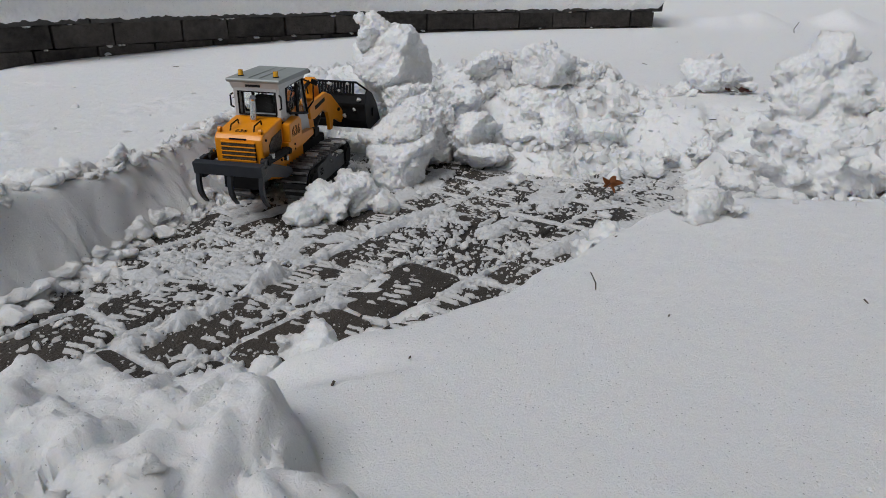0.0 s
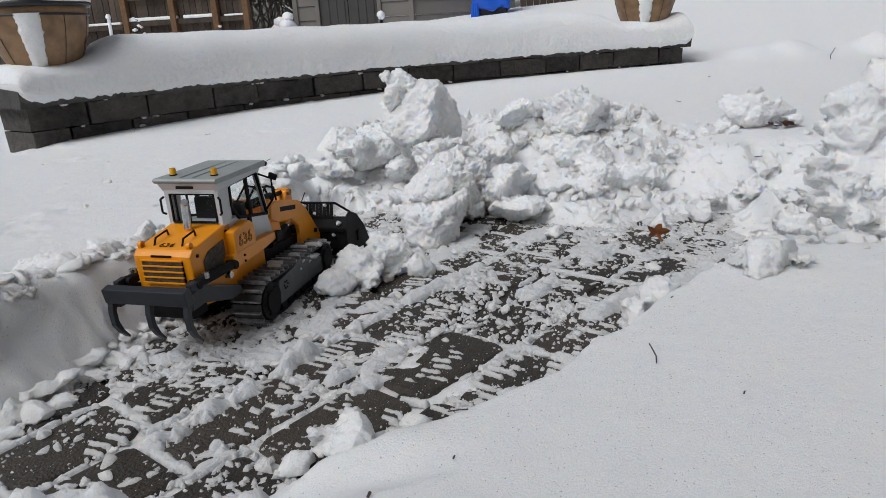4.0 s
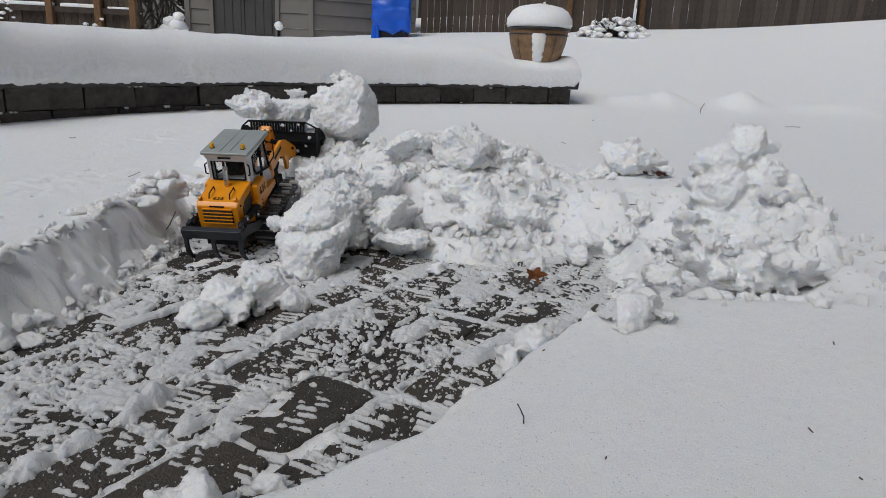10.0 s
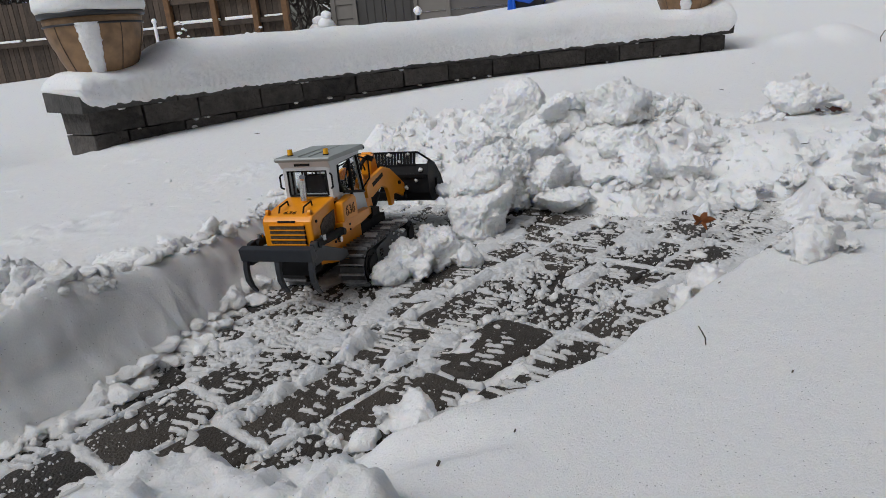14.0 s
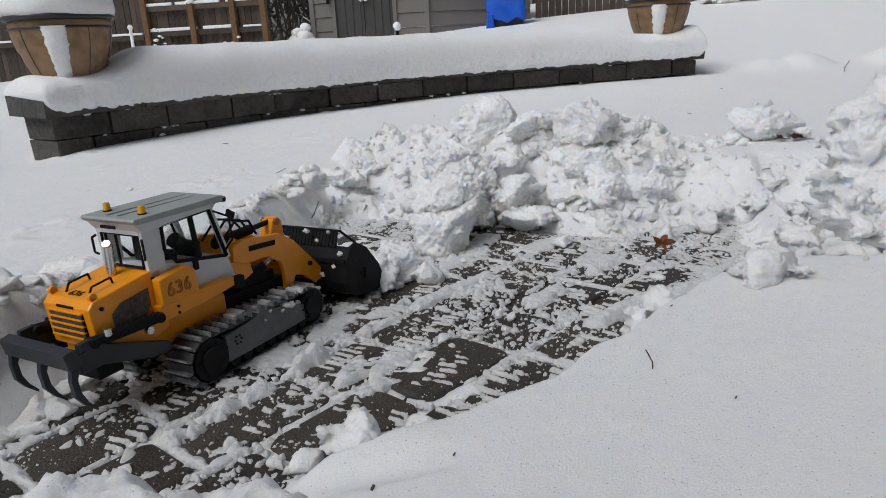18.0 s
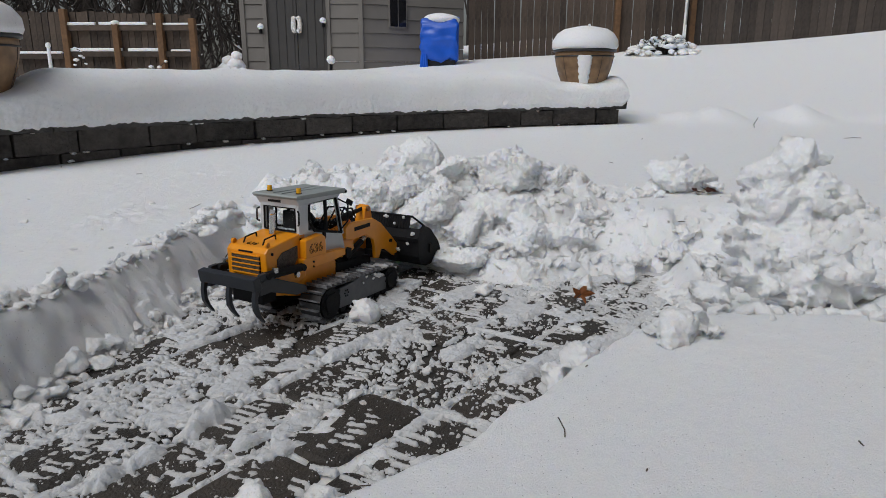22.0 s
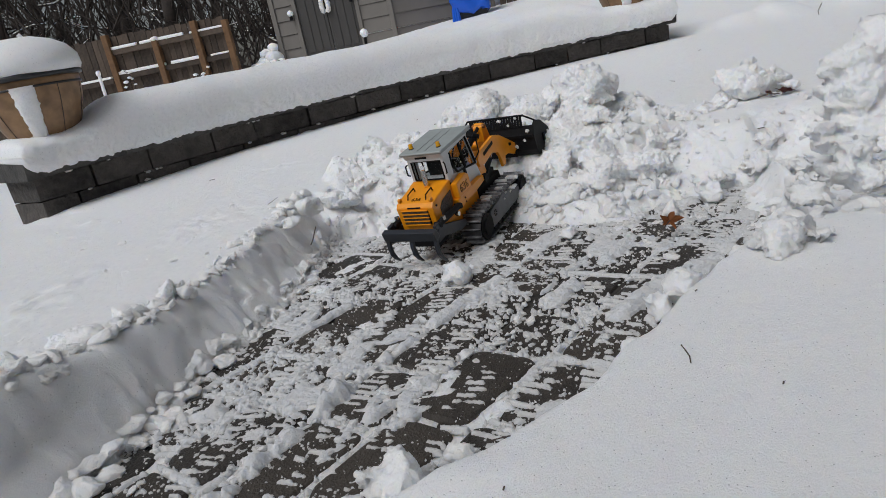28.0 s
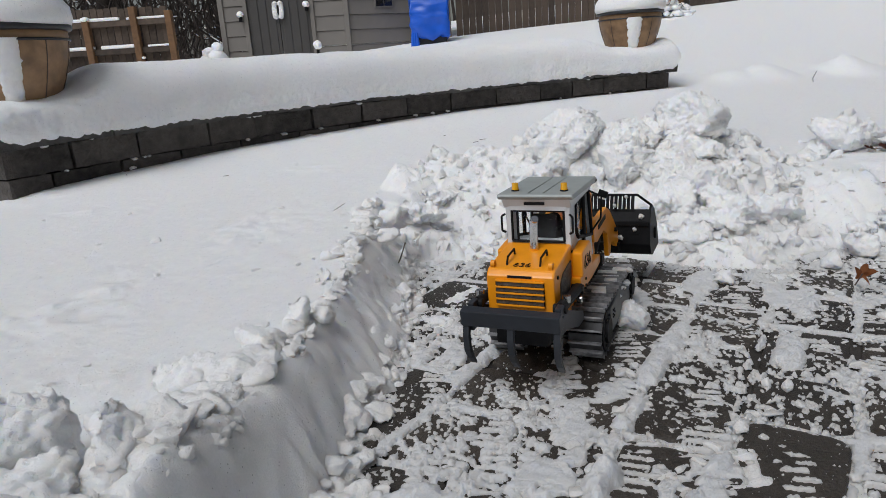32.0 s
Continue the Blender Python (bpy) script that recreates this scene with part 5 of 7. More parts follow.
def shed():
    s = tagged(new("garden_shed"), "taupe plastic garden shed with dark double doors", "shed")
    g, y = 0.52, 8.9
    x0, x1, d0, d1, top = -2.72, -1.23, -2.40, -1.66, 2.75
    for a, b in ((x0, d0 - 0.03), (d1 + 0.03, x1)):
        for k in range(int((top - g) / 0.17)):
            bm = bmesh.new()
            z = g + k * 0.17
            slab(bm, [(y + 0.06, z), (y - 0.012, z), (y, z + 0.165), (y + 0.06, z + 0.165)], a, b)
            part("siding_board", bm, SIDING, s)
    # the side wall turns back from the front corner
    ang = math.atan2(0.55, 1.15)
    m = Matrix.Translation((x1, y, 0)) @ Matrix.Rotation(ang, 4, "Z")
    for k in range(int((top - g) / 0.17)):
        z = g + k * 0.17
        bm = bmesh.new()
        slab(bm, [(0.06, z), (-0.012, z), (0, z + 0.165), (0.06, z + 0.165)], 0.0, 1.4)
        ob = part("siding_board", bm, SIDING, s)
        ob.matrix_basis = m
    bm = bmesh.new()
    box(bm, x1 - 0.03, x1 + 0.03, y - 0.025, y + 0.05, g, top, 0.01)
    part("corner_trim", bm, SIDING, s)
    for a, b in ((x0 - 0.02, x0 + 0.04), (d0 - 0.05, d0), (d1, d1 + 0.05)):
        bm = bmesh.new()
        box(bm, a, b, y - 0.028, y + 0.03, g, top, 0.006)
        part("door_frame", bm, SIDING, s)
    mid = (d0 + d1) / 2
    for a, b in ((d0 + 0.002, mid - 0.004), (mid + 0.004, d1 - 0.002)):
        bm = bmesh.new()
        box(bm, a, b, y + 0.0, y + 0.04, g + 0.03, 2.35, 0.006)
        leaf = part("shed_door", bm, DOORM, s, "dark brown shed door leaf")
        for q in range(3):
            xa = a + 0.03 + q * (b - a - 0.06) / 3
            bm = bmesh.new()
            box(bm, xa + 0.008, xa + (b - a - 0.06) / 3 - 0.008, y - 0.008, y + 0.001, g + 0.08, 2.3, 0.004)
            part("door_panel", bm, DOORM, leaf)
    for sx in (-1, 1):
        bm = bmesh.new()
        for k in range(8):
            a = math.pi * (k / 7 - 0.5)
            clod_into(bm, 0.034, k, (mid + sx * (0.030 + 0.012 * math.cos(a)), y - 0.03, 1.125 + 0.075 * math.sin(a)), 1, 0.9, 0.25)
        part("door_handle", bm, CLOD, s, "door handle crusted with snow", True)
    for x, z in ((-2.48, 1.07), (-1.69, 1.14)):
        bm = bmesh.new()
        rod(bm, (x, y - 0.05, z - 0.05), (x, y - 0.05, z + 0.02), 0.02, 8)
        lamp = part("door_hinge", bm, BLACK, s)
        bm = bmesh.new()
        clod_into(bm, 0.042, int(x * 9) % 30, (x, y - 0.05, z + 0.03), 2, 0.9, 0.2)
        part("snow_blob", bm, CLOD, lamp, "blob of snow", True)
    bm = bmesh.new()
    box(bm, 0.36, 0.60, -0.03, 0.02, 1.10, 1.45, 0.005)
    w = part("shed_window", bm, SIDING, s)
    w.matrix_basis = m
    for a, b in ((0.375, 0.475), (0.485, 0.585)):
        bm = bmesh.new()
        box(bm, a, b, -0.034, -0.02, 1.115, 1.44)
        pn = part("pane", bm, GLASSD, w)
    bm = bmesh.new()
    slab(bm, [(8.75, 2.75), (8.75, 2.83), (9.9, 3.2), (9.9, 3.12)], x0 - 0.1, x1 + 1.3, 0.01)
    part("roof", bm, BAND, s, "dark shed roof")


shed()


def covered_bin():
    root = tagged(new("covered_bin"), "black bin under a blue tarpaulin with snow on top", "bin")
    bm = bmesh.new()
    box(bm, -0.40, -0.05, 8.72, 9.02, 0.5, 0.80, 0.02)
    part("bin_body", bm, BAND, root, "black bin")
    bm = bmesh.new()
    slab(bm, [(8.66, 0.70), (8.655, 0.95), (8.68, 1.10), (8.75, 1.19), (9.05, 1.22), (9.08, 0.7)], -0.47, -0.02, 0.03)
    bmesh.ops.subdivide_edges(bm, edges=bm.edges[:], cuts=4, use_grid_fill=True)
    for v in bm.verts:
        n = noise.noise(v.co * 9) * 0.030 + noise.noise(v.co * 24) * 0.014
        v.co += Vector((n, n - 0.01, 0.6 * n))
        if v.co.z < 0.78:
            v.co.z += 0.05 * noise.noise(Vector((v.co.x * 8, v.co.y * 8, 0)))
    part("tarpaulin", bm, TARP, root, "bright blue tarpaulin", True)
    bm = bmesh.new()
    for k in range(3):
        rod(bm, (-0.46 + k * 0.03, 8.65, 0.55), (-0.45 + k * 0.02, 8.655, 0.76), 0.03, 7, 0.02)
    part("tarp_tail", bm, TARP, root)
    bm = bmesh.new()
    clod_into(bm, 0.24, 5, (-0.24, 8.88, 1.17), 3, 0.35, 0.12, 1.0, 0.85)
    part("snow_layer", bm, CLOD, root, "layer of snow", True)


covered_bin()


def snowy_bush(x, y, r, n, seed, label):
    rnd = random.Random(seed)
    root = tagged(new("bush"), label, "bush")
    g = gz(x, y)
    bm = bmesh.new()
    for _ in range(n):
        a, t = rnd.uniform(0, 6.28), rnd.uniform(0.15, 1)
        p = Vector((x, y, g - 0.02))
        q = p + Vector((math.cos(a) * r * t, math.sin(a) * r * t * 0.5, r * rnd.uniform(0.3, 0.65)))
        rod(bm, p, q, 0.006, 5, 0.003)
        rod(bm, q, q + Vector((rnd.uniform(-0.05, 0.05), rnd.uniform(-0.05, 0.05), rnd.uniform(-0.06, 0.03))), 0.004, 5, 0.002)
    tagged(part("branches", bm, BARK, root), kind="stuff")
    bm = bmesh.new()
    for k in range(n):
        a, t = rnd.uniform(0, 6.28), rnd.uniform(0, 1) ** 0.5
        z = 0.62 * r * (1 - t ** 3) * rnd.uniform(0.45, 1.05)
        clod_into(bm, rnd.uniform(0.025, 0.06), k, (x + math.cos(a) * r * t * 1.3, y + math.sin(a) * r * t * 0.6, g + z), 1, 0.6, 0.35, rnd.uniform(0.7, 1.7))
    tagged(part("snow_load", bm, CLOD, root, "clumps of snow on the branches", True), kind="stuff")


snowy_bush(2.47, 8.80, 0.34, 110, 3, "low bush bent under clumps of snow")
snowy_bush(-2.78, 8.55, 0.19, 44, 8, "small shrub wholly covered with snow")
snowy_bush(2.25, 8.75, 0.09, 14, 12, "small shrub wholly covered with snow")


def stake(x, y, h, r, cap, label):
    root = tagged(new("stake"), label, "stake")
    g = gz(x, y)
    bm = bmesh.new()
    rod(bm, (x, y, g - 0.1), (x + 0.01, y, g + h), r, 8)
    part("shaft", bm, BLACK if cap > 0.03 else CLOD, root)
    bm = bmesh.new()
    clod_into(bm, cap, int(abs(x) * 13) % 40, (x + 0.01, y, g + h), 2, 1.1, 0.2)
    part("snow_cap", bm, CLOD, root, "ball of snow", True)


stake(-1.594, 8.72, 0.14, 0.018, 0.05, "short garden lamp with a ball of snow on it")
stake(-4.38, 7.5, 0.45, 0.018, 0.029, "thin stake crusted with snow before the fence")
stake(2.86, 9.35, 0.9, 0.014, 0.02, "thin pale pipe against the fence")


def shed_drift():
    """Snow slid off the roof, lying against the shed's corner."""
    x, y = -2.86, 8.72
    g = gz(x, y)
    bm = bmesh.new()
    for dx, dz, r, k in ((0.0, 0.02, 0.17, 1), (-0.16, 0.0, 0.12, 2), (0.07, 0.13, 0.12, 3), (-0.01, 0.19, 0.08, 4), (0.10, 0.25, 0.07, 5)):
        clod_into(bm, r, 60 + k, (x + dx, y, g + dz), 2, 0.9, 0.25)
    tagged(part("snow_lump", bm, CLOD, None, "", True), "heap of slid snow against the shed corner", "snow")


shed_drift()


def weed(x, y, h, seed):
    rnd = random.Random(seed)
    root = tagged(new("dead_weed"), "dry plant stalk dotted with snow", "plant")
    g = gz(x, y)
    bm, sn = bmesh.new(), bmesh.new()
    p = Vector((x, y, g - 0.03))
    for k in range(6):
        q = p + Vector((rnd.uniform(-0.04, 0.04), 0, h / 6))
        rod(bm, p, q, 0.006, 5)
        e = q + Vector((rnd.uniform(-0.1, 0.1), rnd.uniform(-0.03, 0.03), rnd.uniform(0, 0.08)))
        rod(bm, q, e, 0.004, 5)
        clod_into(sn, rnd.uniform(0.016, 0.03), k, e, 1, 0.7, 0.3, 1.3)
        clod_into(sn, rnd.uniform(0.014, 0.026), k + 9, q, 1, 0.7, 0.3, 1.2)
        p = q
    part("stem", bm, BARK, root)
    tagged(part("snow_dots", sn, CLOD, root, "dots of snow", True), kind="stuff")


for x, y, h, k in ((-4.42, 8.2, 0.42, 1), (-3.5, 8.25, 0.2, 3), (-5.9, 6.3, 0.09, 7)):
    weed(x, y, h, k)


def bare_tree(x, y, h, r, seed):
    rnd = random.Random(seed)
    root = tagged(new("tree"), "bare dark winter tree with snow along its boughs", "tree", "trees behind the fence")
    g = gz(x, y)
    bm, tw, sn = bmesh.new(), bmesh.new(), bmesh.new()
    p, d = Vector((x, y, g - 0.2)), Vector((rnd.uniform(-0.06, 0.06), 0, 1))
    for k in range(7):
        q = p + d * (h / 7)
        d = (d + Vector((rnd.uniform(-0.08, 0.08), rnd.uniform(-0.05, 0.05), 0))).normalized()
        rod(bm, p, q, r * (1 - k / 8), 9, r * (1 - (k + 1) / 8))
        for _ in range(4):
            a = rnd.uniform(0, 6.28)
            s = q + Vector((0, 0, -rnd.uniform(0, h / 8)))
            for j in range(4):
                e = s + Vector((math.cos(a) * rnd.uniform(0.12, 0.3), math.sin(a) * 0.15, rnd.uniform(-0.03, 0.22)))
                rod(tw, s, e, 0.018 - 0.004 * j, 5, 0.014 - 0.004 * j)
                if rnd.random() < 0.5:
                    rod(sn, s + Vector((0, 0, 0.016)), e + Vector((0, 0, 0.012)), 0.012 - 0.002 * j, 5)
                for _ in range(2):
                    b = s.lerp(e, rnd.random())
                    rod(tw, b, b + Vector((rnd.uniform(-0.25, 0.25), rnd.uniform(-0.1, 0.1), rnd.uniform(0.0, 0.28))), 0.006, 4, 0.002)
                s = e
                a += rnd.uniform(-0.7, 0.7)
        p = q
    part("trunk", bm, BARK, root, "", True)
    tagged(part("branchwork", tw, BARK, root), kind="stuff")
    tagged(part("bough_snow", sn, CLOD, root, "thin lines of snow"), kind="stuff")


def snowy_sapling(x, y, h, seed):
    """A thin young tree, every twig of it crusted white."""
    rnd = random.Random(seed)
    root = tagged(new("sapling"), "thin young tree crusted all over with snow", "tree")
    g = gz(x, y)
    bm, sn = bmesh.new(), bmesh.new()
    p = Vector((x, y, g - 0.05))
    for k in range(8):
        q = p + Vector((rnd.uniform(-0.035, 0.035), 0, h / 8))
        rod(bm, p, q, 0.018 - 0.0015 * k, 7, 0.017 - 0.0015 * k)
        for f in (0.1, 0.4, 0.7, 1.0):
            clod_into(sn, 0.040 - 0.002 * k, k, p.lerp(q, f), 1, 1.3, 0.4)
        for side in (-1, 1):
            e = q + Vector((side * rnd.uniform(0.06, 0.20), rnd.uniform(-0.05, 0.05), rnd.uniform(0.0, 0.16)))
            rod(bm, q, e, 0.007, 5, 0.003)
            for f in (0.3, 0.55, 0.8, 1.0):
                clod_into(sn, rnd.uniform(0.020, 0.036), k * 5 + int(f * 9), q.lerp(e, f), 1, 0.9, 0.4, 1.4)
        p = q
    part("stem", bm, BARK, root)
    tagged(part("snow_crust", sn, CLOD, root, "white snow crust", True), kind="stuff")


snowy_sapling(-8.42, 8.2, 1.05, 4)
tr = random.Random(77)
for k in range(20):
    bare_tree(-12.5 + k * 0.54 + tr.uniform(-0.2, 0.2), tr.uniform(9.4, 13.5), tr.uniform(2.8, 4.2), tr.uniform(0.04, 0.13), k)
wood = bmesh.new()
for k in range(260):
    x, y = tr.uniform(-26, 1), tr.uniform(13, 24)
    rod(wood, (x, y, 0.4), (x + tr.uniform(-0.4, 0.4), y, tr.uniform(2.0, 6.5)), tr.uniform(0.02, 0.09), 5, 0.02)
for k in range(3400):
    x, y = tr.uniform(-14, -2.9), tr.uniform(9.0, 11.5)
    z = tr.uniform(0.4, 2.9)
    rod(wood, (x, y, z), (x + tr.uniform(-0.5, 0.5), y + tr.uniform(-0.2, 0.2), z + tr.uniform(0.15, 0.9)), tr.uniform(0.006, 0.022), 4, 0.003)
tagged(part("far_wood", wood, BARK), "tangle of bare grey-brown stems far behind the fence", "woods", kind="stuff")


# ---------------------------------------------------------------- broken snow
def cut_ball(sub, seed, planes, lo, hi):
    """A ball sliced flat by random planes, as rough broken snow is; returns its points and faces."""
    rnd = random.Random(seed)
    b = bmesh.new()
    bmesh.ops.create_icosphere(b, subdivisions=sub, radius=1)
    b.verts.ensure_lookup_table()
    co = np.array([v.co for v in b.verts])
    fs = [[v.index for v in f.verts] for f in b.faces]
    b.free()
    for _ in range(planes):
        n = Vector((rnd.gauss(0, 1), rnd.gauss(0, 1), rnd.gauss(0, 1))).normalized()
        d = np.clip(co @ np.array(n) - rnd.uniform(lo, hi), 0, None)
        co = co - d[:, None] * np.array(n) * 0.92
    return co, fs


def lump(at, r, seed, sx=1.0, sy=1.0, sz=0.85, rz=0.0, sub=3):
    """Points and faces of one rough clod about a place."""
    co, fs = cut_ball(sub, seed, 13, 0.40, 0.80)
    o = Vector((seed * 3.17, seed * 1.73, seed * 0.91))
    c, s = math.cos(radians(rz)), math.sin(radians(rz))
    out = []
    for p in co:
        k = 1.32 + 0.17 * noise.fractal(Vector(p) * 1.9 + o, 0.8, 2.0, 4)
        x, y, z = p[0] * sx * k * r, p[1] * sy * k * r, p[2] * sz * k * r
        out.append((at[0] + x * c - y * s, at[1] + x * s + y * c, at[2] + z))
    return out, fs


CRUMB = bpy.data.textures.new("crumb_relief", "CLOUDS")
CRUMB.noise_scale, CRUMB.noise_depth, CRUMB.noise_type = 0.014, 5, "HARD_NOISE"
CRACK = bpy.data.textures.new("crack_relief", "VORONOI")
CRACK.noise_scale, CRACK.distance_metric = 0.030, "DISTANCE_SQUARED"
GRIT = bpy.data.textures.new("grit_relief", "STUCCI")
GRIT.noise_scale = 0.007
BULGE = bpy.data.textures.new("bulge_relief", "CLOUDS")
BULGE.noise_scale, BULGE.noise_depth, BULGE.noise_type = 0.060, 5, "HARD_NOISE"


MASSES = []


def mass(name, pieces, label, voxel=0.0034, rough=1.0, group="broken snow chunks", kind="", ragged=9):
    """Clods frozen together into one cohesive, crumbly mass; its own space at the first clod's middle."""
    o = Vector(pieces[0][0])
    V, F = [], []
    rnd = random.Random(len(pieces) * 7 + pieces[0][2])

    def add(at, r, seed, sx, sy, sz, rz, sub):
        co, fs = lump(Vector(at) - o, r, seed, sx, sy, sz, rz, sub)
        n = len(V)
        V.extend(co)
        F.extend([[i + n for i in f] for f in fs])

    for at, r, seed, sx, sy, sz in pieces:
        add(at, r, seed, sx, sy, sz, seed * 47 % 360, 3)
        if r < 0.018:
            continue
        for q in range(ragged):
            d = Vector((rnd.gauss(0, 1), rnd.gauss(0, 1), rnd.gauss(0.25, 0.8))).normalized()
            p = Vector(at) + Vector((d.x * sx, d.y * sy, d.z * sz)) * r * rnd.uniform(0.72, 0.95)
            add(p, r * rnd.uniform(0.12, 0.34), seed * 13 + q, rnd.uniform(0.9, 1.9), 1.0, rnd.uniform(0.5, 1.0), rnd.uniform(0, 360), 2)
    ob = tagged(raw(name, V, F, CLOD), label, "snow", group, kind)
    ob.matrix_basis = pose(*o)
    m = ob.modifiers.new("fuse", "REMESH")
    m.mode, m.voxel_size, m.use_smooth_shade = "VOXEL", voxel, True
    m = ob.modifiers.new("soften", "SMOOTH")
    m.factor, m.iterations = 0.4, 1
    for tex, st in ((BULGE, 0.020), (CRACK, 0.005), (CRUMB, 0.013), (GRIT, 0.008)):
        m = ob.modifiers.new("relief", "DISPLACE")
        m.texture, m.texture_coords, m.strength, m.mid_level = tex, "LOCAL", st * rough, 0.42
    MASSES.append(ob)
    return ob


def chunk(at, r, seed, sx=1.0, sy=1.0, sz=0.85, rz=0.0, label="broken chunk of packed snow"):
    return mass("snow_chunk", [(at, r, seed, sx, sy, sz)], label, max(0.0028, r / 22), min(0.85, 0.1 + r / 0.085))


# single lumps: place, radius, seed, stretch
FIXED = [
    ((0.465, 1.20, 0.100), 0.042, 1, 1.15, 0.9, 0.8), ((0.525, 1.24, 0.088), 0.026, 3, 1.8, 0.8, 0.4),
    ((0.335, 1.245, 0.035), 0.030, 8, 0.9, 0.7, 1.3), ((0.30, 1.235, 0.02), 0.026, 9, 1.3, 0.8, 0.8),
    ((-0.045, 0.872, 0.024), 0.033, 10, 1.3, 0.75, 0.85), ((0.02, 0.925, 0.014), 0.018, 11, 1.2, 1.0, 0.75), ((-0.10, 0.86, 0.012), 0.016, 54, 1.2, 1.0, 0.8),
    ((-0.508, 1.325, 0.114), 0.026, 12, 0.9, 1.0, 1.0), ((-0.605, 1.20, 0.098), 0.036, 13, 1.5, 1.0, 0.75), ((-0.545, 1.215, 0.108), 0.022, 14, 1.1, 1.0, 0.9),
    ((-0.52, 1.18, 0.102), 0.016, 19, 1.1, 1.0, 0.9), ((-0.475, 1.335, 0.115), 0.013, 41, 1.1, 1.0, 0.9), ((-0.58, 1.10, 0.100), 0.014, 42, 1.3, 1.0, 0.6),
    ((-0.42, 1.74, 0.115), 0.020, 20, 1.2, 1.0, 0.7), ((-0.40, 1.86, 0.12), 0.030, 21, 1.1, 1.1, 0.9), ((-0.36, 1.98, 0.10), 0.045, 22, 1.2, 1.0, 0.8),
    ((-0.05, 0.53, 0.135), 0.024, 23, 1.0, 0.9, 0.9), ((-0.09, 0.512, 0.128), 0.012, 24, 1.0, 0.9, 0.8),
    ((0.20, 1.66, 0.012), 0.020, 51, 1.2, 0.9, 0.8), ((0.42, 1.70, 0.016), 0.022, 52, 1.2, 0.9, 0.8), ((0.60, 1.58, 0.03), 0.026, 50, 1.5, 0.9, 0.5),
    ((0.30, 1.75, 0.022), 0.032, 46, 1.0, 0.9, 1.1), ((0.52, 1.76, 0.03), 0.032, 60, 1.2, 0.9, 0.8),
]
for at, r, k, sx, sy, sz in FIXED:
    chunk(at, r, k, sx, sy, sz, 0)

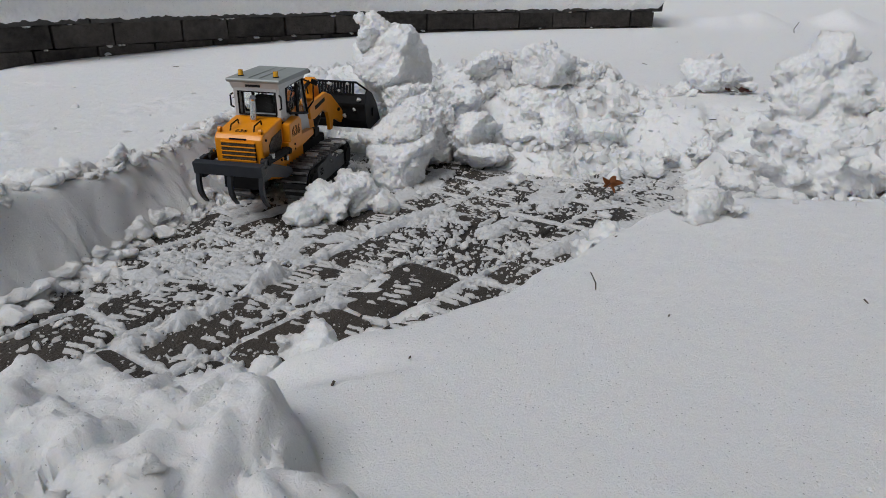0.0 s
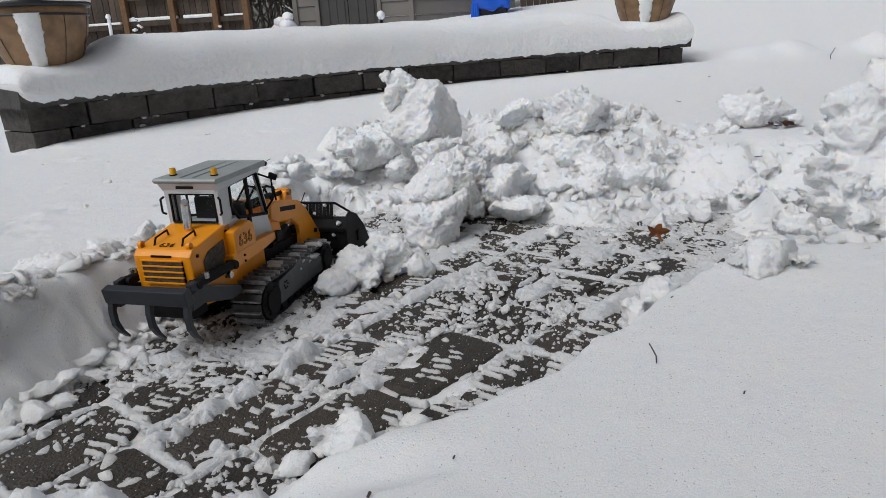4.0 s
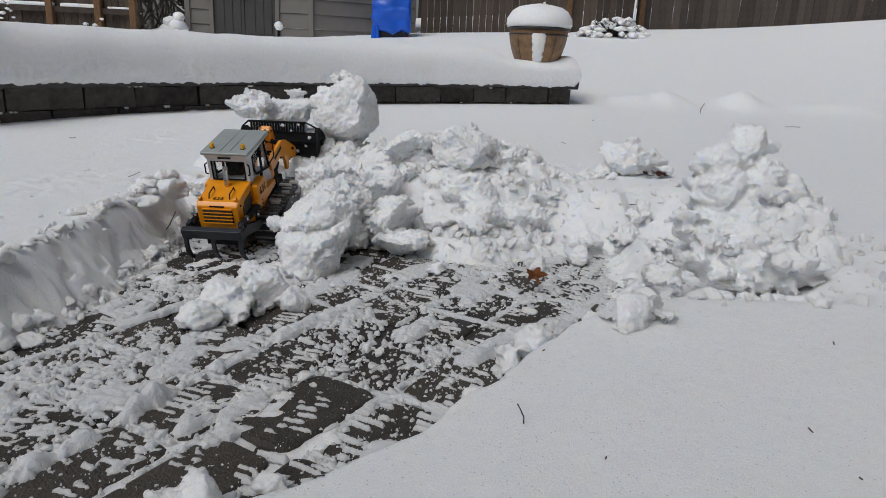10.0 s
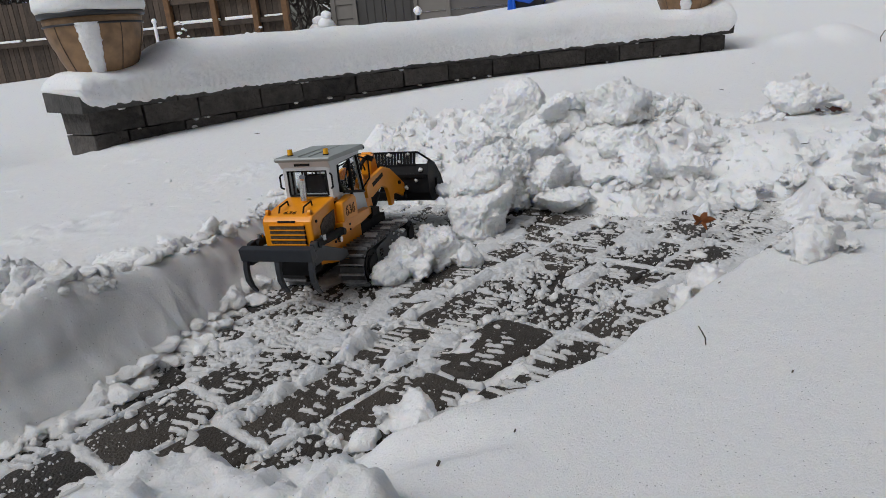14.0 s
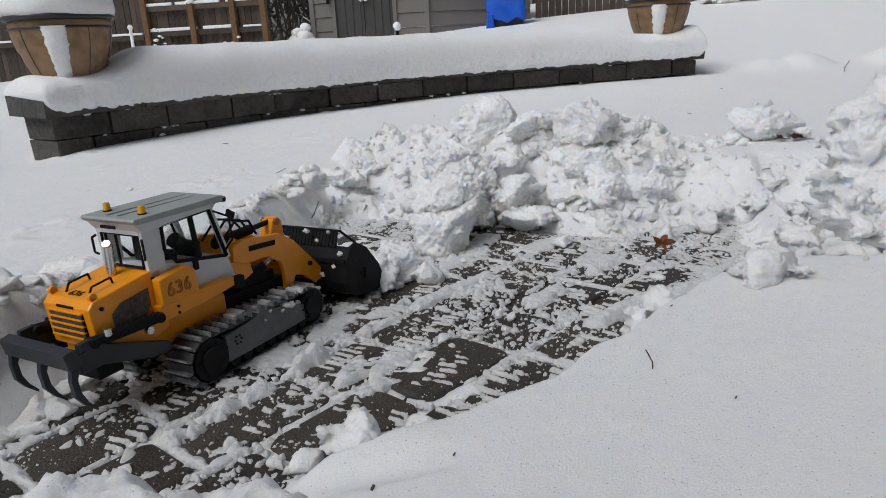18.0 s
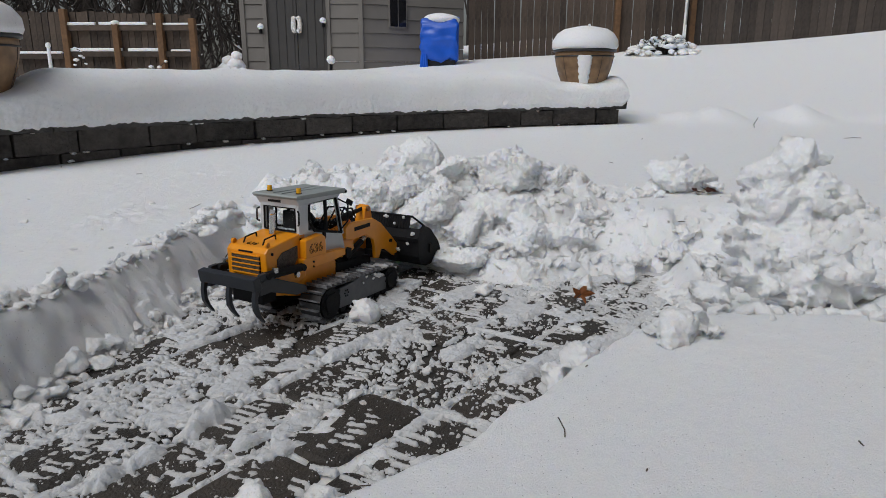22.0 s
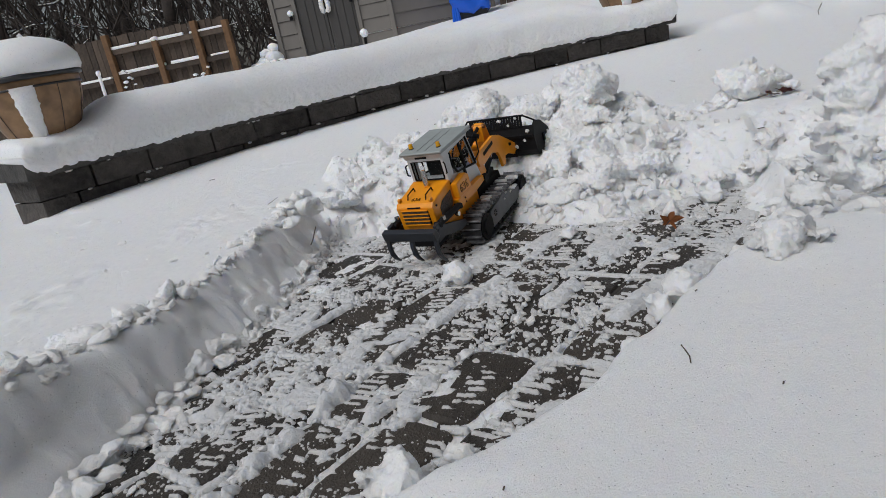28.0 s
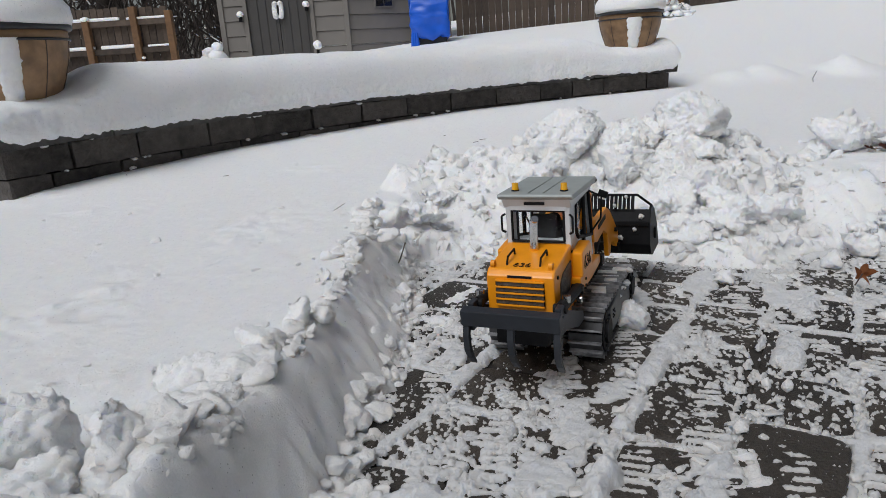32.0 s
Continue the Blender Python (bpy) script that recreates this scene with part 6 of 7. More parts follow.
# heaps, each of clods frozen together
HEAPS = [
    ("pointed mound of broken packed snow beside the lane", [
        ((0.845, 1.76, 0.270), 0.056, 29, 0.85, 0.8, 1.25), ((0.80, 1.76, 0.245), 0.058, 30, 1.0, 0.9, 0.8), ((0.79, 1.74, 0.18), 0.070, 61, 0.9, 0.9, 1.1), ((0.80, 1.73, 0.12), 0.080, 79, 1.0, 0.9, 0.9),
        ((0.865, 1.745, 0.21), 0.075, 31, 0.9, 0.8, 1.0), ((0.93, 1.74, 0.175), 0.070, 32, 1.0, 0.9, 1.0), ((0.985, 1.73, 0.135), 0.055, 33, 1.0, 0.9, 0.9),
        ((0.88, 1.73, 0.12), 0.10, 62, 1.2, 0.9, 0.8), ((0.97, 1.70, 0.09), 0.06, 63, 1.1, 0.9, 0.7), ((0.80, 1.70, 0.10), 0.05, 64, 1.2, 0.9, 0.7)]),
    ("low boulder of broken packed snow beside the lane", [
        ((0.795, 1.45, 0.115), 0.055, 6, 1.15, 0.8, 1.05), ((0.84, 1.46, 0.10), 0.045, 7, 1.0, 0.9, 0.9), ((0.755, 1.45, 0.09), 0.042, 66, 1.0, 0.9, 0.9)]),
    ("low row of broken packed snow along the lane's edge", [
        ((0.68, 1.47, 0.13), 0.036, 5, 1.0, 0.8, 1.1), ((0.64, 1.45, 0.11), 0.032, 4, 1.2, 0.9, 0.9), ((0.585, 1.42, 0.085), 0.034, 53, 1.2, 0.8, 0.8), ((0.70, 1.46, 0.09), 0.04, 67, 1.2, 0.9, 0.8),
        ((0.53, 1.34, 0.075), 0.026, 68, 1.3, 0.8, 0.7)]),
    ("broken lump of snow with dead leaves caught under it", [
        ((0.735, 2.25, 0.185), 0.060, 26, 1.0, 0.8, 0.95), ((0.82, 2.26, 0.165), 0.055, 27, 1.15, 0.9, 0.9), ((0.69, 2.25, 0.125), 0.045, 28, 1.1, 0.9, 0.8)]),
    ("great heap of broken packed snow at the lane's end", [
        ((0.27, 2.10, 0.13), 0.105, 35, 1.15, 0.8, 0.85), ((0.38, 2.06, 0.11), 0.08, 36, 1.1, 0.9, 0.9), ((0.27, 1.99, 0.09), 0.08, 37, 1.2, 0.9, 0.8), ((0.16, 2.10, 0.12), 0.08, 58, 1.1, 0.9, 0.9),
        ((0.30, 1.88, 0.05), 0.055, 43, 1.2, 0.9, 0.9), ((0.40, 1.92, 0.06), 0.05, 57, 1.2, 0.9, 0.9), ((0.46, 2.02, 0.08), 0.06, 44, 1.2, 0.9, 0.9), ((0.47, 2.13, 0.12), 0.065, 45, 1.2, 0.9, 0.8),
        ((0.22, 1.90, 0.05), 0.05, 70, 1.2, 0.9, 0.8)]),
    ("low churned drift of broken snow", [
        ((0.70, 1.98, 0.065), 0.042, 49, 1.4, 1.0, 0.7), ((0.65, 1.86, 0.045), 0.032, 59, 1.3, 0.9, 0.8), ((0.69, 1.78, 0.045), 0.034, 48, 1.3, 0.9, 0.7), ((0.57, 1.97, 0.055), 0.034, 47, 1.3, 0.9, 0.7),
        ((0.61, 2.08, 0.09), 0.046, 71, 1.3, 0.9, 0.8), ((0.56, 1.84, 0.03), 0.024, 73, 1.2, 0.9, 0.8),
        ((0.55, 2.12, 0.11), 0.045, 80, 1.1, 0.9, 0.9), ((0.64, 2.17, 0.115), 0.042, 81, 1.2, 0.9, 0.8), ((0.52, 2.04, 0.08), 0.041, 82, 1.2, 0.9, 0.8), ((0.66, 2.05, 0.085), 0.042, 83, 1.1, 0.9, 0.8)]),
    ("low bank of broken snow at the lane's far end", [
        ((-0.10, 2.21, 0.12), 0.07, 38, 1.3, 0.9, 0.8), ((0.02, 2.22, 0.12), 0.075, 39, 1.1, 0.9, 0.8), ((-0.25, 2.16, 0.10), 0.06, 40, 1.3, 0.9, 0.8), ((0.12, 2.21, 0.12), 0.07, 56, 1.2, 0.9, 0.8), ((-0.32, 2.1, 0.10), 0.05, 74, 1.2, 0.9, 0.8)]),
    ("crumbled ridge of snow along the bank's edge", [
        ((-0.575, 0.99, 0.130), 0.036, 15, 1.1, 0.9, 1.2), ((-0.63, 0.94, 0.130), 0.034, 16, 1.1, 1.0, 1.1), ((-0.695, 1.02, 0.130), 0.042, 17, 1.1, 1.0, 1.1), ((-0.535, 1.04, 0.118), 0.026, 55, 1.2, 1.0, 0.9), ((-0.70, 0.88, 0.12), 0.045, 75, 1.2, 1.0, 0.9), ((-0.60, 0.90, 0.115), 0.030, 78, 1.2, 1.0, 0.9)]),
]
heap_rnd = random.Random(77)


def edge_lumps(ys, xs, y0, y1, off0, off1, lo, hi, n, z, label):
    """Crumbled snow strung along an edge of the lane."""
    pieces = []
    for k in range(n):
        y = y0 + (y1 - y0) * (k + heap_rnd.random()) / n
        x = float(np.interp(y, ys, xs)) + heap_rnd.uniform(off0, off1)
        r = lo + (hi - lo) * heap_rnd.random() ** 2
        g = max(0.0, float(height(np.array(x), np.array(y)))) if z is None else z
        pieces.append(((x, y, g + 0.25 * r), r, 500 + k + int(y0 * 100), heap_rnd.uniform(0.8, 1.5), heap_rnd.uniform(0.8, 1.4), heap_rnd.uniform(0.55, 0.9)))
    mass("snow_drift", pieces, label, 0.0028, 0.30, "", "stuff", 2)


edge_lumps(LEFT_Y, LEFT_X, 0.90, 1.22, 0.012, 0.050, 0.008, 0.020, 38, 0.0, "crumbled snow strewn along the bank's foot")
edge_lumps(LEFT_Y, LEFT_X, 0.70, 1.26, -0.105, -0.050, 0.012, 0.034, 24, None, "rounded clods along the bank's upper edge")
edge_lumps(LEFT_Y, LEFT_X, 1.22, 1.86, 0.010, 0.045, 0.007, 0.018, 52, 0.0, "crumbled snow strewn along the bank's foot")
edge_lumps(LEFT_Y, LEFT_X, 0.98, 1.30, -0.095, -0.045, 0.006, 0.018, 30, None, "crumbs of snow on the bank's upper edge")
edge_lumps(LEFT_Y, LEFT_X, 1.60, 2.0, -0.085, -0.035, 0.007, 0.020, 34, None, "crumbs of snow on the bank's upper edge")
edge_lumps(RIGHT_Y, RIGHT_X, 0.80, 1.10, -0.035, 0.012, 0.006, 0.015, 26, 0.004, "crumbled snow along the lane's edge")
edge_lumps(RIGHT_Y, RIGHT_X, 0.76, 1.16, -0.022, 0.022, 0.010, 0.026, 26, 0.012, "broken clods along the lane's edge")
edge_lumps(RIGHT_Y, RIGHT_X, 1.10, 1.45, -0.045, 0.03, 0.008, 0.024, 34, 0.012, "crumbled snow along the lane's edge")
for label, pieces in HEAPS:
    extra = []
    for at, r, k, sx, sy, sz in pieces:
        for q in range(5 if r > 0.04 else 2):  # clods that lie about its flanks
            a = heap_rnd.uniform(0, 6.28)
            d = r * heap_rnd.uniform(0.7, 1.25)
            extra.append(((at[0] + d * math.cos(a), at[1] - abs(d * math.sin(a)) * 0.9, max(0.01, at[2] - r * heap_rnd.uniform(-0.3, 0.7))), r * heap_rnd.uniform(0.2, 0.42), 200 + k * 5 + q, 1.2, 1.0, 0.8))
    mass("snow_drift", pieces + extra, label, 0.0036, 0.6 if "mound" in label or "boulder" in label or "leaves" in label else 0.85, "snow drifts")

edge_lumps(LEFT_Y, LEFT_X, 0.66, 0.95, 0.0, 0.045, 0.008, 0.022, 44, 0.0, "crumbled snow strewn along the bank's foot")
edge_lumps(LEFT_Y, LEFT_X, 1.20, 1.85, -0.060, -0.030, 0.006, 0.014, 60, None, "crumbs of snow on the bank's upper edge")
edge_lumps(LEFT_Y, LEFT_X, 0.95, 1.85, 0.004, 0.026, 0.008, 0.018, 70, 0.015, "crumbled snow strewn along the bank's foot")

# chunks that the loader shoves: radius, seed, stretch, then seconds, place and turn
PUSHED = [
    # the tower that stands before the bucket, then topples onto the bank
    (0.058, 101, 0.9, 0.85, 1.6, [(0, -0.17, 1.98, 0.268, 0), (8.3, -0.17, 1.98, 0.268, 0), (9, -0.15, 2.16, 0.29, 8), (10, -0.06, 2.28, 0.31, 14), (10.4, -0.05, 2.26, 0.28, 22), (10.9, -0.05, 2.21, 0.19, 38), (32, -0.05, 2.21, 0.19, 38)]),
    (0.102, 102, 1.15, 0.85, 0.95, [(0, -0.13, 2.0, 0.19, 0), (8.3, -0.13, 2.0, 0.19, 0), (9, -0.09, 2.17, 0.215, 6), (10, -0.07, 2.28, 0.25, 10), (10.4, -0.05, 2.26, 0.22, 14), (10.9, -0.02, 2.2, 0.16, 24), (32, 0.0, 2.2, 0.17, 24)]),
    (0.092, 103, 1.25, 0.9, 0.65, [(0, -0.24, 2.03, 0.150, 0), (8.3, -0.24, 2.03, 0.150, 0), (9, -0.22, 2.19, 0.24, -6), (10, -0.23, 2.26, 0.270, -6), (11.1, -0.22, 2.26, 0.275, -6), (11.8, -0.22, 2.25, 0.145, -20), (32, -0.22, 2.25, 0.145, -20)]),
    (0.060, 104, 1.3, 0.9, 0.7, [(0, -0.32, 2.06, 0.13, 0), (8.3, -0.32, 2.06, 0.13, 0), (9, -0.31, 2.20, 0.23, 0), (10, -0.32, 2.28, 0.27, 0), (11, -0.30, 2.24, 0.125, 12), (32, -0.30, 2.24, 0.125, 12)]),
    (0.065, 114, 1.1, 0.9, 0.9, [(0, -0.16, 2.0, 0.09, 0), (8.3, -0.16, 2.0, 0.09, 0), (9, -0.14, 2.22, 0.15, 0), (10, -0.14, 2.28, 0.18, 0), (11, -0.14, 2.2, 0.12, 12), (32, -0.14, 2.2, 0.12, 12)]),
    # the row left beside the lane, carried off by the second pass
    (0.055, 105, 1.2, 1.0, 0.75, [(0, -0.115, 1.455, 0.03, 0), (18, -0.115, 1.455, 0.03, 0), (19, -0.05, 1.56, 0.035, 12), (20, 0.02, 1.70, 0.04, 24), (21, 0.07, 1.86, 0.05, 30), (23, 0.15, 1.99, 0.06, 36), (24.5, 0.20, 2.03, 0.08, 40), (32, 0.21, 2.03, 0.08, 40)]),
    (0.045, 106, 1.0, 1.1, 0.9, [(0, -0.16, 1.39, 0.025, 0), (17.7, -0.16, 1.39, 0.025, 0), (19, -0.08, 1.60, 0.03, 20), (20, -0.02, 1.73, 0.04, 34), (21, 0.0, 1.88, 0.05, 40), (23, 0.05, 2.03, 0.13, 50), (24.5, 0.07, 2.10, 0.14, 55), (32, 0.05, 2.06, 0.13, 55)]),
    (0.027, 107, 1.0, 1.0, 1.0, [(0, -0.06, 1.44, 0.02, 0), (18.6, -0.06, 1.44, 0.02, 0), (19.4, -0.035, 1.475, 0.022, 30), (20.5, -0.03, 1.49, 0.022, 34), (32, -0.03, 1.49, 0.022, 34)]),
    (0.030, 115, 1.1, 1.0, 0.8, [(0, -0.19, 1.34, 0.015, 0), (17.4, -0.19, 1.34, 0.015, 0), (19, -0.10, 1.57, 0.02, 30), (20.5, 0.03, 1.78, 0.03, 50), (22, 0.10, 1.88, 0.04, 60), (32, 0.12, 1.9, 0.04, 60)]),
    # the slabs to the side of the lane's head
    (0.072, 108, 1.2, 0.9, 0.65, [(0, -0.06, 1.72, 0.100, 0), (19.8, -0.06, 1.72, 0.100, 0), (21, 0.0, 1.84, 0.11, 10), (22, 0.05, 1.93, 0.13, 12), (23, 0.09, 2.02, 0.19, 20), (24, 0.13, 2.10, 0.24, 24), (24.5, 0.14, 2.12, 0.25, 26), (26.5, 0.18, 2.25, 0.315, 36), (27.2, 0.17, 2.21, 0.26, 40), (28, 0.14, 2.15, 0.20, 44), (32, 0.14, 2.15, 0.20, 44)]),
    (0.075, 109, 1.1, 1.0, 0.9, [(0, -0.05, 1.67, 0.035, 0), (19.5, -0.05, 1.67, 0.035, 0), (21, 0.10, 1.88, 0.05, 14), (23, 0.19, 1.98, 0.08, 24), (24.5, 0.23, 2.04, 0.10, 30), (26.5, 0.26, 2.06, 0.11, 34), (32, 0.26, 2.06, 0.11, 34)]),
    (0.065, 110, 1.0, 1.0, 1.0, [(0, -0.02, 1.81, 0.12, 0), (20.5, -0.02, 1.81, 0.12, 0), (22, 0.02, 1.97, 0.17, 8), (23, 0.03, 2.05, 0.22, 12), (24, 0.03, 2.11, 0.27, 14), (24.5, 0.04, 2.13, 0.28, 16), (26.5, 0.115, 2.25, 0.345, 24), (27.2, 0.10, 2.22, 0.30, 28), (28, 0.05, 2.16, 0.235, 32), (32, 0.05, 2.16, 0.235, 32)]),
    (0.075, 116, 1.0, 1.0, 1.0, [(0, -0.02, 1.84, 0.05, 0), (20.5, -0.02, 1.84, 0.05, 0), (22, 0.07, 1.92, 0.09, 8), (24, 0.10, 2.0, 0.15, 14), (26.5, 0.12, 2.08, 0.14, 28), (32, 0.12, 2.09, 0.14, 28)]),
    (0.07, 117, 1.1, 1.0, 0.9, [(0, 0.07, 1.86, 0.06, 0), (20.5, 0.07, 1.86, 0.06, 0), (22, 0.14, 1.92, 0.07, 8), (24, 0.18, 1.96, 0.08, 14), (32, 0.19, 1.97, 0.08, 14)]),
    (0.065, 118, 1.1, 1.0, 0.9, [(0, -0.06, 1.93, 0.14, 0), (20.5, -0.06, 1.93, 0.14, 0), (23, -0.04, 2.0, 0.17, 6), (26.5, -0.06, 2.1, 0.14, 14), (32, -0.06, 2.1, 0.14, 14)]),
    (0.06, 119, 1.1, 1.0, 0.9, [(0, 0.05, 1.95, 0.13, 0), (21, 0.05, 1.95, 0.13, 0), (23, 0.09, 2.02, 0.2, 6), (24.5, 0.14, 2.08, 0.22, 14), (26.5, 0.16, 2.14, 0.2, 20), (32, 0.16, 2.14, 0.2, 20)]),
    (0.05, 120, 1.2, 1.0, 0.8, [(0, 0.12, 1.78, 0.03, 0), (21, 0.12, 1.78, 0.03, 0), (23, 0.17, 1.84, 0.035, 12), (32, 0.19, 1.86, 0.035, 16)]),
    # the top of the great heap, shoved back
    (0.085, 111, 1.0, 0.9, 0.85, [(0, 0.28, 2.08, 0.205, 0), (22.5, 0.28, 2.08, 0.205, 0), (24.5, 0.31, 2.12, 0.21, -4), (26.5, 0.33, 2.15, 0.24, -14), (32, 0.33, 2.15, 0.245, -14)]),
    (0.068, 112, 1.1, 0.9, 0.8, [(0, 0.14, 2.10, 0.20, 0), (22.5, 0.14, 2.10, 0.20, 0), (24.5, 0.19, 2.14, 0.21, 6), (26.5, 0.23, 2.19, 0.22, 18), (32, 0.23, 2.2, 0.21, 18)]),
    (0.06, 113, 1.1, 0.9, 0.9, [(0, 0.38, 2.13, 0.175, 0), (23, 0.38, 2.13, 0.175, 0), (26.5, 0.41, 2.17, 0.17, -8), (32, 0.41, 2.17, 0.17, -8)]),
]
pushed = []
for r, k, sx, sy, sz, rows in PUSHED:
    pushed.append((chunk(rows[0][1:4], r, k, sx, sy, sz, 0, "chunk of packed snow that the bucket shoves along"), rows))


view = bpy.context.evaluated_depsgraph_get()
for ob in MASSES:  # keep the fused shapes as plain meshes
    solid = bpy.data.meshes.new_from_object(ob.evaluated_get(view))
    ob.modifiers.clear()
    ob.data = solid


# small rubble, past counting
def rubble(name, spots, label, lo, hi, seed, sub=1, tip=3.0, flat=1.0):
    rnd = random.Random(seed)
    base = []
    for k in range(12):
        co, fs = cut_ball(sub, k + 40, 12, 0.25, 0.8)
        o = Vector((k * 5.3, k * 2.9, 1.7))
        co = np.array([c * (1.3 + 0.20 * noise.fractal(Vector(c) * 1.9 + o, 0.9, 2.0, 3)) for c in co])
        base.append((co, fs))
    V, F, n = [], [], 0
    for x, y, z, big in spots:
        co, fs = base[rnd.randrange(10)]
        r = lo + (hi - lo) * rnd.random() ** 2.6 * big
        m = np.array(Euler((rnd.uniform(-tip, tip), rnd.uniform(-tip, tip), rnd.uniform(0, 6))).to_matrix())
        p = (co * np.array([rnd.uniform(0.8, 1.35), rnd.uniform(0.8, 1.2), flat * rnd.uniform(0.45, 0.9)])) @ m.T * r + np.array([x, y, z + r * 0.25])
        V.append(p)
        F += [[i + n for i in f] for f in fs]
        n += len(co)
    tagged(raw(name, np.concatenate(V).tolist(), F, CLOD, smooth=False), label, "snow", kind="stuff")


def scatter():
    rnd = random.Random(21)
    X, Y, B = [], [], []
    while len(X) < 1600:
        x, y = rnd.uniform(-0.4, 1.12), rnd.uniform(1.2, 2.42)
        d = float(inside(np.array(x), np.array(y)))
        if d > 0.03:
            continue
        w = 0.0
        if -0.42 < x < 0.98 and y > 1.66:
            w = 1.0 if x < 0.48 else 0.45
        if x > 0.4 and 1.25 < y < 1.7:
            w = max(w, 0.5)
        if (x - 0.86) ** 2 / 0.03 + (y - 1.66) ** 2 / 0.07 < 1:
            w = 0.9
        if y > 2.3 and x > -0.1:
            w *= 0.3
        if y > 2.04 and x > 0.5:
            w *= 0.12
        if d > -0.07 and x > -0.1 and y < 1.75:
            w = max(w, 0.6)
        if rnd.random() < w:
            X.append(x)
            Y.append(y)
            B.append(1.0)
    while len(X) < 2150:  # crumbs along the left bank's foot and a few on top
        y = rnd.uniform(0.6, 1.95)
        x = float(np.interp(y, LEFT_Y, LEFT_X)) + rnd.gauss(-0.07, 0.03) if rnd.random() < 0.15 else float(np.interp(y, LEFT_Y, LEFT_X)) + abs(rnd.gauss(0, 0.018)) + 0.026
        X.append(x)
        Y.append(y)
        B.append(0.62 if rnd.random() < 0.3 else 0.35)
    Z = height(np.array(X), np.array(Y))
    rubble("snow_rubble", list(zip(X, Y, Z.tolist(), B)), "heaps of crumbled snow clods", 0.003, 0.017, 3, 2)
    # small crumbs thrown over the smooth snow
    C = []
    while len(C) < 330:
        q = rnd.random()
        x, y = (rnd.gauss(-0.75, 0.22), rnd.uniform(0.9, 2.3)) if q < 0.6 else (rnd.uniform(-0.2, 1.2), rnd.uniform(0.5, 1.2)) if q < 0.7 else (rnd.uniform(-0.9, 1.4), rnd.uniform(2.2, 2.7))
        if float(inside(np.array(x), np.array(y))) < -0.02:
            C.append((x, y, float(height(np.array(x), np.array(y))) - 0.004, 1.0 if q < 0.6 else 0.35 if q < 0.7 else 0.6))
    rubble("thrown_crumbs", C, "small crumbs of snow thrown over the smooth cover", 0.003, 0.011, 17, 2, 0.5, 0.7)
    # crumbs and smears on the cleared paving
    S = []
    lines = [((-0.28, 0.90), (-0.06, 1.36), 0.013), ((-0.27, 0.92), (-0.06, 1.36), 0.016), ((-0.24, 0.98), (-0.05, 1.38), 0.012), ((-0.40, 1.09), (-0.22, 1.29), 0.02), ((0.02, 1.10), (0.13, 1.35), 0.016), ((-0.09, 1.03), (0.03, 1.27), 0.016),
             ((0.16, 1.20), (0.36, 1.50), 0.02), ((-0.42, 0.93), (-0.30, 0.85), 0.02), ((0.1, 1.45), (0.35, 1.62), 0.05), ((-0.2, 0.80), (-0.05, 0.92), 0.03), ((-0.02, 1.42), (0.05, 1.65), 0.05)]
    for a, b, w in lines:
        for _ in range(26):
            t = rnd.random()
            S.append((a[0] + (b[0] - a[0]) * t + rnd.gauss(0, w), a[1] + (b[1] - a[1]) * t + rnd.gauss(0, w), rnd.uniform(-0.004, 0.002), 0.42))
    while len(S) < 620:
        x, y = rnd.uniform(-0.6, 0.62), rnd.uniform(0.5, 1.9)
        if float(inside(np.array(x), np.array(y))) > 0:
            S.append((x, y, -0.0008, 0.06 if rnd.random() < 0.85 else 0.25))
    rubble("snow_crumbs", S, "crumbs of snow strewn over the paving", 0.0014, 0.028, 8, 2, 0.5, 0.8)


BERMS = [  # rows of clods that fell off the bucket's edge: line, half width, height
    ([(-0.27, 0.90), (-0.21, 1.03), (-0.165, 1.11), (-0.12, 1.21)], 0.017, 0.026),
    ([(-0.12, 1.21), (-0.04, 1.34), (0.05, 1.47)], 0.015, 0.012),
    ([(-0.11, 1.04), (-0.03, 1.13)], 0.011, 0.014), ([(-0.50, 1.03), (-0.44, 1.085), (-0.35, 1.10)], 0.014, 0.018),
    ([(-0.40, 1.30), (-0.30, 1.36), (-0.24, 1.45)], 0.012, 0.010), ([(0.14, 1.33), (0.22, 1.45), (0.30, 1.56)], 0.018, 0.014),
    ([(0.24, 1.25), (0.34, 1.36), (0.46, 1.46)], 0.02, 0.014), ([(-0.30, 0.80), (-0.20, 0.88)], 0.016, 0.014),
]


def swath(x, y, line, half):
    """1 on a line, falling to 0 half widths away."""
    best = np.full(x.shape, 9.0)
    for (ax, ay), (bx, by) in zip(line, line[1:]):
        lx, ly = bx - ax, by - ay
        t = np.clip(((x - ax) * lx + (y - ay) * ly) / (lx * lx + ly * ly), 0, 1)
        best = np.minimum(best, np.hypot(x - ax - t * lx, y - ay - t * ly))
    return np.exp(-((best / half) ** 2))


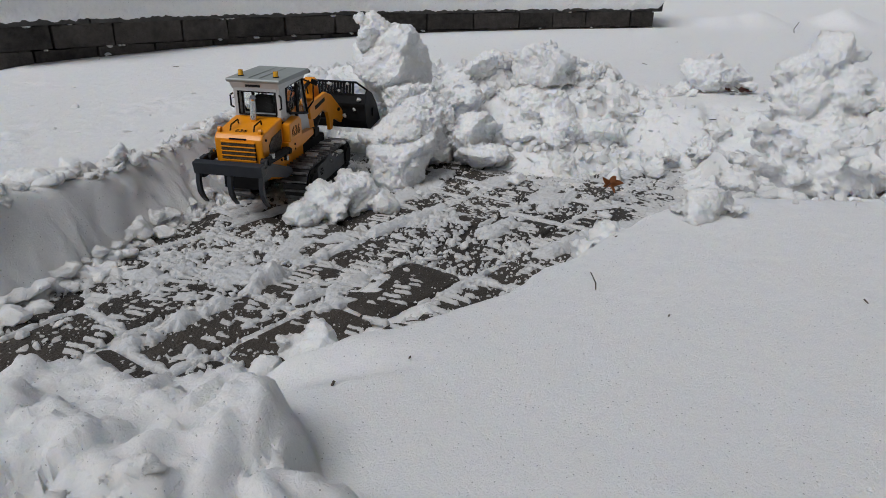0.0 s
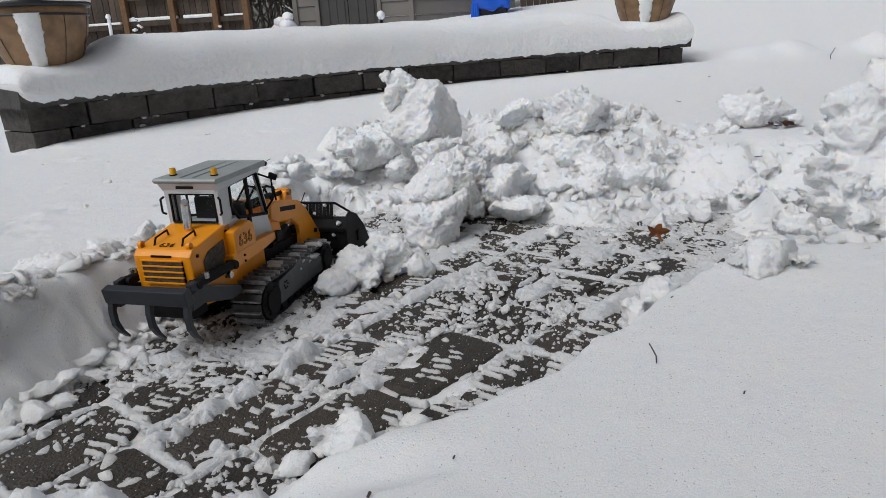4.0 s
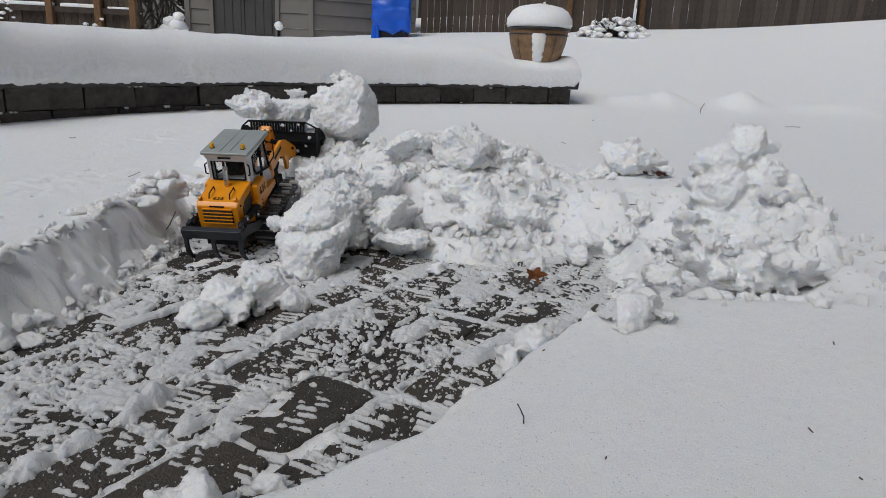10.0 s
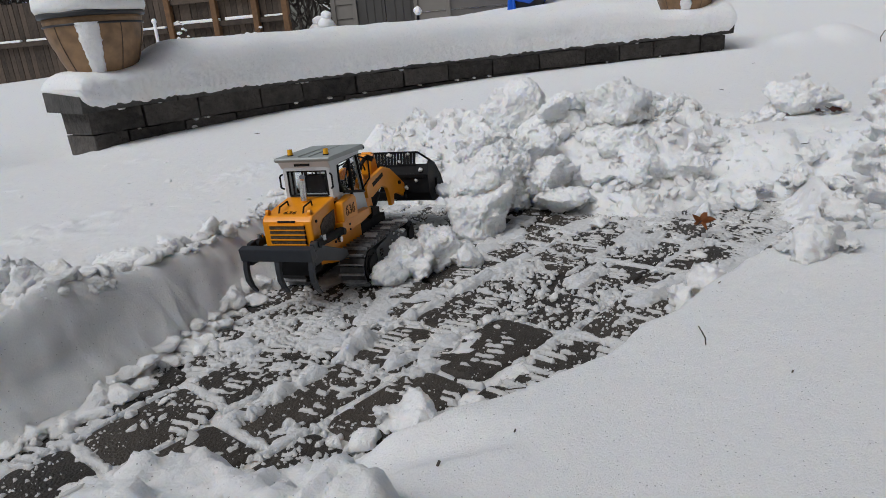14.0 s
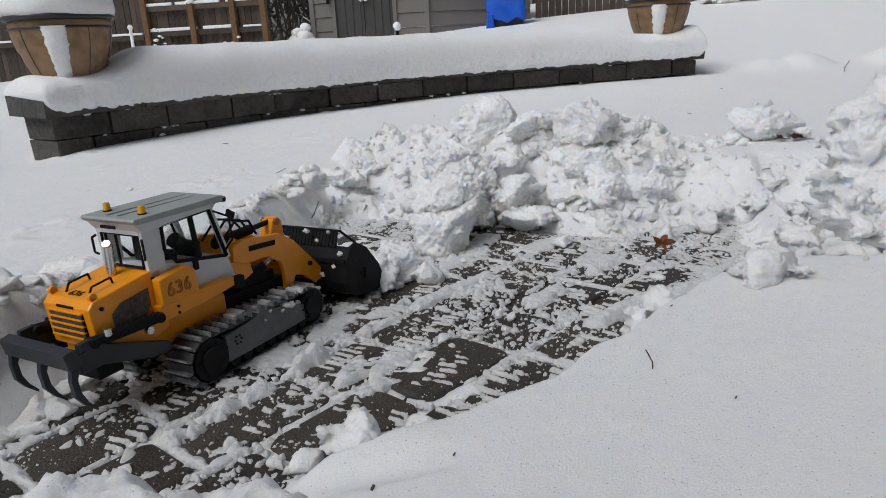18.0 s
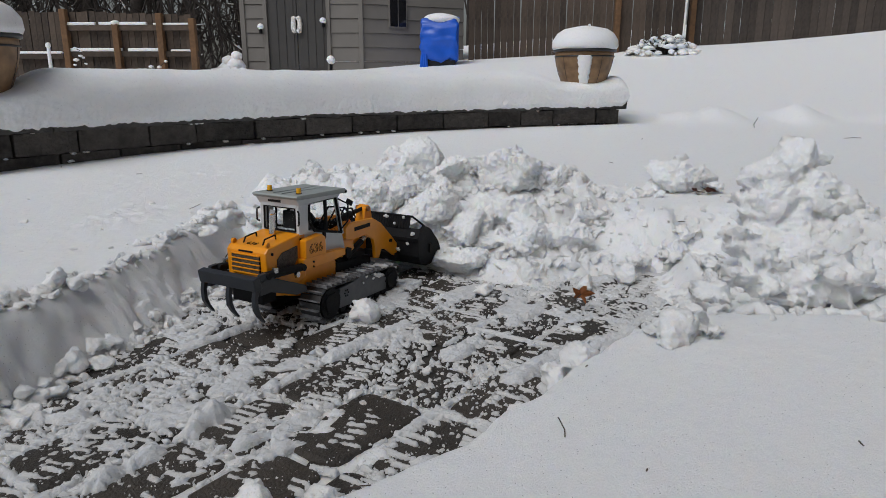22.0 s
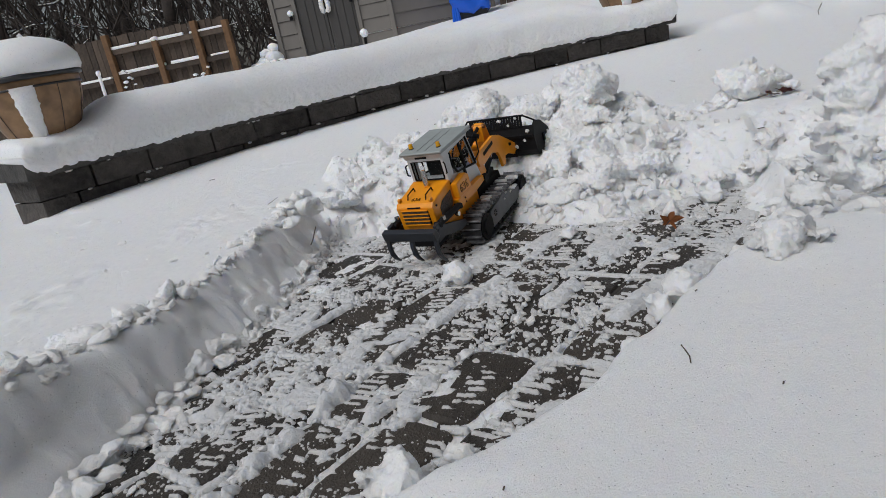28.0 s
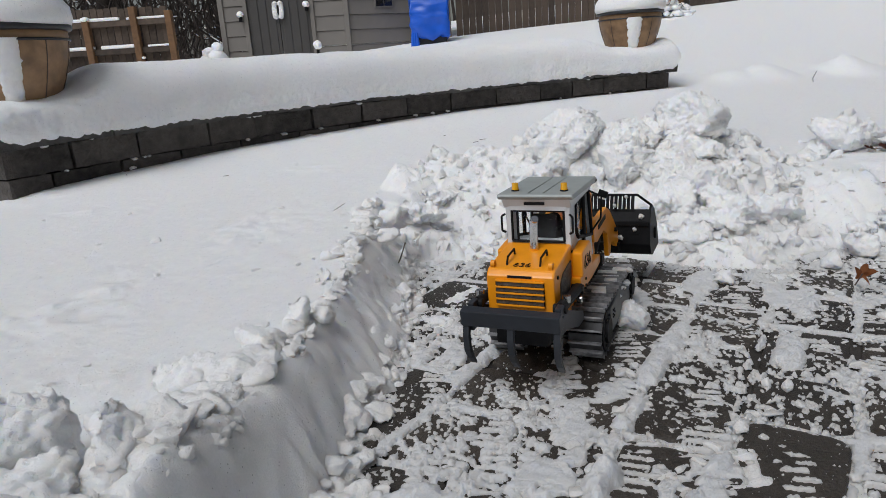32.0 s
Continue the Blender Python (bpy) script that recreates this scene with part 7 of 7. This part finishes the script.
def snow_skin():
    """What is left on the paving: snow in the joints, combs pressed by the shoes, scraped patches and rows of clods."""
    g = 0.0021
    X, Y = np.meshgrid(np.arange(-0.68, 0.70, g), np.arange(0.44, 1.94, g))
    d = inside(X, Y)
    e1, e2 = fbm(X * 60, Y * 60, 3, 111) - 0.5, fbm(X * 170, Y * 170, 2, 117) - 0.5
    big = fbm(X * 6.5, Y * 6.5, 3, 121)
    bare = step(0.05, -0.2, X) * step(1.05, 0.85, Y)
    # joints
    T = 0.0028 * step(0.0075, 0.0022, joint_distance(X, Y) + 0.016 * e1 + 0.006 * e2) * step(0.45, 0.57, fbm(X * 9, Y * 9, 2, 131) + 0.30 * e1 - 0.05 * bare) * (0.75 + 0.9 * e2)
    # combs of pressed bars along the lanes that the tracks left
    rnd = random.Random(31)
    lanes = [(-0.50 + k * 0.066, 0.70, radians(-7 - 1.9 * k)) for k in range(11)] + [(0.0 + k * 0.066, 0.90, radians(-31 - 1.6 * k)) for k in range(6)]
    far = step(1.38, 1.68, Y)
    keep = 0.55 - 0.12 * step(0.88, 1.08, Y + 0.12 * X) - 0.06 * far - 0.04 * step(0.05, 0.25, X) + 0.05 * bare
    comb = 0 * X
    order = list(enumerate(lanes))
    rnd.shuffle(order)
    for k, (x0, y0, h) in order:
        wob = 0.010 * (fbm(Y * 3.0, Y * 0 + k * 3.7, 2, 141) - 0.5)
        al = -(X - x0) * math.sin(h) + (Y - y0) * math.cos(h)
        ac = (X - x0) * math.cos(h) + (Y - y0) * math.sin(h) + wob
        ph = al / 0.0148 + rnd.random() + 0.22 * (fbm(X * 26, Y * 26, 2, 151 + k) - 0.5) * 2
        nb = np.floor(ph)
        bar = step(0.25, 0.13, np.abs(ph - nb - 0.5) + 0.13 * e1 + 0.14 * e2)
        near_, far_ = 0.021 + 0.020 * (hash2(nb, nb * 0 + k, 5) - 0.75), 0.021 + 0.020 * (hash2(nb, nb * 0 + k, 9) - 0.75)
        wide = step(0.003, -0.001, ac - far_ + 0.006 * e1) * step(0.003, -0.001, -ac - near_ + 0.006 * e1)
        gate = step(keep, keep + 0.05, fbm(X * 6.5 + 0.4 * al, Y * 5.0, 3, 161 + k % 4) + 0.22 * e1) * (hash2(nb, nb * 0 + k, 13) > 0.2)
        comb = np.where((np.abs(ac) < 0.027) & (gate > 0.02), bar * wide * gate * (0.0042 + 0.0022 * hash2(nb, nb * 0 + k, 17)) * (1 + 0.8 * e2) * step(0.30, 0.42, fbm(X * 45, Y * 45, 2, 223)), comb)
    T = np.maximum(T, 0.75 * comb)
    # scraped patches
    P = fbm(X * 15 - Y * 5, Y * 9, 4, 171) + 0.30 * e1 + 0.18 * (big - 0.5) + 0.07 * far - 0.07 * step(1.0, 0.82, Y) - 0.03 * bare
    T = np.maximum(T, 0.0040 * step(0.69, 0.75, P) * (0.55 + 1.1 * fbm(X * 120, Y * 120, 2, 181)))
    # strewn crumbs, as small domes
    for f, cutoff, tall in ((48, 0.93, 0.0055), (95, 0.87, 0.0030), (150, 0.84, 0.0020), (30, 0.98, 0.0090)):
        c = cells(X * f + 1.5 * e1, Y * f - 1.5 * e2, int(f))
        T = np.maximum(T, tall * step(cutoff, cutoff + 0.10, c * (0.72 + 0.55 * big - 0.06 * bare)) * (0.8 + 0.7 * e2))
    wx, wy = X + 0.02 * e1, Y + 0.02 * e2
    for line, half, tall in BERMS:
        w = swath(X, Y, line, half)
        c = 0.85 * cells(wx * 27, wy * 27, 191) * step(0.25, 0.55, fbm(X * 14, Y * 14, 2, 195)) + 0.42 * cells(wx * 60, wy * 60, 193) + 0.4 * e1
        T = np.maximum(T, tall * 1.25 * (c - 0.46 + 0.55 * (w - 0.62)) * step(0.18, 0.5, w))
    T = T * step(0.0, 0.008, d + 0.02)
    rough = T + 0.0010 * e2 * (T > 0.0008)
    Z = np.where(rough > 0.0006, rough, -0.004)
    on = Z > 0
    cell = on[:-1, :-1] | on[1:, :-1] | on[:-1, 1:] | on[1:, 1:]
    cell &= (d > -0.02)[:-1, :-1]
    jj, ii = np.nonzero(cell)
    nx = X.shape[1]
    a = jj * nx + ii
    q = np.stack([a, a + 1, a + nx + 1, a + nx], -1)
    used, inv = np.unique(q, return_inverse=True)
    q = inv.reshape(q.shape)
    jit = np.stack([X + 0.0009 * (hash2(X * 911, Y * 733, 3) - 0.5), Y + 0.0009 * (hash2(X * 577, Y * 991, 5) - 0.5), Z], -1).reshape(-1, 3)[used]
    me = bpy.data.meshes.new("snow_skin")
    me.vertices.add(len(jit))
    me.vertices.foreach_set("co", jit.ravel())
    me.loops.add(q.size)
    me.loops.foreach_set("vertex_index", q.ravel())
    me.polygons.add(len(q))
    me.polygons.foreach_set("loop_start", np.arange(0, q.size, 4))
    me.polygons.foreach_set("use_smooth", np.ones(len(q), bool))
    me.update(calc_edges=True)
    me.materials.append(SLUSH)
    tagged(new("tread_prints", me), "thin scraped snow with rows of bars pressed by crawler tracks", "snow", kind="stuff")


def flecks():
    """Flecks of snow, a few millimetres across, over the wet paving."""
    rnd = random.Random(63)
    V, F = [], []
    while len(V) < 7 * 4200:
        x, y = rnd.uniform(-0.62, 0.64), rnd.uniform(0.42, 1.9)
        if float(inside(np.array(x), np.array(y))) < 0.002 or rnd.random() > 0.25 + 0.9 * float(fbm(np.array(x * 8), np.array(y * 8), 2, 99)):
            continue
        r = 0.0006 + 0.0026 * rnd.random() ** 3
        a0, st = rnd.uniform(0, 6.28), rnd.uniform(0.45, 1.0)
        n = len(V)
        V.append((x, y, 0.0012 + 0.5 * r))
        for i in range(6):
            a = a0 + i * math.pi / 3
            q = r * rnd.uniform(0.6, 1.3)
            V.append((x + math.cos(a) * q, y + math.sin(a) * q * st, -0.0005))
        F += [(n, n + 1 + i, n + 1 + (i + 1) % 6) for i in range(6)]
    tagged(raw("snow_flecks", V, F, CLOD), "fine flecks of snow on the wet paving", "snow", kind="stuff")


scatter()
snow_skin()
flecks()


# ---------------------------------------------------------------- leaves and twigs
def star_leaf(at, size, rx, rz, material, label, name="fallen_leaf"):
    bm = bmesh.new()
    tips = 5
    ring = []
    for i in range(tips * 4):
        a = 2 * math.pi * i / (tips * 4)
        lobe = [1.0, 0.70, 0.48, 0.70][i % 4]
        lobe *= (1.0, 0.62, 0.92, 0.5, 0.8)[(i // 4) % 5]
        x, y = math.cos(a) * lobe * size, math.sin(a) * lobe * size
        ring.append(bm.verts.new((x, y, 0.22 * (x * x + y * y) / size + 0.10 * size * math.sin(3 * a))))
    c = bm.verts.new((0, 0, 0))
    for i in range(len(ring)):
        bm.faces.new((c, ring[i], ring[(i + 1) % len(ring)]))
    bmesh.ops.solidify(bm, geom=bm.faces[:], thickness=0.0008)
    root = tagged(part(name, bm, material, None, "", False), label, "leaf")
    root.matrix_basis = pose(*at, rx, 0, rz)
    bm = bmesh.new()
    rod(bm, (0, 0, 0), (-size * 0.9, -size * 0.6, size * 0.25), 0.0011, 6)
    part("leaf_stalk", bm, TWIG, root)


star_leaf((0.387, 1.560, 0.036), 0.027, 72, 12, LEAFM, "curled orange-brown oak leaf standing on the cleared paving")
star_leaf((0.84, 2.195, 0.142), 0.034, 12, 30, REDLEAF, "dark red-brown leaf half buried under a snow lump")
star_leaf((0.805, 2.195, 0.140), 0.026, 20, 80, REDLEAF, "dark red-brown leaf half buried under a snow lump")


def twig(x, y, pts, r=0.0007, label="thin dark twig lying on the snow"):
    z = float(height(np.array(float(x)), np.array(float(y))))
    bm = bmesh.new()
    q = [Vector((x + a, y + b, z + c)) for a, b, c in pts]
    for a, b in zip(q, q[1:]):
        rod(bm, a, b, r, 6)
    tagged(part("twig", bm, TWIG), label, "twig", "twigs on the snow")


twig(0.265, 0.928, [(0.004, 0, -0.004), (0.003, 0, 0.008), (-0.001, 0, 0.016), (-0.004, 0.002, 0.021)])
twig(0.075, 0.838, [(-0.010, 0, 0.001), (0.0, 0.001, 0.0022), (0.009, 0.003, 0.002)])
twig(0.016, 0.72, [(0, 0, 0), (0.002, 0.001, 0.004)], 0.0014)
twig(-0.536, 1.945, [(-0.010, 0, 0.002), (0.0, 0.01, 0.006), (0.012, 0.02, 0.012)], 0.0007)
twig(-0.40, 1.80, [(-0.012, -0.015, 0.0), (0.0, 0.0, 0.02), (0.012, 0.012, 0.05)], 0.0014, "broken brown stalk sticking out of the bank")
twig(1.715, 4.08, [(0.01, 0, -0.02), (0.0, 0, 0.02), (0.02, 0, 0.055)], 0.002)
twig(2.0, 3.6, [(-0.05, 0, 0.003), (0.0, 0.01, 0.005), (0.04, 0.02, 0.003)], 0.0013)
twig(0.70, 1.98, [(-0.02, 0.0, 0.004), (0.012, 0.004, 0.006)], 0.001)
twig(1.3, 2.5, [(-0.04, 0.0, 0.002), (0.03, 0.02, 0.003)], 0.0016)
tk = random.Random(5)
for _ in range(12):
    a, l = tk.uniform(0, 6.28), tk.uniform(0.002, 0.007)
    twig(tk.uniform(0.05, 1.0), tk.uniform(0.45, 1.15), [(0, 0, 0.0), (l * math.cos(a), l * math.sin(a), 0.002)], 0.0008)
for _ in range(14):
    a, l = tk.uniform(0, 6.28), tk.uniform(0.006, 0.024)
    twig(tk.uniform(-1.6, 2.6), tk.uniform(2.4, 3.6), [(0, 0, 0.001), (l * math.cos(a), l * math.sin(a), 0.003)], 0.0009)


# ---------------------------------------------------------------- pieces in large numbers
lay_bed()
lay_pavers()


def motions():
    walk(loader, [(t, pose(x, y, z, rx, ry, rz)) for t, x, y, z, rx, ry, rz in LOADER_ROWS])
    walk(boom, [(t, pose(*BOOM_AT, a, 0, 0)) for t, a, b in ARM_ROWS])
    walk(bucket, [(t, pose(*BUCKET_AT, b - a, 0, 0)) for t, a, b in ARM_ROWS])
    for ob, rows in pushed:
        walk(ob, [(t, pose(x, y, z, 0.5 * a, -0.3 * a, a)) for t, x, y, z, a in rows])


motions()
